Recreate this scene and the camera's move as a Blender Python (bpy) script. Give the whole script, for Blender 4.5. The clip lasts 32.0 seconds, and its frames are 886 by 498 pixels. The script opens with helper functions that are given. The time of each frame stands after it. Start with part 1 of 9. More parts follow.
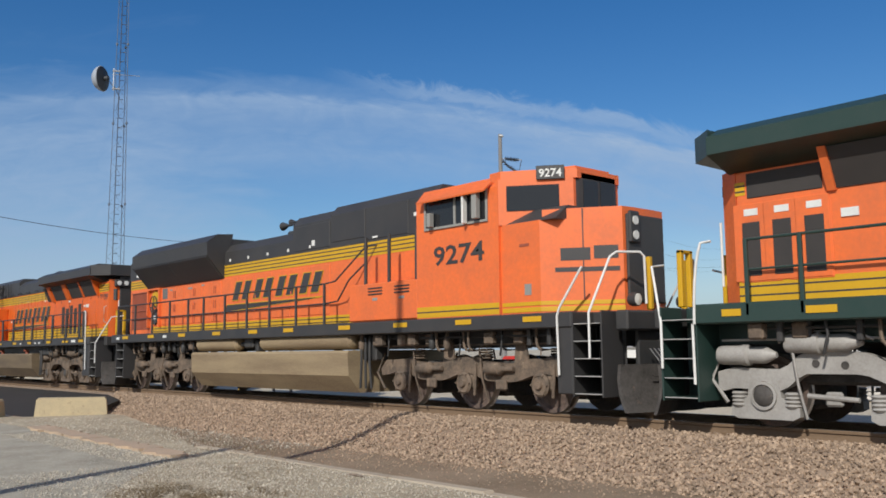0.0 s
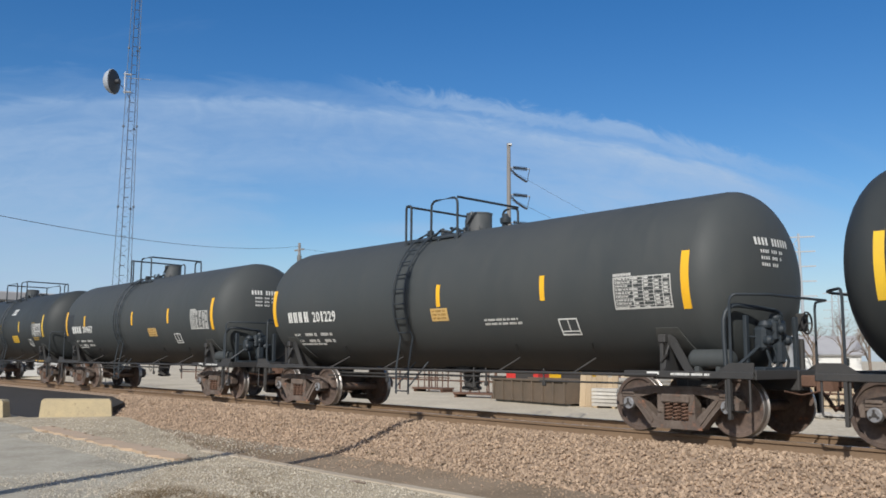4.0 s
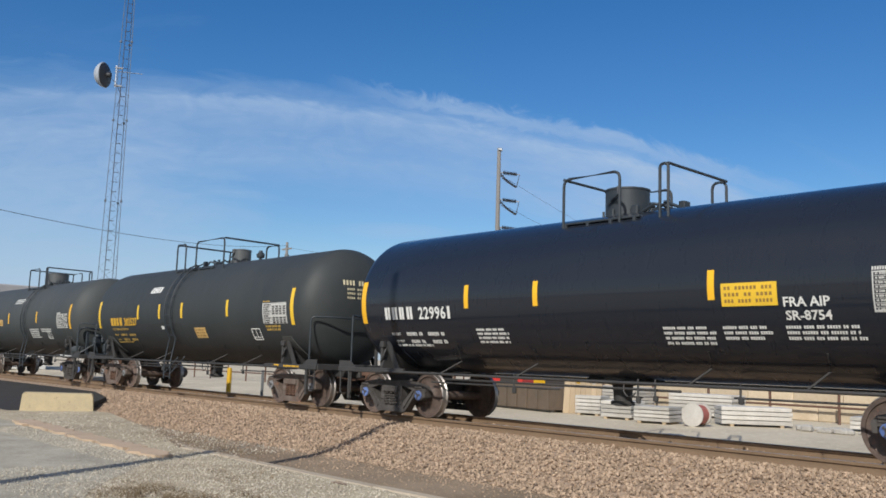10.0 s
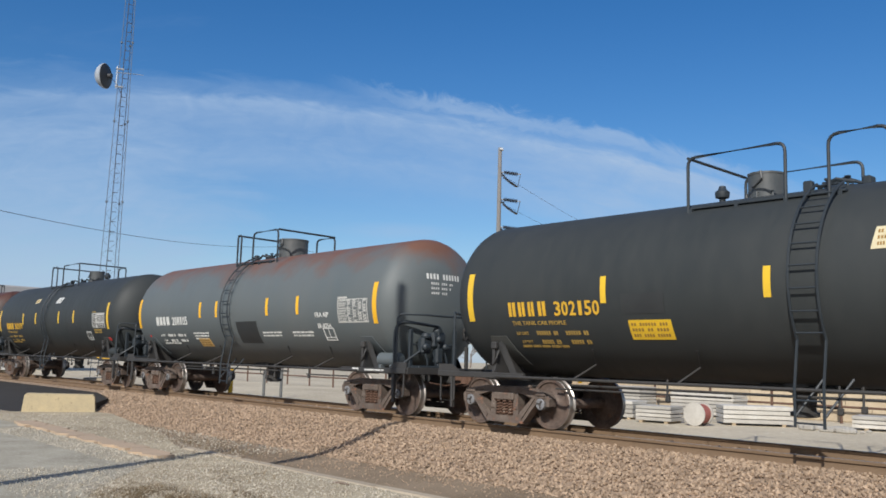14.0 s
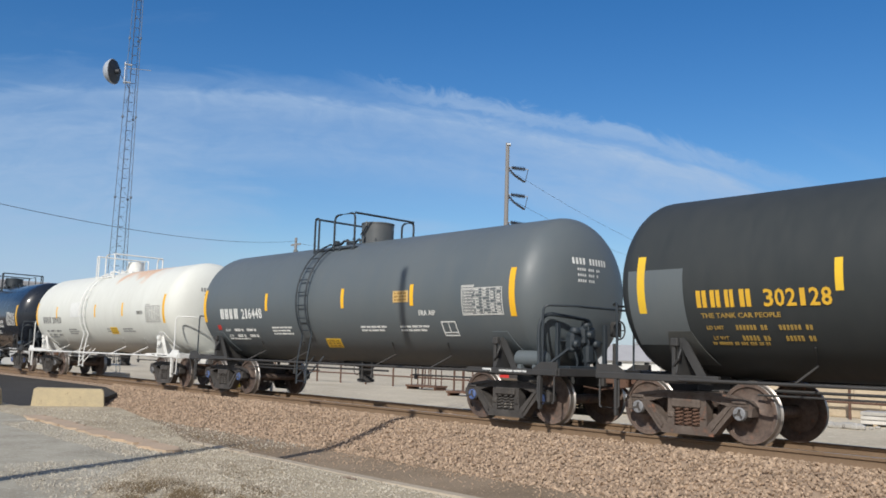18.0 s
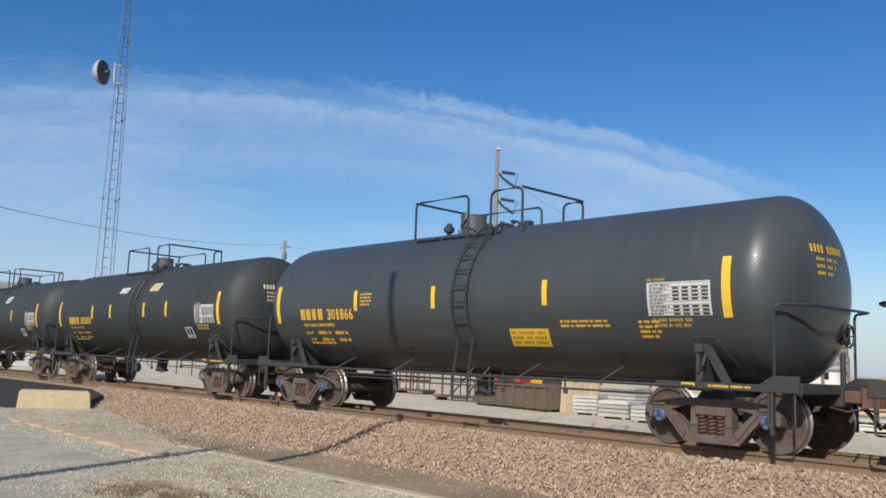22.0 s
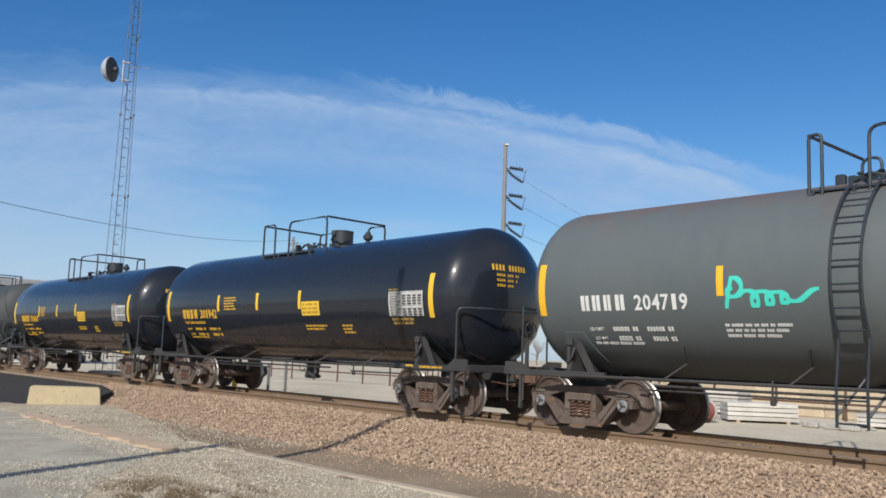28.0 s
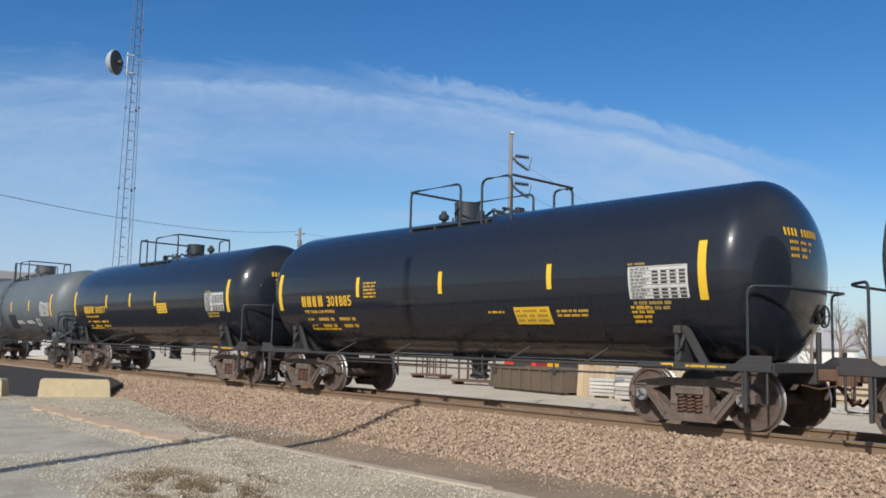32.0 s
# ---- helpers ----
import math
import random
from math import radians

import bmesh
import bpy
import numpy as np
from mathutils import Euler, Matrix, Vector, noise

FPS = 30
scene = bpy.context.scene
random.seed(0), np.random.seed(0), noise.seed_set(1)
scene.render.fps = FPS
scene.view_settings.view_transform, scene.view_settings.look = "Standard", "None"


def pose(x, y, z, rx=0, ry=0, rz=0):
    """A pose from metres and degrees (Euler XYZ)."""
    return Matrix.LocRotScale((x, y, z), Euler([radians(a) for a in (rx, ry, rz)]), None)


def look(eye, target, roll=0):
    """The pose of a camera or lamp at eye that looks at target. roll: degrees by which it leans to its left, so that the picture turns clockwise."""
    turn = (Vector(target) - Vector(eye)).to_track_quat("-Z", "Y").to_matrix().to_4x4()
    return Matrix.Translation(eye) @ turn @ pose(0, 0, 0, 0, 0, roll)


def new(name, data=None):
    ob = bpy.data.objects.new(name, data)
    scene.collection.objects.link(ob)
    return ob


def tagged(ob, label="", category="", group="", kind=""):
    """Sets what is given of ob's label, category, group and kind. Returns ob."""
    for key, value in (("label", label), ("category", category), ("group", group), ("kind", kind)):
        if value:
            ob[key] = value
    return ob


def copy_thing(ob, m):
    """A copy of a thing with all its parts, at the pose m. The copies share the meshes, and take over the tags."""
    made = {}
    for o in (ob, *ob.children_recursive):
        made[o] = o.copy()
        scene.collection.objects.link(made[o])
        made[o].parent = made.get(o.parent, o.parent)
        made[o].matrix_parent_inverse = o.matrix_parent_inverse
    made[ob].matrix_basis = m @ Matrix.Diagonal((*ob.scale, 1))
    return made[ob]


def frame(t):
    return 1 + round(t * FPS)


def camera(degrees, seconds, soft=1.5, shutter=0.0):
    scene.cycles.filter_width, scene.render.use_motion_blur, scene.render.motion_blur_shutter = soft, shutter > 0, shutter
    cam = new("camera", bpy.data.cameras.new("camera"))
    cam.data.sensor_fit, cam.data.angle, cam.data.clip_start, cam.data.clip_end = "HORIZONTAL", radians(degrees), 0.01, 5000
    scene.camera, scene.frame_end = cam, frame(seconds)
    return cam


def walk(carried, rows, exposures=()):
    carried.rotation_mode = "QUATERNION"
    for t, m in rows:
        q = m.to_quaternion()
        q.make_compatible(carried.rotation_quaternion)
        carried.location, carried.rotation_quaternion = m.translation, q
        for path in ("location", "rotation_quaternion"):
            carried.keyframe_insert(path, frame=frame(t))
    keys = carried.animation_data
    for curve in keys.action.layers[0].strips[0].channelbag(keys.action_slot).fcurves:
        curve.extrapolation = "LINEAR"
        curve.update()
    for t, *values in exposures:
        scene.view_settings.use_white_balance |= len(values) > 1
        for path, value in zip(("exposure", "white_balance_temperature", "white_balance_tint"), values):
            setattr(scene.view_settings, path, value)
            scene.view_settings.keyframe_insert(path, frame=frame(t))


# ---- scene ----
# The camera stands on the pavement beside the track and is turned a little by hand.
EYE = Vector((0.0, -12.25, 1.16))
cam = camera(53.54, 32.0, soft=1.7)


def aim(yaw, pitch, roll):
    """A pose at the eye: yaw to the left of +y, pitch up, roll as look() has it."""
    return pose(*EYE, 90 + pitch, 0, yaw) @ pose(0, 0, 0, 0, 0, roll)


walk(cam, [(t, aim(*a)) for t, *a in (
    (0, 48.25, 6.58, -0.65), (0.5, 48.32, 6.60, -0.54), (1, 48.40, 6.64, -0.40), (1.5, 48.46, 6.74, -0.27),
    (2, 48.53, 6.83, -0.17), (2.5, 48.54, 6.92, -0.06), (3, 48.63, 6.99, 0.16), (3.5, 48.66, 7.04, 0.30),
    (5.5, 48.88, 7.18, 0.47), (6, 48.98, 7.22, 0.49), (6.5, 48.98, 7.27, 0.61), (7, 48.90, 7.28, 0.77),
    (7.5, 48.79, 7.23, 1.04), (8, 48.62, 7.21, 1.59), (8.5, 48.52, 7.22, 1.83), (9, 48.24, 7.23, 1.75),
    (9.5, 48.01, 7.25, 1.85), (10, 47.91, 7.31, 1.81), (10.5, 47.78, 7.29, 1.86), (11, 47.66, 7.31, 1.85),
    (11.5, 47.67, 7.35, 1.84), (12, 47.72, 7.39, 1.65), (12.5, 47.79, 7.38, 1.63), (13, 47.79, 7.37, 1.60),
    (13.5, 47.88, 7.33, 1.63), (14, 47.99, 7.30, 1.65), (14.5, 48.11, 7.23, 1.54), (15, 48.22, 7.22, 1.55),
    (15.5, 48.27, 7.18, 1.57), (17.5, 48.57, 6.95, 1.60), (18, 48.47, 6.98, 1.73), (18.5, 48.35, 6.97, 1.80),
    (19, 48.17, 6.92, 1.83), (19.5, 48.02, 6.99, 2.11), (20, 47.92, 7.04, 2.13), (20.5, 47.75, 7.16, 2.12),
    (21, 47.70, 7.21, 2.17), (21.5, 47.72, 7.24, 2.14), (22, 47.77, 7.26, 2.06), (22.5, 47.77, 7.31, 2.12),
    (23, 47.85, 7.37, 2.10), (23.5, 47.94, 7.39, 2.05), (24, 48.01, 7.38, 2.08), (24.5, 48.11, 7.38, 2.09),
    (25, 48.19, 7.35, 2.11), (25.5, 48.29, 7.28, 2.18), (27.5, 48.27, 7.09, 2.15), (28, 48.30, 6.98, 2.01),
    (28.5, 48.34, 6.84, 1.76), (29, 48.33, 6.66, 1.70), (29.5, 48.40, 6.55, 1.53), (30, 48.47, 6.42, 1.35),
    (30.5, 48.53, 6.34, 1.35), (31, 48.62, 6.21, 1.38), (31.5, 48.65, 6.24, 1.41), (32, 48.71, 6.25, 1.39),
)], exposures=((0, 0.07), (0.5, 0.13), (1, 0.25), (18.6, 0.25), (19.1, 0.16), (19.6, -0.07), (20, -0.16), (20.5, 0.12), (21, 0.33), (25, 0.33), (32, 0.31)))

# ---- light ----
SUN_EL, SUN_AZ = radians(35.5), math.atan2(-0.887, 0.462)
world = bpy.data.worlds.new("sky")
scene.world = world
world.use_nodes = True
wn, wl = world.node_tree.nodes, world.node_tree.links
sky = wn.new("ShaderNodeTexSky")
sky.sky_type, sky.sun_disc = "NISHITA", False
sky.sun_elevation, sky.sun_rotation = SUN_EL, math.pi / 2 - SUN_AZ
sky.air_density, sky.dust_density, sky.ozone_density = 1.0, 0.6, 2.5
wbg = wn["Background"]
wbg.inputs["Strength"].default_value = 0.1
# thin cirrus in azimuth and height: u degrees to the right of the north-west, v degrees up
wtc = wn.new("ShaderNodeTexCoord")
wsep = wn.new("ShaderNodeSeparateXYZ")
wl.new(wtc.outputs["Generated"], wsep.inputs[0])


def wmath(op, a, b=None, c=None):
    n = wn.new("ShaderNodeMath")
    n.operation = op
    for i, v in enumerate((a, b, c)):
        if v is None:
            continue
        if isinstance(v, (int, float)):
            n.inputs[i].default_value = v
        else:
            wl.new(v, n.inputs[i])
    return n.outputs[0]


def wstep(v, lo, hi, top=1.0):
    """Rises smoothly from 0 at lo to top at hi; lo may lie above hi."""
    n = wn.new("ShaderNodeMapRange")
    n.interpolation_type = "SMOOTHSTEP"
    flip = lo > hi
    n.inputs["From Min"].default_value, n.inputs["From Max"].default_value = (hi, lo) if flip else (lo, hi)
    n.inputs["To Min"].default_value, n.inputs["To Max"].default_value = (top, 0.0) if flip else (0.0, top)
    wl.new(v, n.inputs[0])
    return n.outputs[0]


# turned so that the seam of the angle lies behind, over the road
WEST = radians(48.47)
wx = wmath("ADD", wmath("MULTIPLY", wsep.outputs["X"], math.cos(WEST)), wmath("MULTIPLY", wsep.outputs["Y"], math.sin(WEST)))
wy = wmath("SUBTRACT", wmath("MULTIPLY", wsep.outputs["Y"], math.cos(WEST)), wmath("MULTIPLY", wsep.outputs["X"], math.sin(WEST)))
wu = wmath("MULTIPLY", wmath("ARCTAN2", wx, wy), 180 / math.pi)
wv = wmath("MULTIPLY", wmath("ARCSINE", wsep.outputs["Z"]), 180 / math.pi)
wuc = wmath("MINIMUM", wmath("MAXIMUM", wu, -32.0), 34.0)
# the upper edge of the veil climbs from the left and sinks to the right
wedge = wmath("ADD", wmath("MULTIPLY", wmath("ADD", wmath("MULTIPLY", wuc, -0.00564), -0.1265), wuc), 17.26)
wbelow = wmath("SUBTRACT", wedge, wv)


def wnoise(su, sv, detail, rough, dist, shift=0.0):
    """Noise drawn out along the veil; su, sv: its scale along and across, per degree."""
    c = wn.new("ShaderNodeCombineXYZ")
    wl.new(wmath("MULTIPLY", wu, su), c.inputs[0])
    wl.new(wmath("MULTIPLY", wbelow, sv), c.inputs[1])
    c.inputs[2].default_value = shift
    n = wn.new("ShaderNodeTexNoise")
    n.inputs["Scale"].default_value, n.inputs["Detail"].default_value = 1.0, detail
    n.inputs["Roughness"].default_value, n.inputs["Distortion"].default_value = rough, dist
    wl.new(c.outputs[0], n.inputs["Vector"])
    return n.outputs["Fac"]


big, fine_ = wnoise(0.055, 0.30, 5, 0.55, 0.6, 3.1), wnoise(0.22, 0.95, 6, 0.62, 0.8, 7.7)
wob = wmath("ADD", wbelow, wmath("MULTIPLY", wmath("SUBTRACT", big, 0.5), 2.4))
wob = wmath("ADD", wob, wmath("MULTIPLY", wmath("SUBTRACT", fine_, 0.5), 1.3))
# across the veil: thin at its edge, a bright strand, then thinner
wprof = wn.new("ShaderNodeValToRGB")
wel = wprof.color_ramp.elements
wel[0].position, wel[0].color = 0.0, (0, 0, 0, 1)
wel[1].position, wel[1].color = 1.0, (0.10, 0.10, 0.10, 1)
for at_, d_ in ((0.05, 0.24), (0.12, 0.36), (0.175, 0.88), (0.24, 0.74), (0.33, 0.52), (0.48, 0.56), (0.58, 0.26), (0.68, 0.12)):
    e_ = wel.new(at_)
    e_.color = (d_, d_, d_, 1)
wl.new(wmath("DIVIDE", wob, 11.5), wprof.inputs[0])
wright = wstep(wu, 29.0, 14.0)
wstrand = wmath("MULTIPLY", wprof.outputs[0], wmath("MULTIPLY", wright, wmath("ADD", wmath("ADD", wstep(wu, 2.0, 13.0, 0.35), wstep(wu, -24.0, -14.0, 0.28)), 0.72)))
# a second, fleecy strand along the upper edge, towards the right
wpuff = wnoise(0.34, 0.62, 7, 0.66, 1.2, 9.4)
wcrest = wmath("ADD", wbelow, wmath("MULTIPLY", wmath("SUBTRACT", wpuff, 0.5), 2.6))
wupper = wmath("MULTIPLY", wmath("MULTIPLY", wstep(wcrest, -0.25, 0.55), wstep(wcrest, 1.75, 0.8)), wmath("MULTIPLY", wstep(wu, -9.0, 1.0, 0.72), wright))
wstrand = wmath("MAXIMUM", wstrand, wupper)
# the thick bank at the left, ragged towards the right
wrag = wmath("ADD", wu, wmath("MULTIPLY", wmath("SUBTRACT", big, 0.5), 26.0))
wbank = wmath("MULTIPLY", wmath("MULTIPLY", wstep(wrag, -7.0, -22.0, 0.74), wstep(wob, 1.0, 4.0)), wstep(wu, -80.0, -50.0))
# small low wisps and a faint one high up
wwisp = wmath("MULTIPLY", wstep(wnoise(0.07, 0.55, 6, 0.6, 0.8, 1.3), 0.56, 0.74, 0.5), wmath("MULTIPLY", wstep(wv, 12.0, 9.5), wstep(wv, 4.0, 7.0)))
whigh = wmath("MULTIPLY", wstep(wnoise(0.05, 0.3, 6, 0.6, 0.9, 5.9), 0.58, 0.82, 0.16), wstep(wbelow, 0.5, -4.0))
wfar = wmath("ADD", wmath("POWER", wmath("DIVIDE", wmath("ADD", wu, 2.6), 3.6), 2.0), wmath("POWER", wmath("DIVIDE", wmath("SUBTRACT", wv, 8.35), 0.55), 2.0))
wwisp = wmath("MAXIMUM", wwisp, wmath("MULTIPLY", wmath("POWER", 0.37, wfar), 0.55))
wden = wmath("MAXIMUM", wmath("MAXIMUM", wstrand, wbank), wmath("MAXIMUM", wwisp, whigh))
wden = wmath("MULTIPLY", wden, wmath("ADD", wmath("ADD", wmath("MULTIPLY", fine_, 1.0), wmath("MULTIPLY", wpuff, 0.8)), 0.06))
wmix = wn.new("ShaderNodeMixRGB")
wl.new(wmath("MULTIPLY", wden, 0.80), wmix.inputs[0])
whs = wn.new("ShaderNodeHueSaturation")
whs.inputs["Saturation"].default_value, whs.inputs["Value"].default_value = 1.38, 0.90
whs.inputs["Hue"].default_value = 0.507
wl.new(sky.outputs[0], whs.inputs["Color"])
wl.new(whs.outputs[0], wmix.inputs[1])
wmix.inputs[2].default_value = (3.10, 4.32, 6.15, 1)
# pale haze towards the horizon
whaze = wstep(wv, 9.0, -1.0, 0.70)
wveil = wn.new("ShaderNodeMixRGB")
wl.new(whaze, wveil.inputs[0])
wl.new(wmix.outputs[0], wveil.inputs[1])
wveil.inputs[2].default_value = (3.5, 4.6, 6.3, 1)
# thicker white veil, unseen, added over the southern half sunward to make shade neutral
wsouth = wmath("MULTIPLY", wstep(wmath("ABSOLUTE", wu), 55.0, 105.0, 0.42), wstep(wv, 72.0, 40.0))
wsun = wn.new("ShaderNodeMixRGB")
wl.new(wmath("MULTIPLY", wsouth, wmath("ADD", big, 0.5)), wsun.inputs[0])
wl.new(wveil.outputs[0], wsun.inputs[1])
wsun.inputs[2].default_value = (6.2, 6.0, 5.7, 1)
wl.new(wsun.outputs[0], wbg.inputs["Color"])

sun = new("sun", bpy.data.lights.new("sun", "SUN"))
sun.data.energy, sun.data.angle, sun.data.color = 3.6, radians(0.5), (1.0, 0.955, 0.885)
sun_to = Vector((math.cos(SUN_EL) * math.cos(SUN_AZ), math.cos(SUN_EL) * math.sin(SUN_AZ), math.sin(SUN_EL)))
sun.matrix_basis = look(sun_to * 100, (0, 0, 0))

# ---- materials ----
MATS = {}


def mat(name, col, rough=0.6, metal=0.0, col2=None, amt=0.5, big=0.6, fine=30.0, bump=0.15, spot=None, coat=0.0, stretch=(1, 1, 1), island=0.0, objrand=0.0):
    """Base colour that drifts towards col2 over large and fine noise, with uneven gloss and a fine relief."""
    if name in MATS:
        return MATS[name]
    m = bpy.data.materials.new(name)
    m.use_nodes = True
    n, l = m.node_tree.nodes, m.node_tree.links
    b = n["Principled BSDF"]
    col2 = col2 or tuple(c * 0.6 for c in col)
    tc = n.new("ShaderNodeTexCoord")
    mp = n.new("ShaderNodeMapping")
    mp.inputs["Scale"].default_value = stretch
    l.new(tc.outputs["Object"], mp.inputs[0])

    def noise_tex(scale, detail=5, rough_=0.6):
        t = n.new("ShaderNodeTexNoise")
        t.inputs["Scale"].default_value, t.inputs["Detail"].default_value, t.inputs["Roughness"].default_value = scale, detail, rough_
        l.new(mp.outputs[0], t.inputs["Vector"])
        return t.outputs["Fac"]

    def math_n(op, a, b_):
        t = n.new("ShaderNodeMath")
        t.operation = op
        for i, v in enumerate((a, b_)):
            if isinstance(v, (int, float)):
                t.inputs[i].default_value = v
            else:
                l.new(v, t.inputs[i])
        return t.outputs[0]

    nb, nf = noise_tex(big), noise_tex(fine, 3)
    f = math_n("ADD", math_n("MULTIPLY", nb, 0.65), math_n("MULTIPLY", nf, 0.35))
    ramp = n.new("ShaderNodeMapRange")
    ramp.inputs["From Min"].default_value, ramp.inputs["From Max"].default_value = 0.36, 0.64
    ramp.inputs["To Max"].default_value = amt
    l.new(f, ramp.inputs[0])
    mix = n.new("ShaderNodeMixRGB")
    mix.inputs[1].default_value, mix.inputs[2].default_value = (*col, 1), (*col2, 1)
    l.new(ramp.outputs[0], mix.inputs[0])
    out = mix.outputs[0]
    if spot:  # worn or rusty spots: (colour, threshold, scale)
        sr = n.new("ShaderNodeMapRange")
        sr.inputs["From Min"].default_value, sr.inputs["From Max"].default_value = spot[1], spot[1] + 0.1
        l.new(noise_tex(spot[2], 8, 0.7), sr.inputs[0])
        mx = n.new("ShaderNodeMixRGB")
        mx.inputs[2].default_value = (*spot[0], 1)
        l.new(sr.outputs[0], mx.inputs[0])
        l.new(out, mx.inputs[1])
        out = mx.outputs[0]
    for amount, node, sock in ((island, "ShaderNodeNewGeometry", "Random Per Island"), (objrand, "ShaderNodeObjectInfo", "Random")):
        if amount:
            g = n.new(node)
            hv = n.new("ShaderNodeHueSaturation")
            l.new(math_n("ADD", math_n("MULTIPLY", g.outputs[sock], amount), 1 - amount / 2), hv.inputs["Value"])
            l.new(out, hv.inputs["Color"])
            out = hv.outputs[0]
    l.new(out, b.inputs["Base Color"])
    b.inputs["Metallic"].default_value = metal
    rr = n.new("ShaderNodeMapRange")
    rr.inputs["To Min"].default_value, rr.inputs["To Max"].default_value = max(0.03, rough - 0.12), min(1, rough + 0.12)
    l.new(nf, rr.inputs[0])
    l.new(rr.outputs[0], b.inputs["Roughness"])
    b.inputs["Coat Weight"].default_value = coat
    b.inputs["Coat Roughness"].default_value = 0.05
    if bump:
        bp = n.new("ShaderNodeBump")
        bp.inputs["Strength"].default_value, bp.inputs["Distance"].default_value = bump, 0.01
        l.new(nf, bp.inputs["Height"])
        l.new(bp.outputs[0], b.inputs["Normal"])
    MATS[name] = m
    return m


def tank_paint(name, col, rough, rust=0.0, streak=(0.10, 0.10, 0.095), amt=0.25, coat=0.0, rust_col=(0.16, 0.065, 0.035), top=1.0, span=None):
    """Tank paint with dust that ran down in streaks and, on some, rust spread along the crown."""
    if name in MATS:
        return MATS[name]
    m = mat(name, col, rough, col2=streak, amt=amt, big=0.5, fine=7.0, bump=0.05, coat=coat, stretch=(1.0, 0.35, 0.35))
    if rust:
        n, l = m.node_tree.nodes, m.node_tree.links
        b = n["Principled BSDF"]
        old = b.inputs["Base Color"].links[0].from_socket
        tc = n.new("ShaderNodeTexCoord")
        sp = n.new("ShaderNodeSeparateXYZ")
        l.new(tc.outputs["Object"], sp.inputs[0])
        nz = n.new("ShaderNodeTexNoise")
        nz.inputs["Scale"].default_value, nz.inputs["Detail"].default_value = 1.3, 9
        l.new(tc.outputs["Object"], nz.inputs["Vector"])
        a = n.new("ShaderNodeMath")
        a.operation = "MULTIPLY_ADD"
        a.inputs[1].default_value, a.inputs[2].default_value = 1.6, -0.8
        l.new(nz.outputs["Fac"], a.inputs[0])
        s = n.new("ShaderNodeMath")
        l.new(sp.outputs["Z"], s.inputs[0])
        l.new(a.outputs[0], s.inputs[1])
        r = n.new("ShaderNodeMapRange")
        r.inputs["From Min"].default_value, r.inputs["From Max"].default_value, r.inputs["To Max"].default_value = top, top + 0.7, rust
        l.new(s.outputs[0], r.inputs[0])
        out = r.outputs[0]
        if span:
            # the stain runs along one stretch of the crown only
            r.inputs["From Max"].default_value = top + 0.3
            for x0, x1 in ((span[0], span[0] + 0.3), (span[1], span[1] - 1.2)):
                w = n.new("ShaderNodeMapRange")
                w.inputs["From Min"].default_value, w.inputs["From Max"].default_value = x0, x1
                l.new(sp.outputs["X"], w.inputs[0])
                g = n.new("ShaderNodeMath")
                g.operation = "MULTIPLY"
                l.new(out, g.inputs[0])
                l.new(w.outputs[0], g.inputs[1])
                out = g.outputs[0]
        mx = n.new("ShaderNodeMixRGB")
        mx.inputs[2].default_value = (*rust_col, 1)
        l.new(out, mx.inputs[0])
        l.new(old, mx.inputs[1])
        l.new(mx.outputs[0], b.inputs["Base Color"])
    return m


BLACK = tank_paint("satin black tank paint", (0.030, 0.0355, 0.0375), 0.58, streak=(0.054, 0.058, 0.057), amt=0.45)
TBLACK = tank_paint("dusty black tank paint", (0.046, 0.053, 0.055), 0.62, streak=(0.072, 0.076, 0.074), amt=0.5)
GLOSS = tank_paint("new glossy black tank paint", (0.014, 0.018, 0.026), 0.3, streak=(0.020, 0.023, 0.029), amt=0.25, coat=0.6)
GLOSS.node_tree.nodes["Principled BSDF"].inputs["Specular IOR Level"].default_value = 0.18
GREY = tank_paint("faded grey tank paint", (0.090, 0.110, 0.122), 0.5, streak=(0.145, 0.155, 0.15), amt=0.35)
GREYR = tank_paint("grey tank paint with rusty crown", (0.088, 0.107, 0.112), 0.58, rust=0.55, streak=(0.14, 0.148, 0.142), amt=0.35)
GREYRR = tank_paint("grey tank paint with heavily rusted crown", (0.095, 0.115, 0.122), 0.58, rust=0.85, streak=(0.15, 0.155, 0.15), amt=0.35, top=0.75)
MANW = mat("dark grey manway paint", (0.06, 0.07, 0.075), 0.5, col2=(0.10, 0.10, 0.10), amt=0.7, big=4)
BROWN = tank_paint("black tank paint with red-brown crown", (0.035, 0.034, 0.033), 0.55, rust=0.9, streak=(0.06, 0.05, 0.045), rust_col=(0.085, 0.035, 0.025), top=0.35)
SLATE = tank_paint("dark slate tank paint", (0.040, 0.049, 0.055), 0.42, streak=(0.064, 0.070, 0.073), amt=0.4, coat=0.12)
WHITE = tank_paint("white tank paint with rust stain", (0.64, 0.65, 0.60), 0.58, rust=0.6, streak=(0.50, 0.50, 0.45), amt=0.4, rust_col=(0.60, 0.27, 0.085), top=1.02, span=(1.0, 4.9))
for _m in (BLACK, TBLACK):
    _m.node_tree.nodes["Principled BSDF"].inputs["Specular IOR Level"].default_value = 0.32
FRAME = mat("black underframe steel", (0.030, 0.031, 0.032), 0.65, col2=(0.062, 0.057, 0.052), amt=0.7, big=1.5)
RAILK = mat("blue-black railing paint", (0.018, 0.026, 0.034), 0.55, col2=(0.036, 0.044, 0.050), amt=0.6, big=3)
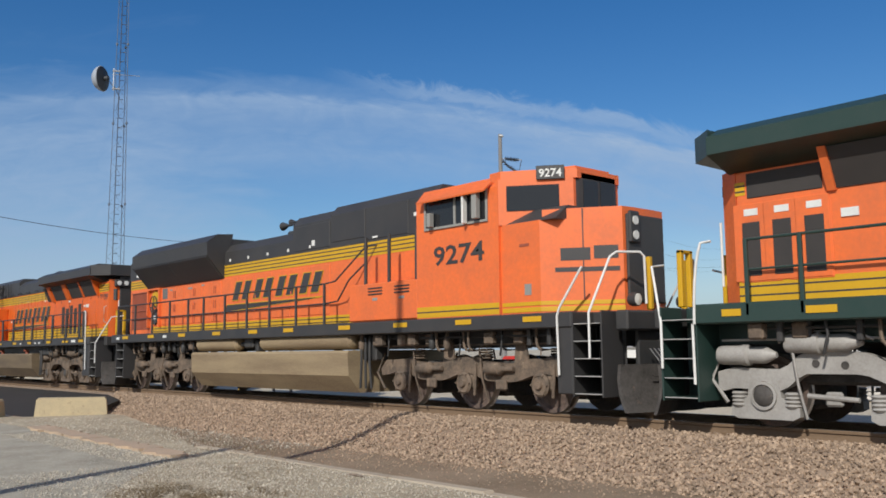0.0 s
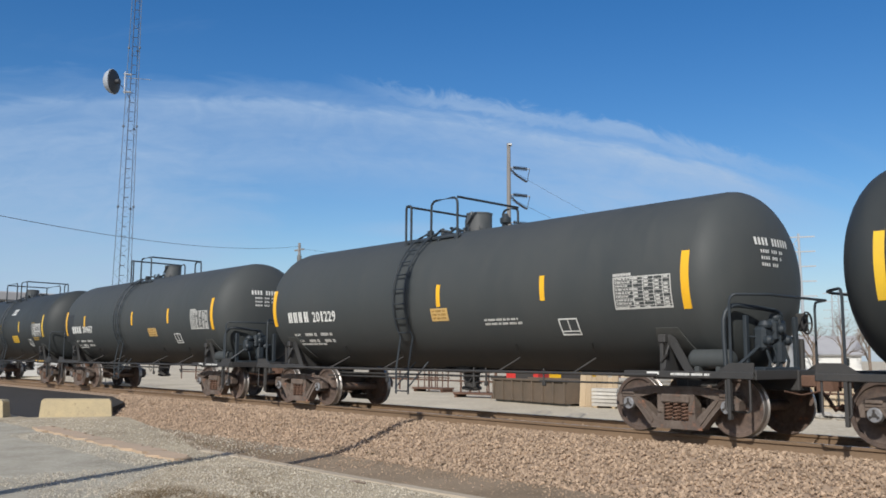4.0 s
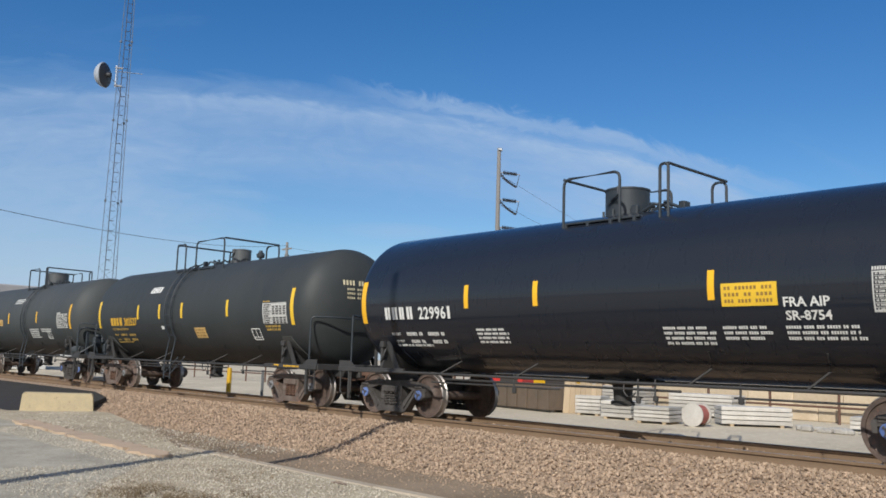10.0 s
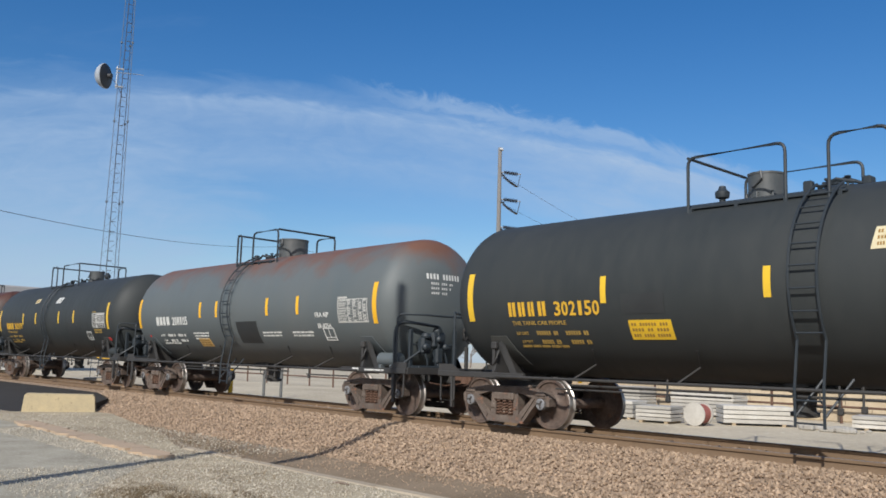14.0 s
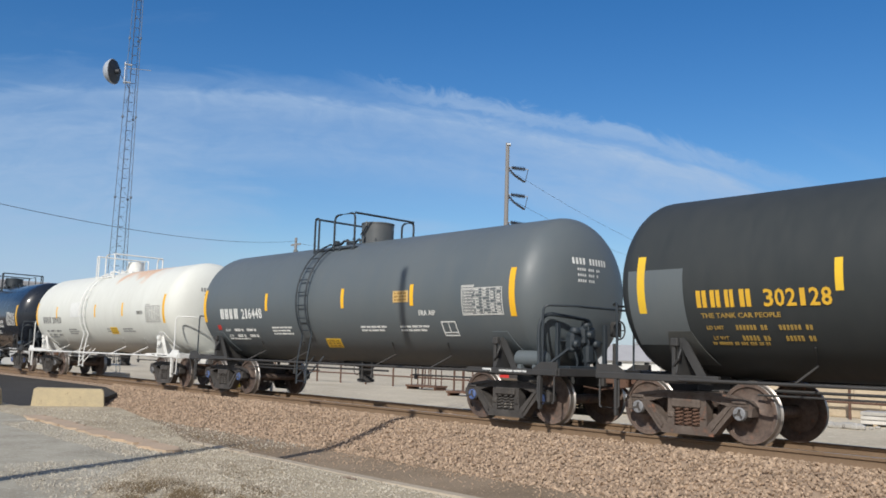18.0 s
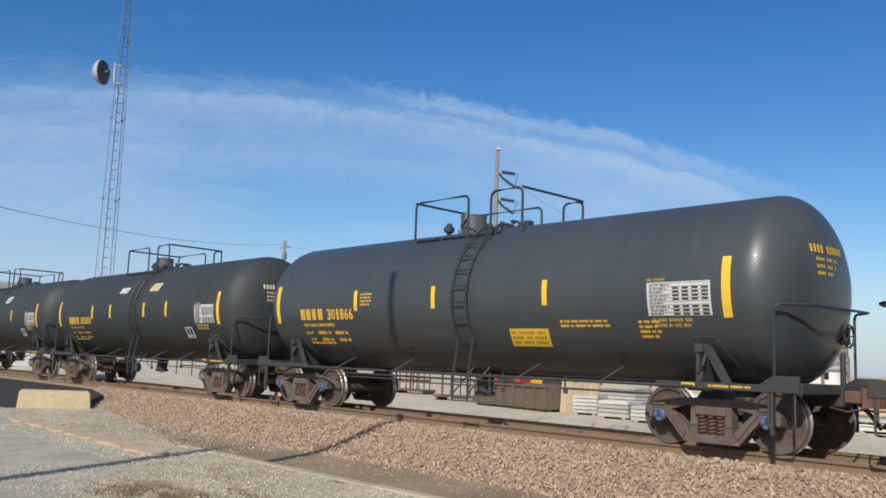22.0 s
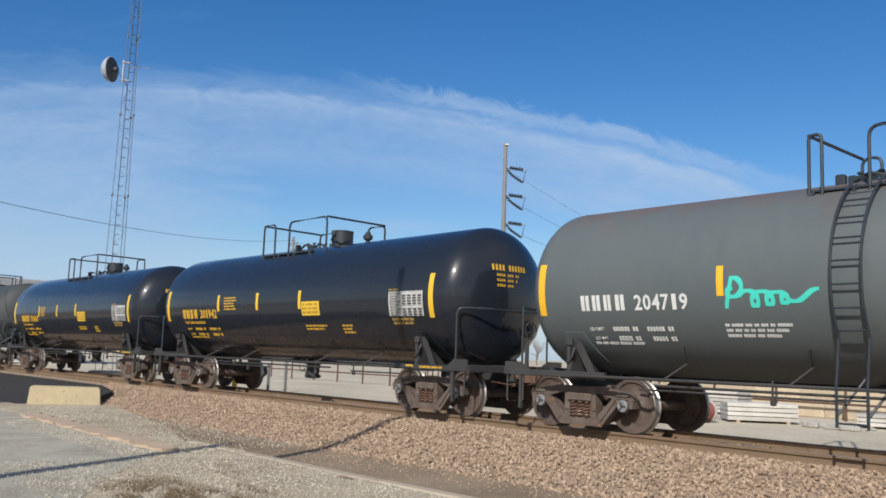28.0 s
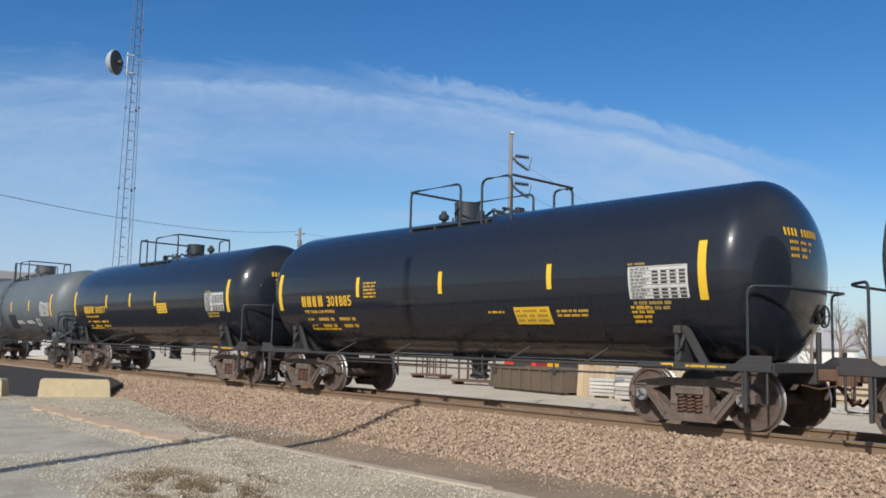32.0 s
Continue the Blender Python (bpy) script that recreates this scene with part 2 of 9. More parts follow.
TRUCK = mat("dusty cast steel", (0.155, 0.122, 0.10), 0.8, col2=(0.075, 0.056, 0.046), amt=0.9, big=5, fine=22, bump=0.5, spot=((0.24, 0.12, 0.075), 0.58, 5), objrand=0.3)
TRUCKD = mat("dark dusty cast steel", (0.078, 0.071, 0.065), 0.75, col2=(0.038, 0.034, 0.031), amt=1.0, big=5, fine=22, bump=0.5, spot=((0.16, 0.11, 0.08), 0.63, 6), objrand=0.3)
LTRUCK = mat("dusty tan cast steel", (0.20, 0.145, 0.102), 0.85, col2=(0.075, 0.06, 0.047), amt=1.0, big=3.5, fine=20, bump=0.5, spot=((0.30, 0.22, 0.15), 0.6, 5))
RUSTY = mat("rusty steel", (0.14, 0.078, 0.052), 0.85, col2=(0.09, 0.05, 0.035), amt=0.8, big=4)
WHEEL = mat("brown wheel steel", (0.145, 0.104, 0.082), 0.65, metal=0.1, col2=(0.068, 0.05, 0.043), amt=0.9, big=4, fine=16, spot=((0.22, 0.10, 0.06), 0.58, 5), objrand=0.4)
TREAD = mat("worn tread steel", (0.42, 0.39, 0.36), 0.42, metal=0.8, col2=(0.26, 0.23, 0.21), amt=0.5)
BLUE = mat("blue bearing cap paint", (0.075, 0.15, 0.40), 0.5, col2=(0.14, 0.16, 0.22), amt=0.9, big=2.2, objrand=0.5)
CAPGREY = mat("grey bearing cap", (0.25, 0.26, 0.28), 0.5, col2=(0.13, 0.12, 0.11), amt=0.8, big=8)
YEL = mat("yellow reflective tape", (0.78, 0.50, 0.03), 0.4, col2=(0.62, 0.40, 0.05), amt=0.5, big=3, bump=0.05)
AMBER = mat("amber reflective tape", (0.85, 0.47, 0.02), 0.4, col2=(0.7, 0.37, 0.03), amt=0.5, big=3, bump=0.05)
WHT = mat("white stencil paint", (0.72, 0.73, 0.70), 0.6, col2=(0.5, 0.5, 0.48), amt=0.5, big=5)
YST = mat("yellow stencil paint", (0.72, 0.42, 0.03), 0.6, col2=(0.5, 0.3, 0.04), amt=0.5, big=5)
DIMST = mat("worn grey stencil paint", (0.24, 0.24, 0.23), 0.7, col2=(0.14, 0.14, 0.14), amt=0.7, big=9)
DIMY = mat("worn yellow stencil paint", (0.44, 0.29, 0.06), 0.7, col2=(0.26, 0.18, 0.06), amt=0.7, big=9)
PALEINK = mat("faded grey stencil paint", (0.40, 0.40, 0.38), 0.7, col2=(0.55, 0.55, 0.52), amt=0.8, big=5)
DATAW = mat("grey-white stencil paint", (0.58, 0.58, 0.55), 0.6, col2=(0.42, 0.42, 0.40), amt=0.7, big=6)
PADG = mat("weathered pad paint", (0.085, 0.088, 0.083), 0.6, col2=(0.05, 0.052, 0.05), amt=0.8, big=2.5)
DARKST = mat("black stencil paint", (0.03, 0.03, 0.03), 0.6)
PATCHK = mat("dull black touch-up paint", (0.024, 0.027, 0.029), 0.6, col2=(0.036, 0.040, 0.041), amt=0.7, big=2)
SILVER = mat("bright metal placard", (0.80, 0.80, 0.76), 0.35, metal=0.1, col2=(0.62, 0.62, 0.58), amt=0.5)
PLAC = mat("faded amber placard", (0.60, 0.38, 0.12), 0.6, col2=(0.50, 0.36, 0.17), amt=0.8, big=4)
CREAMP = mat("cream placard", (0.66, 0.60, 0.40), 0.6, col2=(0.56, 0.48, 0.30), amt=0.8, big=4)
BRST = mat("brown stencil ink", (0.30, 0.17, 0.04), 0.7)
TEAL = mat("teal spray paint", (0.05, 0.62, 0.50), 0.6, col2=(0.1, 0.5, 0.42), amt=0.5)
RED = mat("red paint", (0.55, 0.035, 0.03), 0.5, col2=(0.35, 0.04, 0.03), amt=0.5)
ORANGE = mat("locomotive orange paint", (0.72, 0.124, 0.010), 0.5, col2=(0.52, 0.100, 0.016), amt=0.7, big=1.6, fine=14, bump=0.04, coat=0.05)
ORANGEF = mat("faded locomotive orange paint", (0.82, 0.165, 0.036), 0.5, col2=(0.58, 0.14, 0.05), amt=0.75, big=1.6, fine=14, bump=0.04)
REDOX = mat("red-brown louvre paint", (0.36, 0.09, 0.045), 0.6, col2=(0.22, 0.07, 0.045), amt=0.8, big=3)
LYEL = mat("locomotive yellow paint", (0.62, 0.355, 0.009), 0.5, col2=(0.45, 0.255, 0.015), amt=0.4, big=1.2)
LBLK = mat("locomotive black paint", (0.036, 0.036, 0.038), 0.5, col2=(0.06, 0.055, 0.05), amt=0.6, big=1.2)
LGRN = mat("dark green locomotive paint", (0.018, 0.045, 0.038), 0.45, col2=(0.04, 0.06, 0.052), amt=0.5, big=1.2)
# a darker, browner copy of FUEL for the third locomotive
FUELB = mat("dirty brown fuel tank paint", (0.19, 0.14, 0.082), 0.75, col2=(0.10, 0.075, 0.05), amt=0.95, big=0.8, stretch=(0.5, 1, 3))
FUEL = mat("dusty fuel tank paint", (0.35, 0.27, 0.16), 0.75, col2=(0.20, 0.145, 0.088), amt=0.95, big=0.8, stretch=(0.5, 1, 3))
SILV = mat("silver truck paint", (0.38, 0.365, 0.34), 0.6, metal=0.05, col2=(0.22, 0.205, 0.185), amt=0.7, big=3)
GRILLE = mat("dark grille", (0.03, 0.028, 0.027), 0.7, col2=(0.06, 0.05, 0.045), amt=0.6)
TREADW = mat("worn white tread edge", (0.45, 0.45, 0.43), 0.6, col2=(0.22, 0.21, 0.2), amt=0.7, big=8)
WRAIL = mat("white handrail paint", (0.75, 0.75, 0.72), 0.45, col2=(0.55, 0.54, 0.5), amt=0.5, big=6)
GLASS = mat("dark cab glass", (0.02, 0.022, 0.025), 0.06, bump=0)
CREAM = mat("cab interior", (0.3, 0.3, 0.28), 0.7)
RAILM = mat("rust-brown rail steel", (0.190, 0.125, 0.074), 0.75, col2=(0.130, 0.085, 0.051), amt=0.7, big=2.0, fine=25, spot=((0.100, 0.060, 0.037), 0.62, 3))
TIE = mat("weathered tie timber", (0.13, 0.10, 0.08), 0.9, col2=(0.07, 0.055, 0.045), amt=0.8, big=1.2, stretch=(6, 1, 6), objrand=0.5)
STONE = mat("pink granite ballast", (0.385, 0.283, 0.198), 0.9, col2=(0.300, 0.218, 0.152), amt=0.8, big=2.0, fine=22, bump=0.3, island=0.7)
SOIL = mat("gravelly ditch soil", (0.165, 0.120, 0.073), 0.95, col2=(0.285, 0.215, 0.143), amt=1.0, big=0.8, fine=34, bump=1.0, spot=((0.40, 0.31, 0.225), 0.57, 26))
YARD = mat("pale crushed limestone", (0.575, 0.505, 0.380), 0.95, col2=(0.380, 0.325, 0.235), amt=1.0, big=0.3, fine=9, bump=0.5, spot=((0.640, 0.600, 0.490), 0.57, 7))
PAVE = mat("weathered asphalt pavement", (0.430, 0.398, 0.318), 0.92, col2=(0.265, 0.238, 0.180), amt=1.0, big=1.6, fine=44, bump=1.0, spot=((0.560, 0.525, 0.425), 0.56, 22))
GRAVEL = mat("pale loose gravel", (0.480, 0.412, 0.292), 0.95, col2=(0.255, 0.205, 0.135), amt=0.95, big=0.9, fine=30, bump=1.0, spot=((0.550, 0.490, 0.359), 0.54, 20))
KERB = mat("old concrete kerb", (0.447, 0.378, 0.285), 0.9, col2=(0.344, 0.284, 0.206), amt=0.9, big=1.0, fine=30, bump=0.4, objrand=0.2)
KERBP = mat("pinkish concrete", (0.490, 0.360, 0.245), 0.9, col2=(0.385, 0.300, 0.216), amt=0.9, big=1.0, fine=30, bump=0.4)
BLOCK = mat("yellowed concrete block", (0.50, 0.41, 0.25), 0.9, col2=(0.40, 0.335, 0.22), amt=0.95, big=4, fine=28, bump=0.6, spot=((0.24, 0.19, 0.12), 0.60, 7))
GROUNDK = mat("black ground", (0.022, 0.018, 0.014), 0.9, col2=(0.040, 0.035, 0.029), amt=0.7, big=0.6, fine=40, bump=0.4)
TOWER = mat("dull grey tower steel", (0.135, 0.165, 0.205), 0.6, metal=0.2, col2=(0.09, 0.11, 0.14), amt=0.6, big=2)
GALV = mat("galvanised steel", (0.50, 0.52, 0.54), 0.45, metal=0.6, col2=(0.38, 0.4, 0.41), amt=0.5, big=2)
POLE = mat("weathered pole timber", (0.25, 0.242, 0.235), 0.9, col2=(0.17, 0.163, 0.157), amt=0.8, big=1, stretch=(8, 8, 0.6))
INSUL = mat("dark grey insulator", (0.07, 0.08, 0.10), 0.4)
CABLE = mat("dark cable", (0.05, 0.05, 0.055), 0.6)
DISHG = mat("grey dish paint", (0.36, 0.40, 0.455), 0.5, col2=(0.30, 0.335, 0.38), amt=0.5)
DISHD = mat("dark grey dish back", (0.042, 0.046, 0.054), 0.6)
STEEL = mat("grey painted steel", (0.16, 0.17, 0.17), 0.6, col2=(0.1, 0.095, 0.09), amt=0.7)
OLIVE = mat("dark brown container paint", (0.10, 0.082, 0.062), 0.7, col2=(0.16, 0.115, 0.08), amt=0.7, big=1.5)
PANELW = mat("weathered white concrete panel", (0.52, 0.50, 0.46), 0.85, col2=(0.36, 0.34, 0.30), amt=0.8, big=1.6, fine=18, objrand=0.45)
TANW = mat("tan weathered concrete", (0.60, 0.51, 0.37), 0.9, col2=(0.45, 0.36, 0.25), amt=0.9, big=1.2, fine=16, objrand=0.3)
DULLRED = mat("dull red winding", (0.34, 0.10, 0.08), 0.7, col2=(0.22, 0.08, 0.07), amt=0.7)
TIMBER = mat("pale timber", (0.46, 0.36, 0.24), 0.85, col2=(0.34, 0.26, 0.17), amt=0.8, big=1, stretch=(4, 4, 0.5), objrand=0.3)
PALEST = mat("hazy grey steel", (0.34, 0.37, 0.40), 0.6, col2=(0.28, 0.31, 0.34), amt=0.5)
BARK = mat("winter bark", (0.22, 0.17, 0.13), 0.9, col2=(0.14, 0.11, 0.09), amt=0.8, big=1)
TWIG = mat("bare winter twigs", (0.27, 0.21, 0.17), 0.9, col2=(0.2, 0.16, 0.13), amt=0.8, big=0.5, island=0.4)
ROOFG = mat("grey roofing", (0.34, 0.34, 0.35), 0.7, col2=(0.27, 0.27, 0.28), amt=0.6)
WALLW = mat("white siding", (0.66, 0.66, 0.64), 0.7, col2=(0.56, 0.56, 0.54), amt=0.5)
GRASS = mat("dead winter grass", (0.20, 0.145, 0.08), 0.95, col2=(0.11, 0.08, 0.045), amt=0.9, big=2, island=0.5)

# ---- mesh helpers ----


class Mesh:
    """Collects boxes, tubes, prisms and lathed forms into one mesh."""

    def __init__(self):
        self.v, self.f, self.m, self.slots, self.cur = [], [], [], [], 0

    def use(self, material):
        if material not in self.slots:
            self.slots.append(material)
        self.cur = self.slots.index(material)
        return self

    def add(self, verts, faces):
        o = len(self.v)
        self.v += [tuple(p) for p in verts]
        self.f += [tuple(i + o for i in q) for q in faces]
        self.m += [self.cur] * len(faces)
        return self

    def box(self, a, b, bevel=0.0, turn=None):
        """A box from corner a to corner b, its long edges chamfered by bevel."""
        (x0, y0, z0), (x1, y1, z1) = [min(p, q) for p, q in zip(a, b)], [max(p, q) for p, q in zip(a, b)]
        c = min(bevel, (x1 - x0) / 2.01, (y1 - y0) / 2.01, (z1 - z0) / 2.01)
        if c <= 0:
            vs = [(x, y, z) for x in (x0, x1) for y in (y0, y1) for z in (z0, z1)]
            fs = [(0, 1, 3, 2), (4, 6, 7, 5), (0, 4, 5, 1), (2, 3, 7, 6), (0, 2, 6, 4), (1, 5, 7, 3)]
        else:
            vs, fs, idx = [], [], {}
            for i, x in enumerate((x0, x1)):
                for j, y in enumerate((y0, y1)):
                    for k, z in enumerate((z0, z1)):
                        sx, sy, sz = (c if not i else -c), (c if not j else -c), (c if not k else -c)
                        for ax, p in enumerate(((x, y + sy, z + sz), (x + sx, y, z + sz), (x + sx, y + sy, z))):
                            idx[i, j, k, ax] = len(vs)
                            vs.append(p)
            for s in (0, 1):
                fs += [tuple(idx[s, j, k, 0] for j, k in ((0, 0), (1, 0), (1, 1), (0, 1))), tuple(idx[j, s, k, 1] for j, k in ((0, 0), (1, 0), (1, 1), (0, 1))), tuple(idx[j, k, s, 2] for j, k in ((0, 0), (1, 0), (1, 1), (0, 1)))]
                for t in (0, 1):
                    fs += [(idx[s, t, 0, 0], idx[s, t, 0, 1], idx[s, t, 1, 1], idx[s, t, 1, 0]), (idx[s, 0, t, 0], idx[s, 0, t, 2], idx[s, 1, t, 2], idx[s, 1, t, 0]), (idx[0, s, t, 1], idx[0, s, t, 2], idx[1, s, t, 2], idx[1, s, t, 1])]
                    for u in (0, 1):
                        fs.append((idx[s, t, u, 0], idx[s, t, u, 1], idx[s, t, u, 2]))
        if turn is not None:
            vs = [turn @ Vector(p) for p in vs]
        return self.add(vs, fs)

    def tube(self, pts, r, n=8, closed=False, cap=True):
        """A round bar through the points; r may be one radius or one for each point."""
        pts = [Vector(p) for p in pts]
        rs = [r] * len(pts) if isinstance(r, (int, float)) else r
        vs, fs, ref = [], [], None
        for i, p in enumerate(pts):
            d = (pts[min(i + 1, len(pts) - 1)] - pts[max(i - 1, 0)]).normalized()
            if ref is None:
                ref = Vector((0, 0, 1)) if abs(d.z) < 0.9 else Vector((1, 0, 0))
            u = d.cross(ref).normalized()
            w = d.cross(u)
            vs += [p + (u * math.cos(a) + w * math.sin(a)) * rs[i] for a in (2 * math.pi * k / n for k in range(n))]
        for i in range(len(pts) - 1):
            fs += [(i * n + k, i * n + (k + 1) % n, (i + 1) * n + (k + 1) % n, (i + 1) * n + k) for k in range(n)]
        if cap:
            fs += [tuple(range(n - 1, -1, -1)), tuple((len(pts) - 1) * n + k for k in range(n))]
        return self.add(vs, fs)

    def lathe(self, prof, n=24, at=(0, 0, 0), axis="Z", cap=True):
        """Turns a profile of (radius, along) round an axis."""
        vs, fs = [], []
        for r, h in prof:
            for k in range(n):
                a = 2 * math.pi * k / n
                c, s = r * math.cos(a), r * math.sin(a)
                p = {"Z": (c, s, h), "Y": (s, h, c), "X": (h, c, s)}[axis]
                vs.append((p[0] + at[0], p[1] + at[1], p[2] + at[2]))
        for i in range(len(prof) - 1):
            fs += [(i * n + k, i * n + (k + 1) % n, (i + 1) * n + (k + 1) % n, (i + 1) * n + k) for k in range(n)]
        if cap and prof[0][0] > 1e-4:
            fs.append(tuple(range(n - 1, -1, -1)))
        if cap and prof[-1][0] > 1e-4:
            fs.append(tuple((len(prof) - 1) * n + k for k in range(n)))
        return self.add(vs, fs)

    def prism(self, poly, lo, hi, axis="Y"):
        """A polygon of two coordinates drawn out along an axis (Y: points are x, z; X: y, z; Z: x, y)."""
        put = {"Y": lambda p, h: (p[0], h, p[1]), "X": lambda p, h: (h, p[0], p[1]), "Z": lambda p, h: (p[0], p[1], h)}[axis]
        n = len(poly)
        return self.add([put(p, lo) for p in poly] + [put(p, hi) for p in poly], [tuple(range(n)), tuple(range(2 * n - 1, n - 1, -1))] + [(i, i + n, (i + 1) % n + n, (i + 1) % n) for i in range(n)])

    def data(self, name, angle=35):
        me = bpy.data.meshes.new(name)
        me.from_pydata(self.v, [], self.f)
        for s in self.slots:
            me.materials.append(s)
        if len(self.slots) > 1:
            me.polygons.foreach_set("material_index", self.m)
        bm = bmesh.new()
        bm.from_mesh(me)
        bmesh.ops.recalc_face_normals(bm, faces=bm.faces)
        bm.to_mesh(me)
        bm.free()
        me.polygons.foreach_set("use_smooth", [True] * len(me.polygons))
        me.set_sharp_from_angle(angle=radians(angle))
        return me


def part(name, mesh, material, parent=None, label="", at=None):
    """Links a Mesh, or ready mesh data, as one object under a thing or a part."""
    if isinstance(mesh, Mesh):
        if not mesh.slots:
            mesh.slots = [material]
        mesh = mesh.data(name)
    ob = new(name, mesh)
    if parent is not None:
        ob.parent = parent
    if at is not None:
        ob.matrix_basis = at
    if label:
        ob["label"] = label
    return ob


def thing(name, label, category, at=None, group="", kind=""):
    ob = tagged(new(name), label, category, group, kind)
    ob.empty_display_size = 0.2
    if at is not None:
        ob.matrix_basis = at
    return ob


def whole(name, mesh, material, label, category, at=None, group="", kind=""):
    """A thing that is a single mesh."""
    return tagged(part(name, mesh, material, None, "", at), label, category, group, kind)


def setting(name, mesh, material, label="", at=None):
    return tagged(part(name, mesh, material, None, "", at), label, "", "", "structure")


def arc(p0, p1, p2, n=5):
    """A rounded corner from p0 to p2 round p1."""
    p0, p1, p2 = Vector(p0), Vector(p1), Vector(p2)
    return [(p0 * (1 - t) ** 2 + p1 * 2 * t * (1 - t) + p2 * t * t) for t in (i / n for i in range(n + 1))]


def hoop(a, b, c, d, r=0.12):
    """Points of a bar that goes up from a to b, over to c and down to d, with rounded corners."""
    a, b, c, d = (Vector(p) for p in (a, b, c, d))
    return [a, *arc(b + (a - b).normalized() * r, b, b + (c - b).normalized() * r, 4), *arc(c + (b - c).normalized() * r, c, c + (d - c).normalized() * r, 4), d]


FONTS = {}


def letters(text, size):
    """Mesh data of a line of text that starts at the origin, in the x-z plane facing -y."""
    key = (text, size)
    if key not in FONTS:
        cu = bpy.data.curves.new("lettering", "FONT")
        cu.body, cu.size, cu.extrude, cu.resolution_u, cu.offset = text, size, 0.002, 2, size * 0.018
        tmp = new("lettering", cu)
        bpy.context.view_layer.update()
        me = bpy.data.meshes.new_from_object(tmp.evaluated_get(bpy.context.evaluated_depsgraph_get()))
        me.transform(Matrix.Rotation(math.pi / 2, 4, "X"))
        bpy.data.objects.remove(tmp)
        FONTS[key] = me
    return FONTS[key]


def words(text, size, material, parent, at, name="lettering", width=None, slant=0.0, flush=False):
    me = letters(text, size).copy()
    if flush:
        me.transform(Matrix.Translation((-min(v.co.x for v in me.vertices), 0, 0)))
    xs = [v.co.x for v in me.vertices]
    if width:
        me.transform(Matrix.Diagonal((width / max(xs), 1, 1, 1)))
    if slant:
        me.transform(Matrix(((1, 0, slant, 0), (0, 1, 0, 0), (0, 0, 1, 0), (0, 0, 0, 1))))
    me.materials.clear()
    me.materials.append(material)
    return part(name, me, None, parent, "", at)

# ---- ground, pavement, track ----
YC = 0.75            # the track's middle; the near rail lies at y = 0
PAVE_Z, YARD_Z = -0.20, -0.35
rng = np.random.default_rng(7)

# one sheet of ground to the horizon: pavement side, ditch, track bed, yard
prof = [(-2500, -0.32), (-60, -0.32), (-6.35, -0.36), (-5.9, -0.50), (-4.9, -0.49), (-3.2, -0.50), (-2.3, -0.44), (-0.9, -0.20), (2.4, -0.22), (3.6, -0.36), (5, -0.47), (6.8, -0.49), (8.6, YARD_Z), (70, YARD_Z), (300, -0.5), (2500, -0.5)]
xs = [-2500, -300, -80] + [-60 + 2.0 * i for i in range(36)] + [40, 300, 2500]
verts = [(x, y, z + (0.02 * noise.noise((x * 0.7, y * 0.9, 0)) if -6 < y < 5 else 0)) for x in xs for y, z in prof]
npf = len(prof)
faces = [(i * npf + j, (i + 1) * npf + j, (i + 1) * npf + j + 1, i * npf + j + 1) for i in range(len(xs) - 1) for j in range(npf - 1)]
g = Mesh()
g.slots = [SOIL, YARD]
for fc in faces:
    g.cur = 1 if fc[0] % npf >= 9 else 0
    g.f.append(fc)
    g.m.append(g.cur)
g.v = verts
setting("ground", g, SOIL, "gravelly soil and pale crushed stone beside the railway")

# the pavement the camera stands on, its sunk asphalt pad, its kerbs
pv = Mesh()
pv.prism([(-60, -60), (40, -60), (40, -6.3), (-12.2, -6.3), (-14.6, -5.5), (-19.6, -4.35), (-20.5, -4.45), (-20.9, -6.1), (-60, -6.9)], -0.6, PAVE_Z, "Z")
setting("pavement", pv, GRAVEL, "worn pavement strewn with pale gravel")
pad = Mesh()
pad.prism([(-40, -13.4), (-6.4, -14.6), (-7.3, -9.7), (-8.93, -8.75), (-9.49, -8.36), (-10.95, -7.24), (-13.9, -7.04), (-17.6, -6.98), (-24, -6.9), (-40, -6.8)], PAVE_Z - 0.1, PAVE_Z + 0.004, "Z")
setting("asphalt_pad", pad, PAVE, "pale worn asphalt on the pavement")
kerb = tagged(new("kerb"), "old concrete kerb along the pavement edge", "", "", "structure")
x = -12.2
while x < 24:
    ln = 1.45 + 0.12 * rng.random()
    k = Mesh().box((0, -0.09, -0.42), (ln - 0.012, 0.09, 0.012 * rng.random()), 0.025)
    part("kerb_stone", k, KERB, kerb, "", pose(x, -6.2 + 0.02 * rng.standard_normal(), PAVE_Z, 0, 0.2 * rng.standard_normal(), 0.1 * rng.standard_normal()))
    x += ln
kerb2 = tagged(new("kerb_band"), "flush band of pinkish concrete beside the asphalt", "", "", "structure")
for i in range(6):
    x0, k = -17.6 + i * 1.08, 7
    # both long edges are broken and uneven
    south = [(x0 + 1.07 * j / k, -6.99 - 0.03 * (i + j / k) + 0.05 * rng.standard_normal()) for j in range(k + 1)]
    north = [(x0 + 1.07 * j / k, -6.63 - 0.03 * (i + j / k) + 0.045 * rng.standard_normal()) for j in range(k, -1, -1)]
    k = Mesh().prism(south + north, PAVE_Z - 0.05, PAVE_Z + 0.03 + 0.012 * rng.random(), "Z")
    part("kerb_slab", k, KERBP, kerb2)

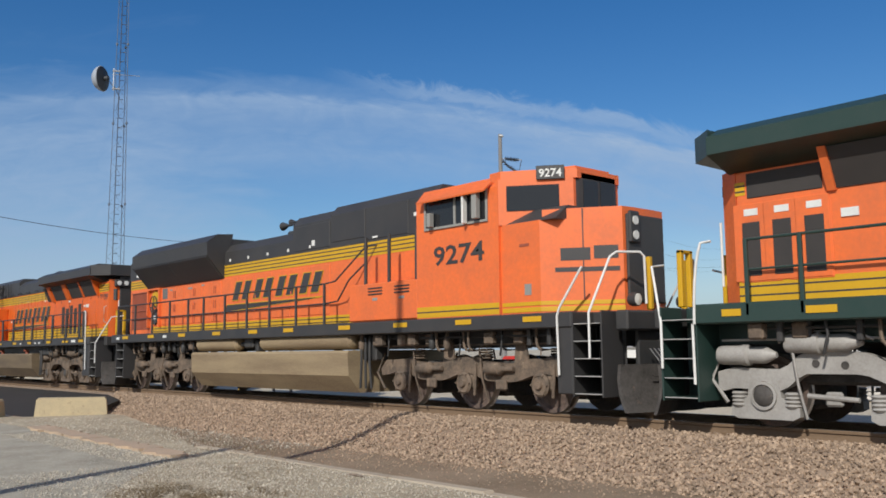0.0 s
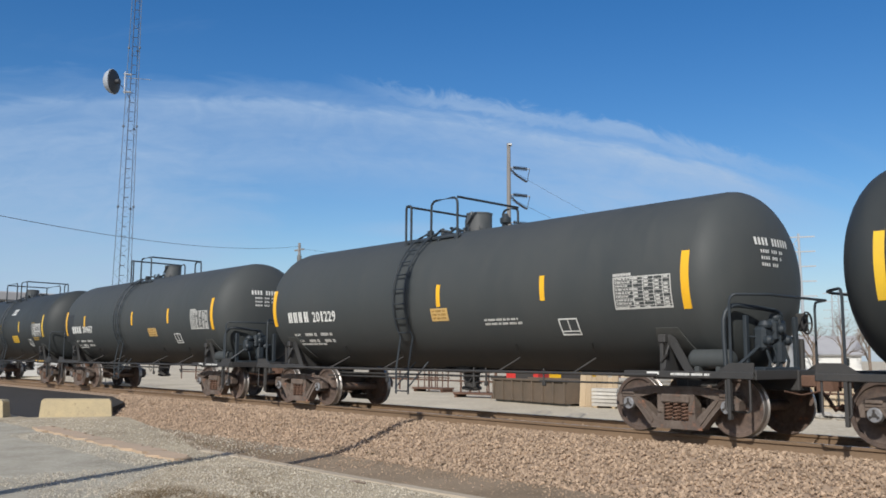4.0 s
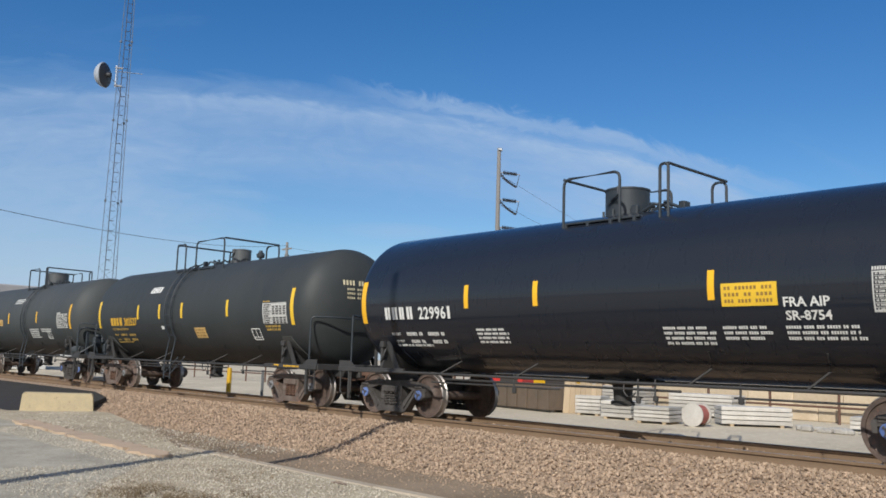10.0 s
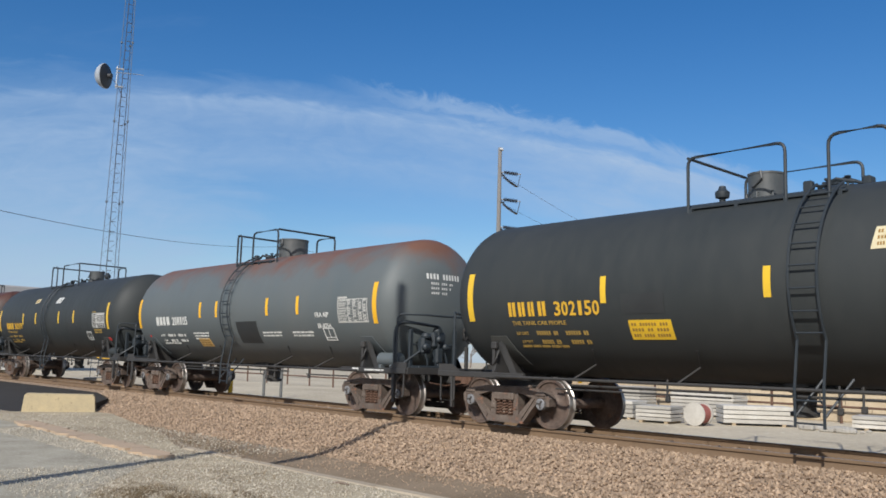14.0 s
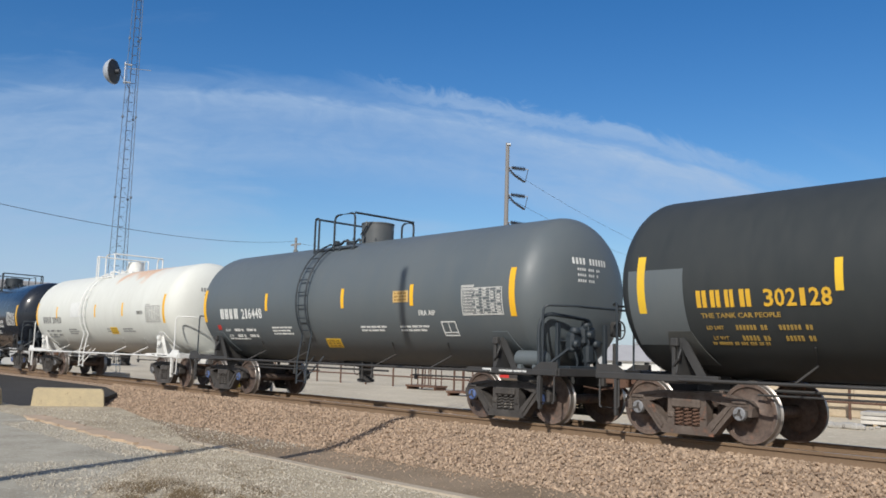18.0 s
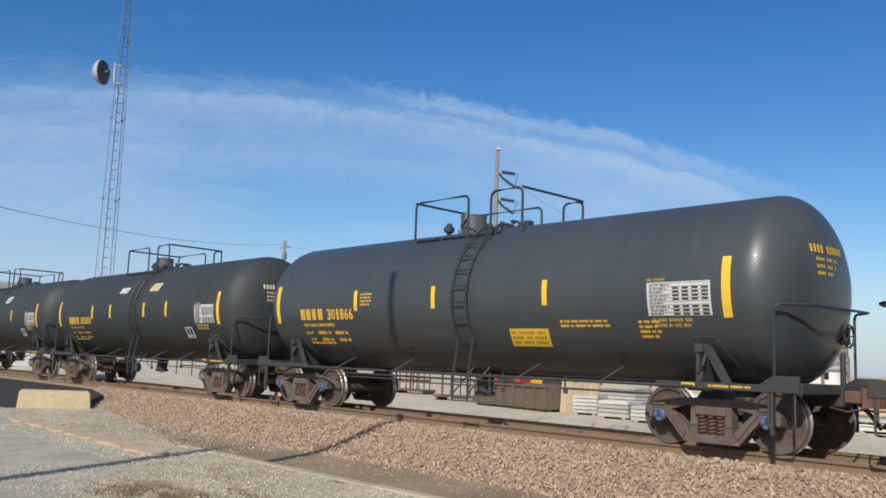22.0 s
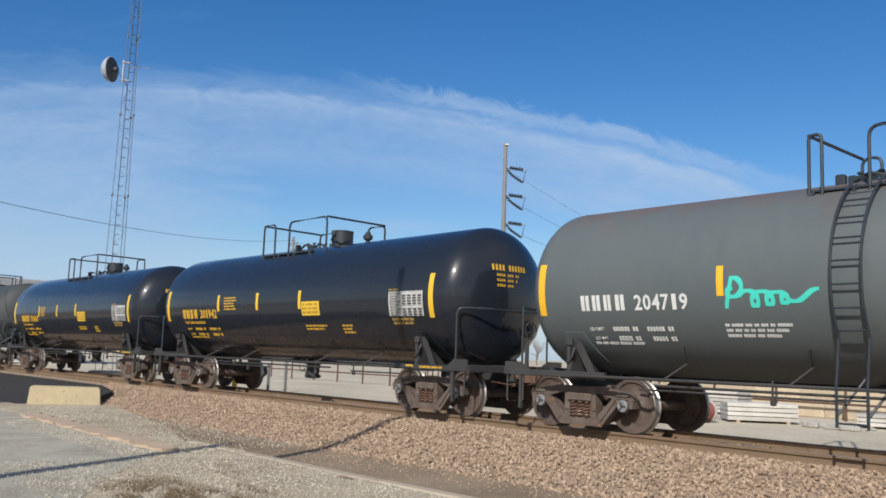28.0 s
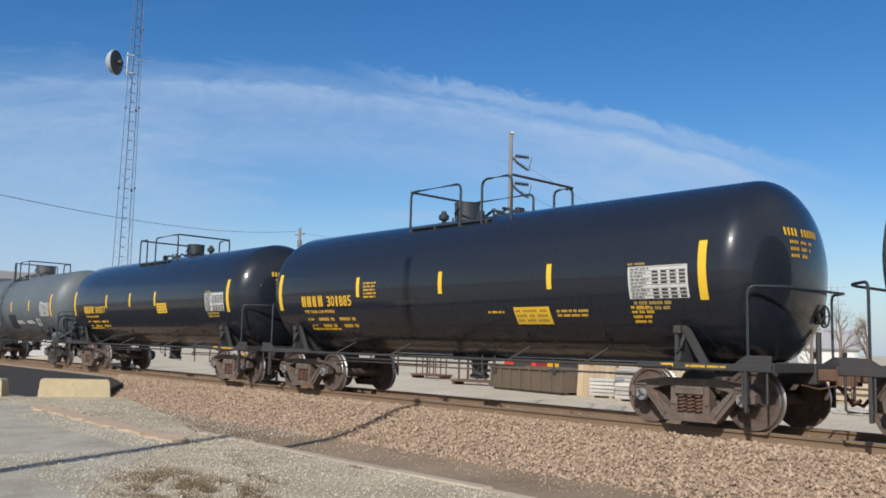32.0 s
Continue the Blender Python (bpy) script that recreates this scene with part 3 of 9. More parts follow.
# a black sheet of ground left of the ballast, rising towards the track
road = Mesh().prism([(-60, -6.95), (-20.92, -6.2), (-21.1, -5.3), (-21.95, -4.4), (-23.8, -3.25), (-26.3, -1.8), (-29.5, -0.92), (-60, -0.95)], -0.5, -0.29, "Z")
road.v = [(a, b, c if c < -0.4 else -0.29 + 0.115 * min(1, max(0, (b + 4.5) / 3.6))) for a, b, c in road.v]
setting("road", road, GROUNDK, "black patch of ground left of the ballast")

# rails, ties, plates
RAIL = [(-0.076, -0.178), (0.076, -0.178), (0.076, -0.165), (0.02, -0.145), (0.010, -0.130), (0.010, -0.055), (0.036, -0.042), (0.037, -0.010), (0.028, 0.0), (-0.028, 0.0), (-0.037, -0.010), (-0.036, -0.042), (-0.010, -0.055), (-0.010, -0.130), (-0.02, -0.145), (-0.076, -0.165)]
for y, nm in ((0.0, "rail_near"), (2 * YC, "rail_far")):
    r = Mesh().use(RAILM).prism(RAIL, -400, 60, "X")
    r.v = [(a, b + y, c) for a, b, c in r.v]
    r.use(TREAD).box((-400, y - 0.026, 0.0005), (60, y + 0.026, 0.002))
    setting(nm, r, RAILM, "rust-brown steel rail with a bright running band")
track_bed = tagged(new("track_ties"), "weathered timber ties under the rails", "", "", "structure")
tie_me = Mesh().box((-0.115, -1.3, -0.36), (0.115, 1.3, -0.182), 0.012).data("tie")
tie_me.materials.append(TIE)
plate_me = Mesh().box((-0.09, -0.18, -0.184), (0.09, 0.18, -0.170), 0.004)
for sx in (-0.05, 0.05):
    for sy in (-0.1, 0.1):
        plate_me.box((sx - 0.014, sy - 0.014, -0.172), (sx + 0.014, sy + 0.014, -0.145), 0.004)
plate_me = plate_me.data("tie_plate")
plate_me.materials.append(RAILM)
for i in range(96):
    x = -54 + i * 0.53
    tie = part("tie", tie_me, None, track_bed, "", pose(x, YC, 0, 0, 0, 0.6 * rng.standard_normal()))
    for y in (0.0, 2 * YC):
        part("tie_plate", plate_me, None, tie, "", pose(0, y - YC, 0))

# ballast: a bed of loose stones
def stones(x0, x1, y0, y1, count, zf, size, seed):
    """Many rough stones as one mesh: squashed and turned eight-sided lumps."""
    q = np.random.default_rng(seed)
    base = np.array([(1, 0, 0), (-1, 0, 0), (0, 1, 0), (0, -1, 0), (0, 0, 1), (0, 0, -1)], float)
    tri = np.array([(0, 2, 4), (2, 1, 4), (1, 3, 4), (3, 0, 4), (2, 0, 5), (1, 2, 5), (3, 1, 5), (0, 3, 5)])
    X, Y = q.uniform(x0, x1, count), q.uniform(y0, y1, count)
    keep = (X > -23.3 - (Y + 3.4) * 2.3) | (Y < -4.3) | (Y > 0)
    X, Y = X[keep], Y[keep]
    n = len(X)
    Z = np.interp(Y, *zf) + q.uniform(-0.012, 0.022, n)
    sc = size * q.uniform(0.55, 1.25, (n, 1, 1)) * q.uniform(0.6, 1.1, (n, 1, 3))
    v = base[None] * q.uniform(0.75, 1.25, (n, 6, 1)) * sc
    ang = q.uniform(0, 2 * math.pi, (3, n))
    for a, (i, j) in zip(ang, ((0, 1), (1, 2), (0, 2))):
        c, s = np.cos(a)[:, None], np.sin(a)[:, None]
        vi, vj = v[..., i].copy(), v[..., j].copy()
        v[..., i], v[..., j] = c * vi - s * vj, s * vi + c * vj
    v += np.stack([X, Y, Z], -1)[:, None]
    f = (tri[None] + 6 * np.arange(n)[:, None, None]).reshape(-1, 3)
    me = bpy.data.meshes.new("stones")
    me.from_pydata(v.reshape(-1, 3).tolist(), [], f.tolist())
    return me


BED = ([-5.0, -3.4, -2.9, -1.9, -0.95, -0.3, 1.8, 2.5, 3.6], [-0.52, -0.50, -0.46, -0.33, -0.17, -0.155, -0.155, -0.18, -0.34])
bed = Mesh()
bx = [-400] + [-50 + 1.0 * i for i in range(61)] + [60]
bed.v = [(xx, y, z - 0.025) for xx in bx for y, z in zip(*BED)]
nb = len(BED[0])
bed.f = [(i * nb + j, (i + 1) * nb + j, (i + 1) * nb + j + 1, i * nb + j + 1) for i in range(len(bx) - 1) for j in range(nb - 1)]
bed.m = [0] * len(bed.f)
setting("ballast_bed", bed, STONE, "pinkish crushed granite ballast under the track")
for nm, me in (("ballast_stones", stones(-32, 1, -3.45, -0.12, 38000, BED, 0.032, 3)), ("ballast_stones", stones(-40, 1, 0.12, 3.2, 9000, BED, 0.04, 4)), ("gravel_stones", stones(-22, -1, -6.0, -3.2, 11000, BED, 0.016, 5))):
    me.materials.append(STONE)
    tagged(new(nm, me), "loose pinkish crushed granite stones", "ballast", "", "stuff")

# ---- tank cars ----
TR, TZ, TL = 1.47, 2.42, 6.9      # tank radius, height of its axis, half length
SHARED = {}
ROLLING = []                      # (wheelset, its place on the truck, radius, car index)


def shared(name, make):
    if name not in SHARED:
        SHARED[name] = make().data(name)
    return SHARED[name]


def shell():
    """The barrel with its two domed ends, turned round the long axis."""
    m, n = Mesh(), 72
    prof = [(0.0001, -TL)]
    for i in range(1, 13):
        a = math.pi / 2 * i / 12
        prof.append((TR * math.sin(a) ** 0.9, -TL + 0.72 * (1 - math.cos(a))))
    xs = [-4.6, -2.3, 0.0, 2.3, 4.6]
    full = prof + [(TR, x) for x in xs] + [(r, -h) for r, h in reversed(prof)]
    return m.lathe(full, n, (0, 0, 0), "X")


def on_tank(x, z, lift=0.006):
    """A pose on the near side of the tank at height z, its plane leaning with the curve."""
    a = math.asin(max(-0.98, min(0.98, (z - TZ) / TR)))
    return Matrix.Translation((x, -(TR + lift) * math.cos(a), TZ + (TR + lift) * math.sin(a))) @ Matrix.Rotation(-a, 4, "X")


def patch(m, x0, x1, z0, z1, lift=0.006, skew=0.0):
    """A thin sheet that lies on the near side of the tank."""
    a0, a1 = math.asin((z0 - TZ) / TR), math.asin((z1 - TZ) / TR)
    k = max(2, int(abs(a1 - a0) / 0.07) + 1)
    vs = []
    for r in (TR - 0.01, TR + lift):
        for i in range(k + 1):
            a = a0 + (a1 - a0) * i / k
            for x in (x0, x1):
                vs.append((x + skew * i / k, -r * math.cos(a), TZ + r * math.sin(a)))
    o = 2 * (k + 1)
    fs = []
    for i in range(k):
        p = 2 * i
        fs += [(o + p, o + p + 1, o + p + 3, o + p + 2), (p, o + p, o + p + 2, p + 2), (p + 1, p + 3, o + p + 3, o + p + 1)]
    fs += [(0, 1, o + 1, o), (2 * k, o + 2 * k, o + 2 * k + 1, 2 * k + 1)]
    return m.add(vs, fs)


def bars(m, x0, x1, z1, rows, pitch=0.075, h=0.038, seed=1, lift=0.007, gap=0.06):
    """Rows of narrow bars, one for each character, that stand for lines of small writing."""
    q = random.Random(seed)
    for r in range(rows):
        z, x = z1 - r * pitch, x0
        end = x1 - q.random() * 0.25 * (x1 - x0)
        while x < end:
            for _ in range(q.choice((2, 3, 4, 5, 6))):
                if x < end:
                    patch(m, x, x + 0.024, z - h, z, lift)
                x += 0.037
            x += 0.03
    return m


def table_white(x0, x1, z0, z1, solid):
    """The pale part of a data table: an outlined grid, with a solid ground or with lines of small bars on the bare paint."""
    m = Mesh()
    if solid:
        return patch(m, x0, x1, z0, z1, 0.006)
    e = 0.016
    for a, b, c, d in ((x0, x1, z1 - e, z1), (x0, x1, z0, z0 + e), (x0, x0 + e, z0, z1), (x1 - e, x1, z0, z1)):
        patch(m, a, b, c, d, 0.008)
    w = (x1 - x0) / 6
    for c in (2.15, 3.2, 4.3, 5.2):
        patch(m, x0 + c * (x1 - x0) / 6 - 0.01, x0 + c * (x1 - x0) / 6, z0, z1, 0.008)
    digits(m, x0, x0 + 0.36, z1 + 0.06, 0.045, "abcdefghijk", 0.007)
    for r in range(9):
        zt = z1 - (z1 - z0) * (r + 0.35) / 9
        patch(m, x0, x1, zt - 0.047, zt - 0.040, 0.008)
        digits(m, x0 + 0.04, x0 + 2.1 * w - 0.05 * (r % 3), zt, 0.026, "ab cdefg hij kl mnop", 0.007)
        for c in (2.2, 3.3, 4.4, 5.3):
            if (r * 3 + int(c) * 5) % 4:
                patch(m, x0 + c * w, x0 + c * w + 0.4 * w, zt - 0.03, zt, 0.007)
    return m


def table_dark(x0, x1, z0, z1):
    m = Mesh()
    w = (x1 - x0) / 6
    for r in range(9):
        zt = z1 - (z1 - z0) * (r + 0.28) / 9.2
        patch(m, x0 + 0.03, x1 - 0.03, zt - 0.006, zt, 0.008)
        digits(m, x0 + 0.05, x0 + 2.2 * w - 0.06 * (r % 3), zt - 0.014, 0.03, "abcd efgh ijklmn op", 0.008)
        for c in (2.5, 3.4, 4.3, 5.2):
            if (r * 3 + int(c) * 5) % 5:
                patch(m, x0 + c * w, x0 + c * w + 0.6 * w, zt - 0.042, zt - 0.012, 0.009)
    return m


def digits(m, x0, x1, z1, h, text, lift=0.007):
    """A line of small writing as one narrow bar for each character."""
    w = (x1 - x0) / len(text)
    for i, c in enumerate(text):
        if c != " ":
            patch(m, x0 + i * w, x0 + (i + 0.62) * w, z1 - h, z1, lift)
    return m


def code_blocks(m, x0, z0, h, pitch):
    """Four pairs of plain upright bars in place of an owner's mark."""
    for i in range(4):
        w = pitch * (0.70, 0.66, 0.58, 0.72)[i]
        for a, b in ((0.0, 0.43), (0.60, 1.0)):
            patch(m, x0 + i * pitch + a * w, x0 + i * pitch + b * w, z0, z0 + h, 0.007)


def wheelset(cap):
    """Two wheels on an axle; the bearing end caps turn with it."""
    m = Mesh()
    R = 0.457
    for s in (-1, 1):
        y = s * YC
        m.use(WHEEL).lathe([(0.05, y + s * 0.09), (0.16, y + s * 0.085), (0.20, y + s * 0.045), (0.33, y + s * 0.02), (0.385, y + s * 0.04), (0.39, y + s * 0.065), (R - 0.012, y + s * 0.068)], 40, (0, 0, 0), "Y", False)
        m.use(TREAD).lathe([(R - 0.012, y + s * 0.068), (R - 0.004, y + s * 0.06), (R, y - s * 0.03), (R + 0.012, y - s * 0.042), (R + 0.027, y - s * 0.052), (R + 0.024, y - s * 0.066)], 40, (0, 0, 0), "Y", False)
        m.use(WHEEL).lathe([(R + 0.024, y - s * 0.066), (R - 0.06, y - s * 0.07), (0.33, y - s * 0.03), (0.2, y - s * 0.05), (0.08, y - s * 0.08)], 40, (0, 0, 0), "Y", False)
        # bearing, end cap with three bolts
        m.use(TRUCKD).lathe([(0.075, y + s * 0.09), (0.115, y + s * 0.14), (0.115, y + s * 0.31), (0.10, y + s * 0.325)], 20, (0, 0, 0), "Y")
        m.use(cap).lathe([(0.098, y + s * 0.322), (0.098, y + s * 0.345), (0.088, y + s * 0.352)], 20, (0, 0, 0), "Y")
        tri = [(0.058 * math.sin(a), 0.058 * math.cos(a)) for a in (0.3 + k * 2 * math.pi / 3 for k in range(3))]
        m.use(TRUCKD).prism(tri, y + s * 0.349, y + s * 0.357, "Y")
        for a, b in tri:
            m.lathe([(0.016, y + s * 0.35), (0.016, y + s * 0.372)], 8, (a, 0, b), "Y")
    m.use(WHEEL).tube([(0, -YC, 0), (0, YC, 0)], 0.088, 14)
    return m


def side_casting(s):
    """One cast side frame: arched top member, deep V-shaped bottom member, columns, pedestal jaws."""
    m, y = Mesh(), s * 0.985
    t = 0.085

    def bar(poly, k=0.0):
        m.prism(poly, y - t - k, y + t + k, "Y")

    def flange(poly):
        m.prism(poly, y + s * (t - 0.01), y + s * (t + 0.03), "Y")

    bar([(-1.10, 0.56), (-1.02, 0.65), (-0.80, 0.70), (-0.45, 0.745), (0.45, 0.745), (0.80, 0.70), (1.02, 0.65), (1.10, 0.56), (1.06, 0.50), (0.74, 0.545), (0.42, 0.625), (-0.42, 0.625), (-0.74, 0.545), (-1.06, 0.50)])
    flange([(-1.04, 0.615), (-0.80, 0.675), (-0.45, 0.725), (0.45, 0.725), (0.80, 0.675), (1.04, 0.615), (0.80, 0.64), (0.45, 0.69), (-0.45, 0.69), (-0.80, 0.64)])
    for q in (-1, 1):
        # slanted tie, column, jaws round the bearing
        bar([(q * 0.84, 0.56), (q * 0.68, 0.56), (q * 0.37, 0.27), (q * 0.30, 0.11), (q * 0.42, 0.09), (q * 0.50, 0.14), (q * 0.66, 0.33), (q * 0.76, 0.43)], 0.006)
        flange([(q * 0.76, 0.545), (q * 0.71, 0.55), (q * 0.41, 0.22), (q * 0.44, 0.17)])
        bar([(q * 0.225, 0.12), (q * 0.35, 0.12), (q * 0.335, 0.66), (q * 0.225, 0.66)], 0.003)
        bar([(q * 1.02, 0.60), (q * 1.10, 0.56), (q * 1.08, 0.42), (q * 1.02, 0.42)], 0.009)
        m.box((q * 0.889 - 0.13, y - 0.10, 0.55), (q * 0.889 + 0.13, y + 0.10, 0.61), 0.012)
        m.box((q * 0.889 - 0.115, y + s * 0.085, 0.60), (q * 0.889 + 0.115, y + s * 0.125, 0.66), 0.012)
        m.box((q * 0.29 - 0.05, y - 0.11, 0.33), (q * 0.29 + 0.05, y + 0.11, 0.42), 0.015)
        m.box((q * 0.55 - 0.03, y - 0.03, 0.725), (q * 0.55 + 0.03, y + 0.03, 0.78), 0.01)
    bar([(-0.46, 0.09), (0.46, 0.09), (0.42, 0.215), (-0.42, 0.215)], 0.014)
    m.box((-0.25, y - 0.135, 0.49), (0.25, y + 0.135, 0.625), 0.02)
    return m


def spring(n=0):
    """One coil of a spring group."""
    pts = []
    for k in range(37):
        a = k * 2 * math.pi / 7
        pts.append((0.056 * math.cos(a), 0.056 * math.sin(a), 0.215 + 0.275 * k / 36))
    return Mesh().tube(pts, 0.017, 5)


def truck_body():
    """The bolster across the truck, with brake beams and rods."""
    m = Mesh()
    m.box((-0.2, -0.98, 0.48), (0.2, 0.98, 0.70), 0.03)
    m.lathe([(0.22, 0.70), (0.22, 0.78)], 20)
    for q in (-1, 1):
        m.box((q * 0.34 - 0.03, -0.85, 0.34), (q * 0.34 + 0.03, 0.85, 0.42), 0.01)
        for s in (-1, 1):
            m.box((q * 0.40 - 0.05, s * 0.75 - 0.05, 0.28), (q * 0.40 + 0.03, s * 0.75 + 0.05, 0.56), 0.02)
    m.tube([(-0.5, 0.2, 0.30), (0.5, 0.2, 0.30)], 0.02, 6)
    return m


def truck(parent, x, idx, dark, cap):
    cast = TRUCKD if dark else TRUCK
    key = "dark" if dark else "dusty"
    body = part("truck", shared("truck_" + key, lambda: truck_body().use(cast)), None, parent, "cast steel truck with two wheelsets", pose(x, 0, 0))
    for s in (-1, 1):
        part("side_frame", shared(f"side_frame_{key}_{s}", lambda: _with(side_casting(s), cast)), None, body)
        for i in (-1, 0, 1):
            part("spring", shared(f"spring_{key}", lambda: _with(spring(), cast if dark else RUSTY)), None, body, "", pose(i * 0.15, s * (0.985 + 0.055), 0))
    for q in (-1, 1):
        ws = part("wheelset", shared("wheelset_" + cap.name, lambda: wheelset(cap)), None, body, "steel wheels on an axle with " + ("blue" if cap is BLUE else "grey") + " bearing caps", pose(q * 0.889, 0, 0.457))
        ROLLING.append((ws, (q * 0.889, 0, 0.457), 0.457, idx))
    return body


def _with(mesh, material):
    mesh.slots = [material]
    mesh.m = [0] * len(mesh.f)
    return mesh


def coupler_mesh(x0, s):
    m = Mesh()
    m.box((x0, -0.09, 0.76), (x0 + s * 0.42, 0.09, 0.94), 0.02)
    m.prism([(x0 + s * 0.40, -0.16), (x0 + s * 0.62, -0.19), (x0 + s * 0.66, -0.05), (x0 + s * 0.56, 0.02), (x0 + s * 0.60, 0.15), (x0 + s * 0.40, 0.13)], 0.71, 0.99, "Z")
    m.tube([(x0 + s * 0.1, 0.28, 0.80), (x0 + s * 0.3, 0.30, 0.60), (x0 + s * 0.45, 0.25, 0.42), (x0 + s * 0.6, 0.15, 0.50)], 0.03, 7)
    m.tube([(x0 + s * 0.25, -0.9, 0.72), (x0 + s * 0.3, -0.5, 0.66), (x0 + s * 0.45, -0.1, 0.72)], 0.013, 6)
    return m


def saddle(s):
    """Bolster web under the tank with its gusset and jacking pad."""
    m = Mesh()
    x = s * 5.49
    for sy in (-1, 1):
        m.prism([(sy * 0.2, 0.82), (sy * 1.30, 0.90), (sy * 1.36, 1.02), (sy * 1.22, 1.55), (sy * 0.95, 1.31), (sy * 0.6, 1.1), (sy * 0.2, 0.98)], x - 0.02, x + 0.02, "X")
        m.box((x - 0.20, sy * 1.20 - 0.18, 0.86), (x + 0.20, sy * 1.20 + 0.18, 0.90), 0.01)
        # slanted brace, upright post, small latch box on it
        m.prism([(x + 0.02, 1.40), (x + 0.02, 1.56), (x + 0.12, 1.50), (x + 0.46, 0.95), (x + 0.30, 0.95)], sy * 1.22 - 0.012, sy * 1.22 + 0.012, "Y")
        m.box((x - 0.10, sy * 1.30 - 0.035, 0.90), (x - 0.035, sy * 1.30 + 0.035, 1.50), 0.012)
        m.tube([(x - 0.07, sy * 1.33, 1.12), (x + 0.06, sy * 1.36, 1.24), (x + 0.05, sy * 1.32, 1.38)], 0.024, 7)
        m.box((x - 0.11, sy * 1.31 - 0.05, 1.42), (x + 0.02, sy * 1.31 + 0.04, 1.55), 0.015)
    m.box((x - 0.3, -0.3, 0.72), (x + 0.3, 0.3, 1.08), 0.02)
    return m


def end_sill(s):
    """End deck beyond the truck: stub sill, deck plate, cross beam, side angles."""
    m = Mesh()
    m.box((s * 4.9, -0.17, 0.70), (s * 7.05, 0.17, 1.02), 0.02)
    m.box((s * 6.55, -1.36, 0.93), (s * 7.02, 1.36, 0.98), 0.008)
    m.box((s * 6.98, -1.36, 0.88), (s * 7.03, 1.36, 1.02), 0.008)
    for sy in (-1, 1):
        m.box((s * 4.75, sy * 1.36 - 0.045, 0.885), (s * 7.0, sy * 1.36 + 0.045, 0.99), 0.01)
        m.box((s * 6.58, sy * 1.36 - 0.04, 0.30), (s * 6.63, sy * 1.36 + 0.04, 0.89), 0.008)
        m.prism([(s * 6.4, 0.985), (s * 7.0, 0.985), (s * 7.0, 1.12), (s * 6.62, 1.12)], sy * 1.36 - 0.012, sy * 1.36 + 0.012, "Y")
    return m


def end_rail(s):
    """A tall bent handrail that runs across the end from side to side."""
    pts = [(s * 6.62, -1.33, 0.95), *arc((s * 6.62, -1.33, 1.98), (s * 6.62, -1.33, 2.12), (s * 6.70, -1.25, 2.12), 4), *arc((s * 6.92, -1.02, 2.12), (s * 7.06, -0.88, 2.12), (s * 7.06, -0.7, 2.11), 4)]
    pts += [Vector((p[0], -p[1], p[2])) for p in reversed(pts)]
    return Mesh().tube(pts, 0.021, 7)


def stirrup(s, sy):
    m = Mesh()
    y = sy * 1.37
    m.tube(hoop((s * 6.55, y, 0.92), (s * 6.55, y, 0.42), (s * 6.93, y, 0.42), (s * 6.93, y, 0.92), 0.05), 0.017, 6)
    return m


def side_rail(sy):
    m = Mesh()
    m.tube([(-5.4, sy * 1.42, 0.92), (5.4, sy * 1.42, 0.92)], 0.026, 8)
    return m


def strut(x, sy):
    a = math.radians(-62)
    return Mesh().tube([(x, sy * 1.42, 0.92), (x + 0.12, sy * (TR * math.cos(a) + 0.25), 1.18), (x + 0.16, sy * (TR * math.cos(math.radians(-42))), TZ + TR * math.sin(math.radians(-42)))], 0.017, 6)


def ladder_rails(x, sy):
    m = Mesh()
    for d in (-0.2, 0.2):
        pts = [(x + d, sy * 1.44, 0.42), (x + d, sy * 1.44, 0.95)]
        pts += [(x + d, sy * (TR + 0.10) * math.cos(a), TZ + (TR + 0.10) * math.sin(a)) for a in (math.radians(-32 + 9 * k) for k in range(12))]
        m.tube(pts, 0.021, 7)
        m.tube([(x + d, sy * 1.44, 0.56), (x + d + 0.26, sy * 1.12, 1.08)], 0.018, 6)
    return m


def rung_poses(x, sy):
    out = [pose(x, sy * 1.44, z) for z in (0.48, 0.78)]
    for k in range(9):
        a = math.radians(-28 + 11.4 * k)
        out.append(Matrix.Translation((x, sy * (TR + 0.10) * math.cos(a), TZ + (TR + 0.10) * math.sin(a))))
    return out


# near left rail from, to; near right rail from, to; far left rail to; far right rail from; manway, hatch, valve; deck from, to
DECKS = {
    1: (-1.75, -0.12, 0.52, 1.36, 0.25, 0.85, -0.9, 0.35, -1.68, -1.78, 0.75),
    3: (-1.78, -1.20, -0.50, 1.22, -1.00, 0.50, 0.60, -0.45, 1.70, -1.80, 0.60),
    0: (-1.58, -1.40, -0.72, 0.12, -1.18, -0.35, -0.18, -0.95, 0.62, -1.60, 0.15),
    4: (-1.55, -1.36, -0.70, 0.58, -1.25, -0.30, -0.10, -0.95, 0.95, -1.58, 0.35),
    5: (-1.03, 0.21, 1.02, 1.18, 0.05, 0.90, -0.29, 0.55, 1.30, -1.05, 0.60),
    2: (-0.50, 0.25, 0.92, 1.12, 0.10, 0.84, -0.43, 0.55, 1.2, -0.55, 1.14),
}


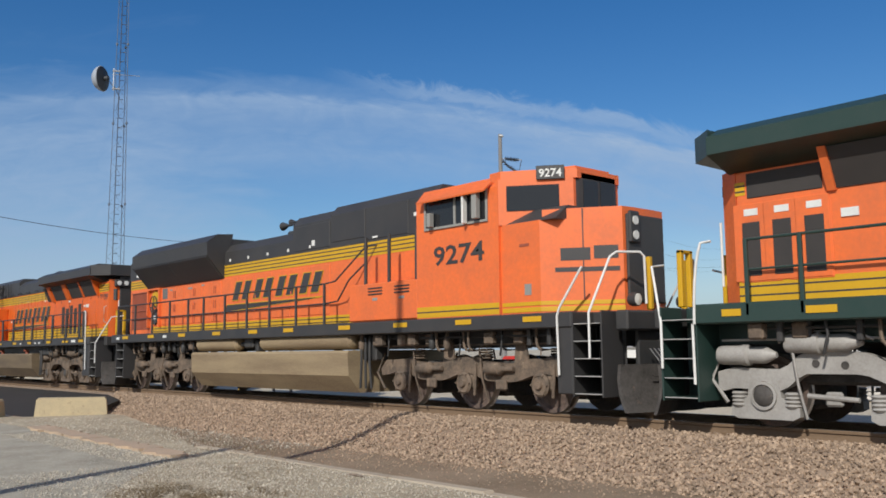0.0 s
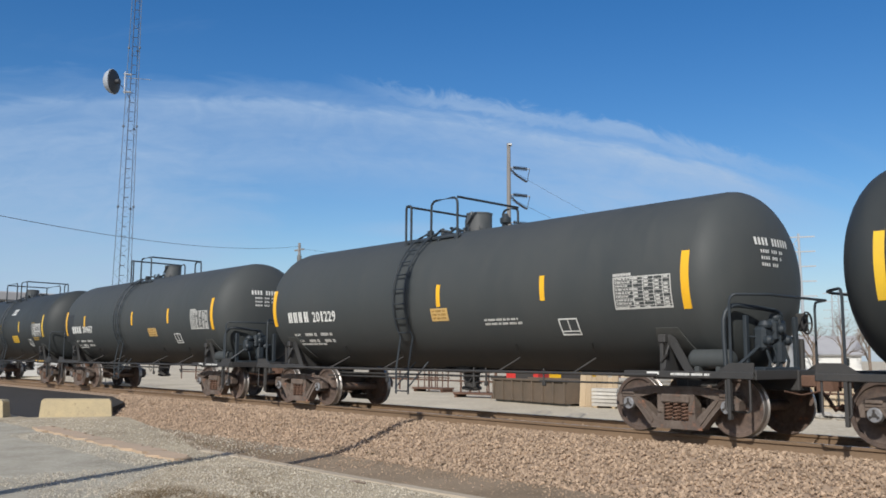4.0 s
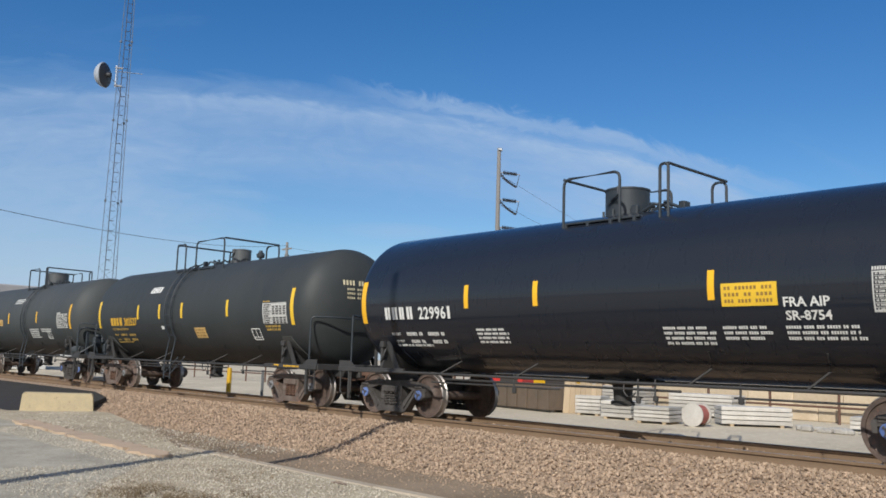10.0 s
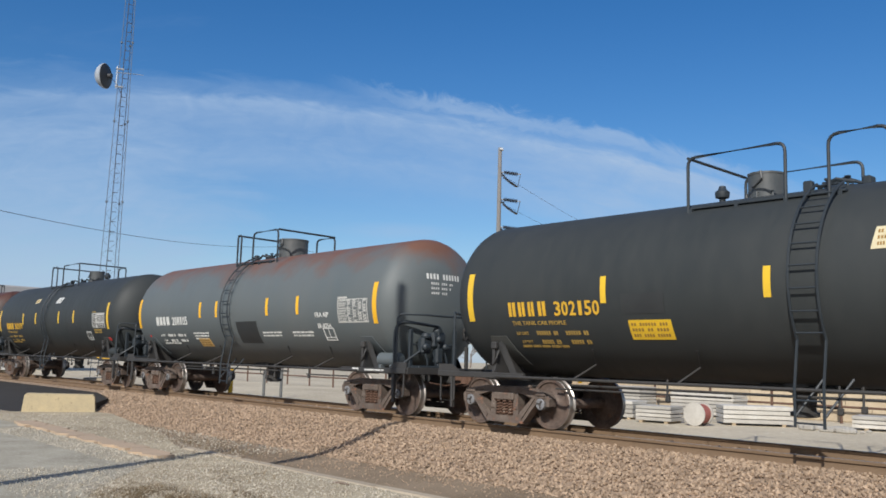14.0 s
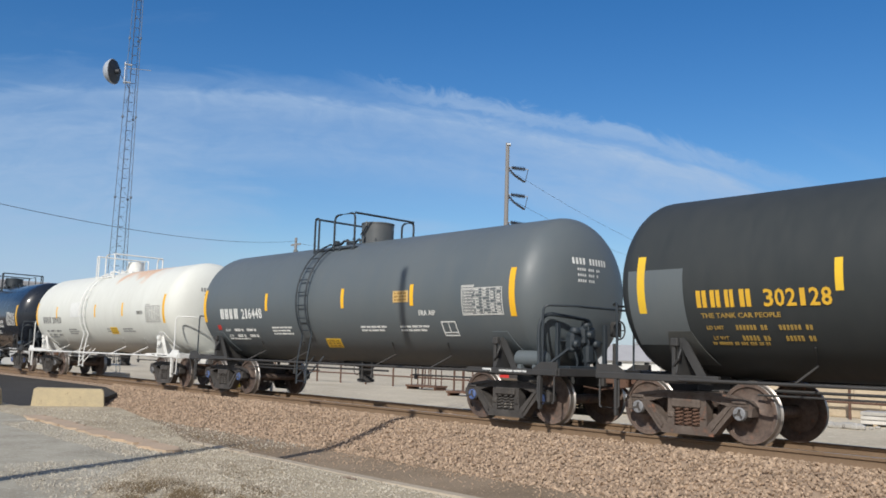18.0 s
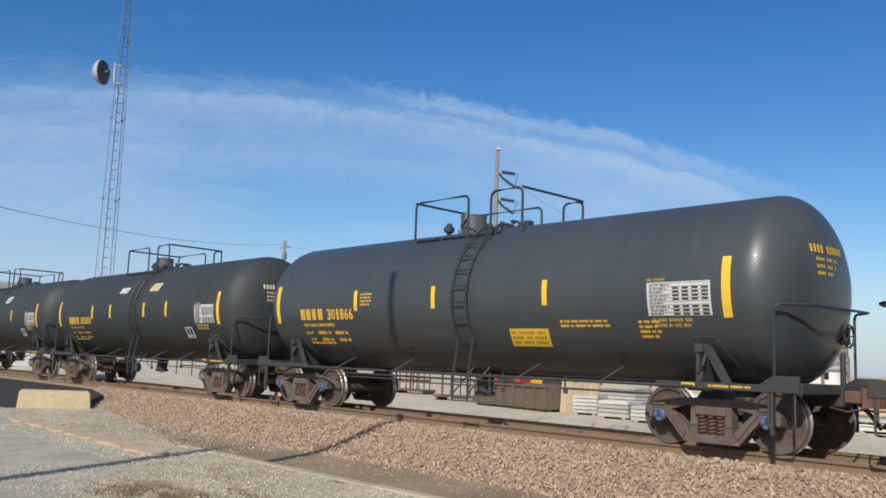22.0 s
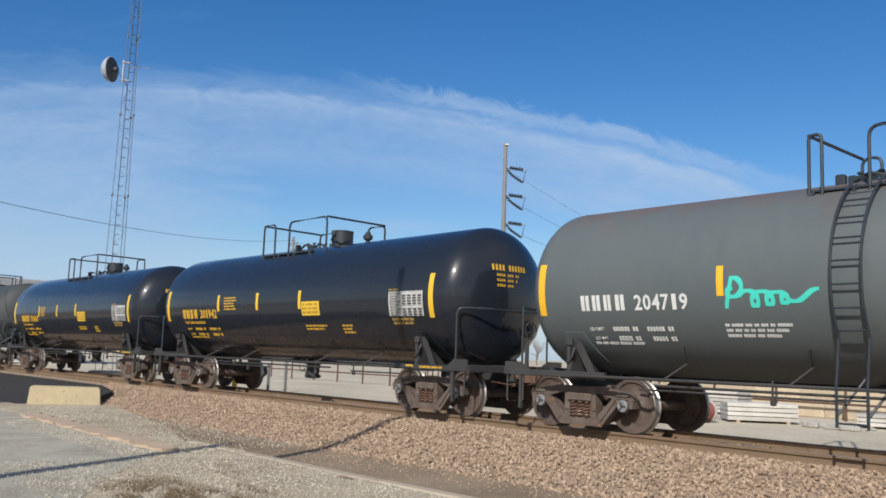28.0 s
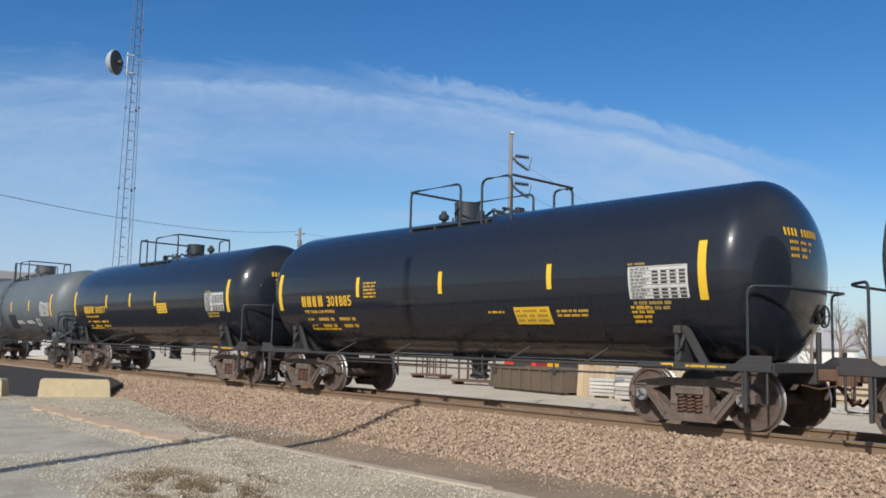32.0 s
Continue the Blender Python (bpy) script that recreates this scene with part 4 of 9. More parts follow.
def top_deck(d, plank=None):
    """The walkway round the manway: its cross bars on brackets, or one of the eight grating planks."""
    m = Mesh()
    x0, x1 = DECKS[d][9:]
    if plank is not None:
        y0, y1 = ((-0.82, -0.45), (0.62, 0.98))[plank // 4]
        ya = y0 + (y1 - y0) * (plank % 4) / 4
        return m.box((x0, ya, 3.68), (x1, ya + 0.075, 3.715), 0.004)
    for k in range(4):
        x = x0 + 0.08 + (x1 - x0 - 0.16) * k / 3
        m.box((x - 0.03, -0.85, 3.60), (x + 0.03, 1.0, 3.68), 0.006)
        m.box((x - 0.025, -0.80, 3.42), (x + 0.025, -0.72, 3.66), 0.006)
    return m


def deck_rail(which, d):
    """One of the four bent rails round the platform: two on the near side, two that cross and return on the far side."""
    m = Mesh()
    zt, z0, r = 4.52, 3.62, 0.026
    a0, a1, b0, b1, fa, fb = DECKS[d][:6]
    if which == 0:
        m.tube(hoop((a0, -0.82, z0), (a0, -0.82, zt), (a1, -0.82, zt), (a1, -0.82, z0), min(0.14, (a1 - a0) * 0.45)), r, 8)
    elif which == 1:
        m.tube([(a0, -0.82, zt), (a0, 1.0, zt - 0.02)], r, 8)
        m.tube(hoop((a0, 1.0, z0), (a0, 1.0, zt - 0.02), (fa, 1.0, zt - 0.02), (fa, 1.0, z0), min(0.14, abs(fa - a0) * 0.45)), r, 8)
    elif which == 2:
        m.tube(hoop((b0, -0.82, z0), (b0, -0.82, zt), (b1, -0.82, zt), (b1, -0.82, z0), min(0.16, (b1 - b0) * 0.45)), r, 8)
    else:
        m.tube([(b1, -0.82, zt), (b1, 1.0, zt - 0.02)], r, 8)
        m.tube(hoop((b1, 1.0, z0), (b1, 1.0, zt - 0.02), (fb, 1.0, zt - 0.02), (fb, 1.0, z0), min(0.14, abs(b1 - fb) * 0.45)), r, 8)
    return m


def manway(d, r, h):
    """The bolted drum over the manway, with its flange, eyebolts and a lid hinge."""
    m = Mesh()
    cx = DECKS[d][6]
    m.lathe([(r + 0.05, 3.80), (r + 0.05, 3.86), (r, 3.88), (r, 3.86 + h), (r * 1.03, 3.862 + h), (r * 1.03, 3.895 + h), (r * 0.5, 3.92 + h), (0.001, 3.93 + h)], 28, (cx, 0.1, 0))
    for k in range(8):
        a = k * math.pi / 4
        x, y = cx + (r + 0.035) * math.cos(a), 0.1 + (r + 0.035) * math.sin(a)
        m.tube([(x, y, 3.82), (x, y, 3.97)], 0.022, 6)
    m.tube([(cx + r * 0.2, 0.1 - r * 1.03, 3.9 + h), (cx + r * 0.3, 0.1 - r * 1.12, 3.9 + h * 0.7), (cx - r * 0.3, 0.1 - r * 1.08, 3.9 + h * 0.35)], 0.02, 6)
    return m


def valve(x, y, big=False):
    m = Mesh()
    m.lathe([(0.09, 3.80), (0.09, 3.86), (0.05, 3.88), (0.05, 3.98), (0.11, 4.0), (0.12, 4.05), (0.12, 4.10), (0.07, 4.14), (0.05, 4.2), (0.001, 4.21)], 14, (x, y, 0))
    if big:
        m.tube([(x - 0.2, y, 4.02), (x + 0.2, y, 4.02)], 0.045, 8)
    return m


def hatch_gear(d):
    """Low fittings beside the manway: hinge arms, unloading valve, eyebolts."""
    m = Mesh()
    cx, e = DECKS[d][7], 1 if DECKS[d][7] > DECKS[d][6] else -1
    m.lathe([(0.33, 3.78), (0.33, 3.88), (0.28, 3.92), (0.001, 3.94)], 20, (cx, 0.1, 0))
    for k in range(6):
        a = k * math.pi / 3
        x, y = cx + 0.3 * math.cos(a), 0.1 + 0.3 * math.sin(a)
        m.tube([(x, y, 3.85), (x, y, 4.02)], 0.02, 6)
        m.box((x - 0.04, y - 0.03, 4.0), (x + 0.04, y + 0.03, 4.04), 0.008)
    m.tube([(cx - 0.3 * e, 0.1, 3.95), (cx, 0.1, 4.06), (cx + 0.33 * e, 0.1, 3.92)], 0.03, 7)
    m.box((cx + 0.35 * e - 0.06, 0.0, 3.80), (cx + 0.35 * e + 0.06, 0.2, 4.04), 0.015)
    m.tube([(cx - 0.2, -0.35, 3.86), (cx + 0.1, -0.42, 3.95), (cx + 0.3, -0.30, 3.90)], 0.03, 6)
    m.box((cx - 0.42, -0.4, 3.80), (cx - 0.28, -0.28, 3.99), 0.02)
    return m


def brake_gear():
    m = Mesh()
    for x, y, z in ((-2.1, -0.9, 0.62), (0.55, -0.75, 0.58), (0.85, -0.7, 0.62), (2.3, -0.6, 0.66)):
        m.tube([(x, y, 0.98), (x, y, z + 0.06), (x + 0.03, y, z)], 0.018, 6)
        m.box((x - 0.03, y - 0.03, z), (x + 0.05, y + 0.03, z + 0.10), 0.012)
    m.tube([(0.3, -0.8, 0.92), *arc((0.3, -0.8, 0.76), (0.42, -0.8, 0.60), (0.54, -0.8, 0.76))], 0.012, 5)
    m.tube([(-4.6, -0.5, 0.80), (1.2, -0.5, 0.80)], 0.025, 6)
    m.tube([(-4.4, -0.9, 0.74), (-1.0, -0.9, 0.74)], 0.018, 6)
    m.tube([(2.2, -0.6, 0.75), (4.6, -0.4, 0.75)], 0.02, 6)
    return m


def side_reservoir():
    """Air tank slung across the sill behind the truck, with two straps and a pipe."""
    m = Mesh().lathe([(0.001, -3.72), (0.16, -3.68), (0.22, -3.58), (0.22, -2.62), (0.16, -2.52), (0.001, -2.48)], 20, (0, -0.55, 0.70), "X")
    for x in (-3.4, -2.85):
        m.tube([(x, -0.78, 0.98), (x, -0.785, 0.70), (x, -0.70, 0.52), (x, -0.50, 0.475)], 0.02, 6)
    return m.tube([(-3.72, -0.55, 0.70), (-3.95, -0.6, 0.74), (-4.0, -0.65, 0.98)], 0.025, 6)


def outlet():
    m = Mesh()
    m.lathe([(0.34, 1.02), (0.34, 0.88), (0.18, 0.84), (0.16, 0.58), (0.21, 0.56), (0.21, 0.50), (0.12, 0.48)], 20, (-0.3, 0, 0))
    m.tube([(-0.3, 0, 0.66), (0.35, -0.35, 0.66)], 0.02, 6)
    m.box((-0.9, -0.3, 0.86), (0.4, 0.3, 0.97), 0.04)
    return m


def brake_wheel(s):
    m = Mesh()
    pts = [(s * 6.86, 0.55 + 0.17 * math.cos(a), 1.75 + 0.17 * math.sin(a)) for a in (2 * math.pi * k / 24 for k in range(25))]
    m.tube(pts, 0.016, 6)
    for k in range(5):
        a = 2 * math.pi * k / 5
        m.tube([(s * 6.86, 0.55, 1.75), (s * 6.86, 0.55 + 0.17 * math.cos(a), 1.75 + 0.17 * math.sin(a))], 0.01, 5)
    m.box((s * 6.72, 0.44, 1.62), (s * 6.84, 0.66, 1.9), 0.02)
    m.tube([(s * 6.76, 0.55, 0.95), (s * 6.76, 0.55, 1.5)], 0.045, 8)
    return m


def brake_stand():
    """Upright plates and cross pieces that carry the brake valve on the end deck."""
    m = Mesh()
    for x, y, w in ((6.70, -1.02, 0.05), (6.93, 0.02, 0.05), (6.90, -0.42, 0.03)):
        m.box((x - 0.03, y - w, 0.97), (x + 0.03, y + w, 1.82), 0.012)
    m.box((6.66, -1.02, 1.00), (6.98, 0.04, 1.06), 0.012)
    m.tube([(6.70, -1.02, 1.50), (6.93, 0.02, 1.50)], 0.022, 7)
    m.tube([(6.62, -1.28, 1.02), (6.78, -0.9, 1.32), (6.88, -0.55, 1.60)], 0.026, 7)
    return m


def brake_valve():
    """Cast control valve: stacked housings, domed covers, pipe stubs."""
    m = Mesh()
    m.box((6.70, -0.86, 1.30), (6.90, -0.58, 1.66), 0.05)
    m.box((6.74, -0.60, 1.42), (6.92, -0.18, 1.78), 0.06)
    m.box((6.78, -0.50, 1.10), (6.95, -0.30, 1.44), 0.04)
    for y, z, r in ((-0.72, 1.68, 0.10), (-0.40, 1.80, 0.09), (-0.28, 1.56, 0.08)):
        m.lathe([(r, z - 0.04), (r * 1.1, z), (r * 0.8, z + 0.06), (0.001, z + 0.08)], 14, (6.84, y, 0))
    for y, z in ((-0.8, 1.45), (-0.42, 1.62), (-0.24, 1.46)):
        m.lathe([(0.07, 6.88), (0.08, 6.95), (0.05, 6.99), (0.001, 7.0)], 12, (0, y, z), "X")
    for y in (-0.75, -0.52, -0.2):
        m.tube([(6.86, y, 1.35), (6.90, y + 0.04, 1.15), (6.84, y + 0.08, 0.98)], 0.024, 7)
    return m


def brake_hose():
    """A thick black hose that climbs along the rim of the domed end and comes down to the valve."""
    pts = [(6.52, -1.30, 1.05), (6.50, -1.30, 1.55), *arc((6.50, -1.29, 1.75), (6.52, -1.26, 1.98), (6.62, -1.08, 1.97), 4), (6.80, -0.72, 1.93), *arc((6.88, -0.50, 1.90), (6.92, -0.36, 1.88), (6.90, -0.34, 1.76), 3)]
    return Mesh().tube(pts, 0.034, 8)


def air_reservoir():
    return Mesh().lathe([(0.001, 5.82), (0.10, 5.84), (0.15, 5.90), (0.15, 6.50), (0.10, 6.56), (0.001, 6.58)], 18, (0, -1.14, 1.17), "X").box((5.98, -1.3, 0.97), (6.06, -1.0, 1.06), 0.01).box((6.34, -1.3, 0.97), (6.42, -1.0, 1.06), 0.01)


def head_point(s, y, z, lift=0.008):
    """A point on the domed end of the tank."""
    r = min(0.97, math.hypot(y, z - TZ) / TR)
    a = math.asin(r ** (1 / 0.9))
    return (s * (TL - 0.72 * (1 - math.cos(a)) + lift), y, z)


def head_mark(s):
    """Plain blocks and two short lines high on the near half of the domed end."""
    m = Mesh()

    def sheet(y0, y1, z0, z1):
        y0, y1 = (y0, y1) if s > 0 else (-y1, -y0)
        k = 3
        ps = [head_point(s, y0 + (y1 - y0) * i / k, z) for z in (z0, z1) for i in range(k + 1)]
        qs = [(x - s * 0.012, y, z) for x, y, z in ps]
        n = 2 * (k + 1)
        fs = [(i, i + 1, i + k + 2, i + k + 1) for i in range(k)] + [(n + i, n + i + k + 1, n + i + k + 2, n + i + 1) for i in range(k)]
        fs += [(i, n + i, n + i + 1, i + 1) for i in range(k)] + [(k + 1 + i, k + 2 + i, n + k + 2 + i, n + k + 1 + i) for i in range(k)]
        m.add(ps + qs, fs)

    for i in range(11):
        if i != 4:
            sheet(-0.58 + i * 0.086, -0.58 + i * 0.086 + 0.05, 2.93, 3.05)
    for r in range(3):
        for i in range(11 - r):
            if i not in (4, 8):
                sheet(-0.48 + i * 0.056, -0.48 + i * 0.056 + 0.034, 2.81 - r * 0.105, 2.86 - r * 0.105)
    return m


def sill_marks_tank():
    m = Mesh()
    m.box((5.2, -1.412, 0.925), (5.42, -1.402, 0.975))
    x = 5.64
    for w in (0.04, 0.13, 0.09, 0.18, 0.09):
        k = 0
        while k < w:
            m.box((x + k, -1.412, 0.925), (x + k + 0.022, -1.402, 0.960))
            k += 0.032
        x += w + 0.035
    return m


def saddle_pad(s):
    m = Mesh()
    vs, k = [], 6
    for r in (TR - 0.01, TR + 0.012):
        for i in range(k + 1):
            z = 1.16 + 0.5 * i / k
            a, w = math.asin((z - TZ) / TR), 0.40 - 0.2 * i / k
            vs += [(s * 5.49 + d * w, -r * math.cos(a), TZ + r * math.sin(a)) for d in (-1, 1)]
    o, fs = 2 * (k + 1), []
    for i in range(k):
        p = 2 * i
        fs += [(o + p, o + p + 1, o + p + 3, o + p + 2), (p, o + p, o + p + 2, p + 2), (p + 1, p + 3, o + p + 3, o + p + 1)]
    fs += [(0, 1, o + 1, o), (2 * k, o + 2 * k, o + 2 * k + 1, 2 * k + 1)]
    return m.add(vs, fs)


def scrawl():
    """A loose looping line of spray paint over the near side."""
    m = Mesh()
    # one tall stroke, three shrinking loops and a tail that runs out
    tall = [(-2.52 + 0.10 * u, 2.02 + 0.42 * u) for u in (i / 20 for i in range(21))]
    bowl = [(-2.34 + 0.12 * math.sin(a) - 0.04, 2.34 + 0.10 * math.cos(a) - 0.025 * a) for a in (0.28 * i for i in range(22))]
    loops = [(-2.22 + 0.66 * u + 0.10 * math.sin(18.8 * u - 1.2), 2.13 + (0.12 - 0.05 * u) * math.cos(18.8 * u - 1.2)) for u in (i / 70 for i in range(71))]
    tail = [(-1.58 + 0.42 * u, 2.10 + 0.09 * u - 0.05 * math.sin(5 * u)) for u in (i / 20 for i in range(21))]
    pts = tall + bowl + loops + tail
    for (xa, za), (xb, zb) in zip(pts, pts[1:]):
        if math.hypot(xb - xa, zb - za) > 0.06:
            continue
        if abs(xb - xa) < 0.004:
            xb = xa + 0.004
        x0, x1, z0, z1 = min(xa, xb) - 0.022, max(xa, xb) + 0.022, min(za, zb) - 0.022, max(za, zb) + 0.022
        patch(m, x0, x1, z0, z1, 0.007)
    return m


def mark(name, mesh, material, parent, label=""):
    """Writing too small to pick apart."""
    return tagged(part(name, mesh, material, parent), label, "", "", "stuff")


def tank_car(idx, x, number, style):
    """One tank car. style: paint, ink, gloss of fittings, cap colour, deck mirror, kind of markings."""
    paint, ink, dim, cap = style["paint"], style["ink"], style["dim"], style.get("cap", CAPGREY)
    trim = style.get("trim", FRAME)
    rtrim = style.get("trim", RAILK)
    plain = {GREYR: GREY, GREYRR: GREY, BROWN: BLACK, WHITE: WRAIL}.get(paint, paint)
    d = style.get("deck", 1)
    car = thing("tank_car", style["label"], "tank car", pose(x, YC, 0), "tank cars of the train")
    fit = Matrix.Diagonal((1.0 if ink is YST else 0.976, 1, 1, 1))
    part("tank_shell", shared("shell_" + paint.name, lambda: _with(shell(), paint)), None, car, "", pose(0, 0, TZ) @ fit)
    tn = trim.name
    for s in (-1, 1):
        truck(car, s * style.get("truck_x", 5.49), idx, style.get("dark", False), cap)
        part("saddle", shared(f"saddle_{s}_{tn}", lambda: _with(saddle(s), trim)), None, car)
        part("end_deck", shared(f"end_{s}_{tn}", lambda: _with(end_sill(s), trim)), None, car)
        part("coupler", shared(f"coupler_{s}", lambda: _with(coupler_mesh(s * 6.95, s), RUSTY)), None, car, "rusty knuckle coupler with air hose")
        part("end_rail", shared(f"endrail_{s}_{tn}", lambda: _with(end_rail(s), rtrim)), None, car)
        for sy in (-1, 1):
            part("step", shared(f"stirrup_{s}_{sy}_{tn}", lambda: _with(stirrup(s, sy), trim)), None, car)
    part("brake_wheel", shared("brakewheel_" + tn, lambda: _with(brake_wheel(1), trim)), None, car)
    if style.get("brake_end", ink is WHT):
        bs = part("brake_stand", shared("brakestand_" + tn, lambda: _with(brake_stand(), rtrim)), None, car, "upright brake stand on the end deck")
        part("brake_valve", shared("brakevalve", lambda: _with(brake_valve(), RAILK)), None, bs, "cast brake control valve")
        part("brake_hose", shared("brakehose_" + tn, lambda: _with(brake_hose(), rtrim)), None, bs, "thick brake hose")
        part("air_reservoir", shared("airres_" + plain.name, lambda: _with(air_reservoir(), plain)), None, car, "round air reservoir beside the saddle")
    part("brake_gear", shared("brakegear", lambda: _with(brake_gear(), FRAME)), None, car)
    if style.get("reservoir"):
        part("side_reservoir", shared("sidereservoir", lambda: _with(side_reservoir(), TRUCKD)), None, car, "dusty air reservoir slung below the sill")
    part("outlet_valve", shared("outlet", lambda: _with(outlet(), FRAME)), None, car)
    for sy in (-1, 1):
        part("side_rail", shared(f"siderail_{sy}_{tn}", lambda: _with(side_rail(sy), trim)), None, car)
    for sx in (-3.6, -1.6, 1.9, 3.7):
        part("strut", shared("strut_" + tn, lambda: _with(strut(0, -1), trim)), None, car, "", pose(sx, 0, 0))
    if style.get("ladder", True):
        lx = style.get("ladder_x", 0.52)
        lad = part("ladder", shared("ladder_" + tn, lambda: _with(ladder_rails(0, -1), rtrim)), None, car, "", pose(lx, 0, 0))
        for m in rung_poses(0, -1):
            part("rung", shared("rung_" + tn, lambda: _with(Mesh().tube([(-0.2, 0, 0), (0.2, 0, 0)], 0.015, 6), rtrim)), None, lad, "", m)
    # some cars have a shorter platform
    top = Matrix.Translation((style.get("deck_x", 0.0), 0, 0)) @ Matrix.Diagonal((style.get("deck_k", 1.0), 1, 1, 1))
    deck = part("top_deck", shared(f"deck_{d}_{tn}", lambda: _with(top_deck(d), rtrim)), None, car, "grated walkway on brackets", top)
    for k in range(8):
        part("plank", shared(f"plank_{k}_{d}_{tn}", lambda: _with(top_deck(d, k), rtrim)), None, deck)
    for k in range(4):
        part("deck_rail", shared(f"deckrail_{k}_{d}_{tn}", lambda: _with(deck_rail(k, d), rtrim)), None, car, "", top)
    r, h = style.get("dome", (0.28, 0.40))
    mp = {WHITE: WRAIL, GLOSS: RAILK}.get(paint, MANW)
    part("manway", shared(f"manway_{d}_{r}_{mp.name}", lambda: _with(manway(d, r, h), mp)), None, car, "", top)
    part("hatch_gear", shared(f"hatch_{d}_{tn}", lambda: _with(hatch_gear(d), rtrim)), None, car, "", top)
    if style.get("valve", True):
        part("relief_valve", shared(f"valve_{d}_{tn}", lambda: _with(valve(DECKS[d][8], 0.1), rtrim)), None, car, "", top)
    # reflective strips
    tape = style.get("tape", YEL)
    for x0 in (-6.13, 5.9):
        part("reflector_strip", shared(f"strip_long_{x0}_{tape.name}", lambda: _with(patch(Mesh(), x0, x0 + 0.14, 1.93, 2.82), tape)), None, car)
    for x0 in style.get("tall", ()):
        part("reflector_strip", shared(f"strip_tall_{tape.name}", lambda: _with(patch(Mesh(), -0.07, 0.07, 1.93, 2.82), tape)), None, car, "", pose(x0, 0, 0))
    for x0 in style.get("strips", (-2.98, -1.44, 1.18, 2.74)):
        part("reflector_strip", shared(f"strip_short_{tape.name}", lambda: _with(patch(Mesh(), -0.055, 0.055, 2.18, 2.62), tape)), None, car, "", pose(x0 + 0.055, 0, 0))
    # owner's mark as blocks, fleet number, weights
    nx, nz, nh = style.get("num_x", -5.08 if ink is YST else -5.5), style.get("num_z", 2.0), style.get("num_h", 0.25)
    mk = Mesh()
    code_blocks(mk, nx, nz, nh, 0.94 * nh)
    mark("owner_mark", mk, ink, car)
    for k, c in enumerate(number):
        words(c, nh * 1.36, ink, car, on_tank(nx + nh * (4.3 + 0.66 * k + (0.14 if c == "1" else 0.0)), nz + nh / 2) @ Matrix.Translation((0, 0, -nh / 2)), "fleet_digit", nh * (0.29 if c == "1" else 0.57), flush=True)
    wz = nz - 0.26
    wink = style.get("small", dim)
    for r, (t1, t2, dx) in enumerate((("LD LMT", "nnnnnn lb   nnnnnn kg", 0.0), ("LT WT", " nnnnn lb    nnnnn kg", 0.06))):
        words(t1, 0.085, wink, car, on_tank(nx + 0.08 + dx, wz - r * 0.15 - 0.03) @ Matrix.Translation((0, 0, -0.03)), "weight_text")["kind"] = "stuff"
        mark("weight_stencil", digits(Mesh(), nx + 0.56, nx + (2.05 if paint is GLOSS and ink is YST else 1.72), wz - r * 0.15, 0.065, t2), wink, car)
    if ink is YST:
        words("THE TANK CAR PEOPLE", 0.105, wink, car, on_tank(nx + 0.04, nz - 0.15), "slogan_text", 1.25)["kind"] = "stuff"
    small = Mesh()
    bars(small, *style.get("lines", (nx + 0.1, nx + 1.3, nz - 0.50, 1)), seed=idx)
    for a in style.get("more_lines", ()):
        bars(small, *a, seed=idx + 5)
    mark("small_stencil", small, dim, car)
    # consolidated data panel
    solid = ink is YST
    at = (4.62, 5.72, 1.97, 2.48)
    panel = mark("data_panel", shared(f"panel_{solid}_{paint is WHITE}", lambda: _with(table_white(*at, solid), PALEINK if paint is WHITE else DATAW)), None, car, "white stencilled data table")
    if solid:
        mark("data_text", shared("panel_lines", lambda: _with(table_dark(*at), DARKST)), None, panel)
        mark("data_note", shared("panel_note", lambda: _with(digits(digits(digits(Mesh(), 4.62, 4.95, 2.54, 0.035, "abc defghi"), 4.68, 5.38, 1.93, 0.05, "ab cdefg hijklmno pqrs"), 4.70, 5.34, 1.85, 0.05, "abcdefg hi jklm nopq"), DIMY)), None, car)
    # mark and lines on the domed end
    for s in (-1, 1):
        hm = CREAMP if paint is BLACK else ink
        mark("head_mark", shared(f"head_{s}_{hm.name}", lambda: _with(head_mark(s), hm)), None, car).matrix_basis = fit
    for kind, args in style.get("signs", ()):
        sg = Mesh()
        x0, x1, z0, z1 = args[:4]
        skew = args[4] if len(args) > 4 else 0.0
        mt = {"y": YEL, "s": SILVER, "k": PATCHK, "g": GREY, "a": PLAC, "c": CREAMP, "r": RED, "w": WHT}[kind]
        patch(sg, x0, x1, z0, z1, 0.004 if kind in "kg" else 0.008, skew)
        sn = part({"k": "repaint_patch", "g": "repaint_patch"}.get(kind, "placard"), sg, mt, car)
        if kind in "yasc":
            ln = Mesh()
            for r, text in enumerate(("ab cdefgh ijk", "abcd ef ghij", "abc defg hijkl")):
                zz = z1 - (z1 - z0) * (0.14 + 0.28 * r)
                digits(ln, x0 + 0.05 + skew * 0.6, x1 - 0.05 + skew * 0.6, zz, (z1 - z0) * 0.15, text, 0.011)
            mark("placard_text", ln, {"y": BRST, "a": BRST, "s": DIMST, "c": BRST}[kind], sn)
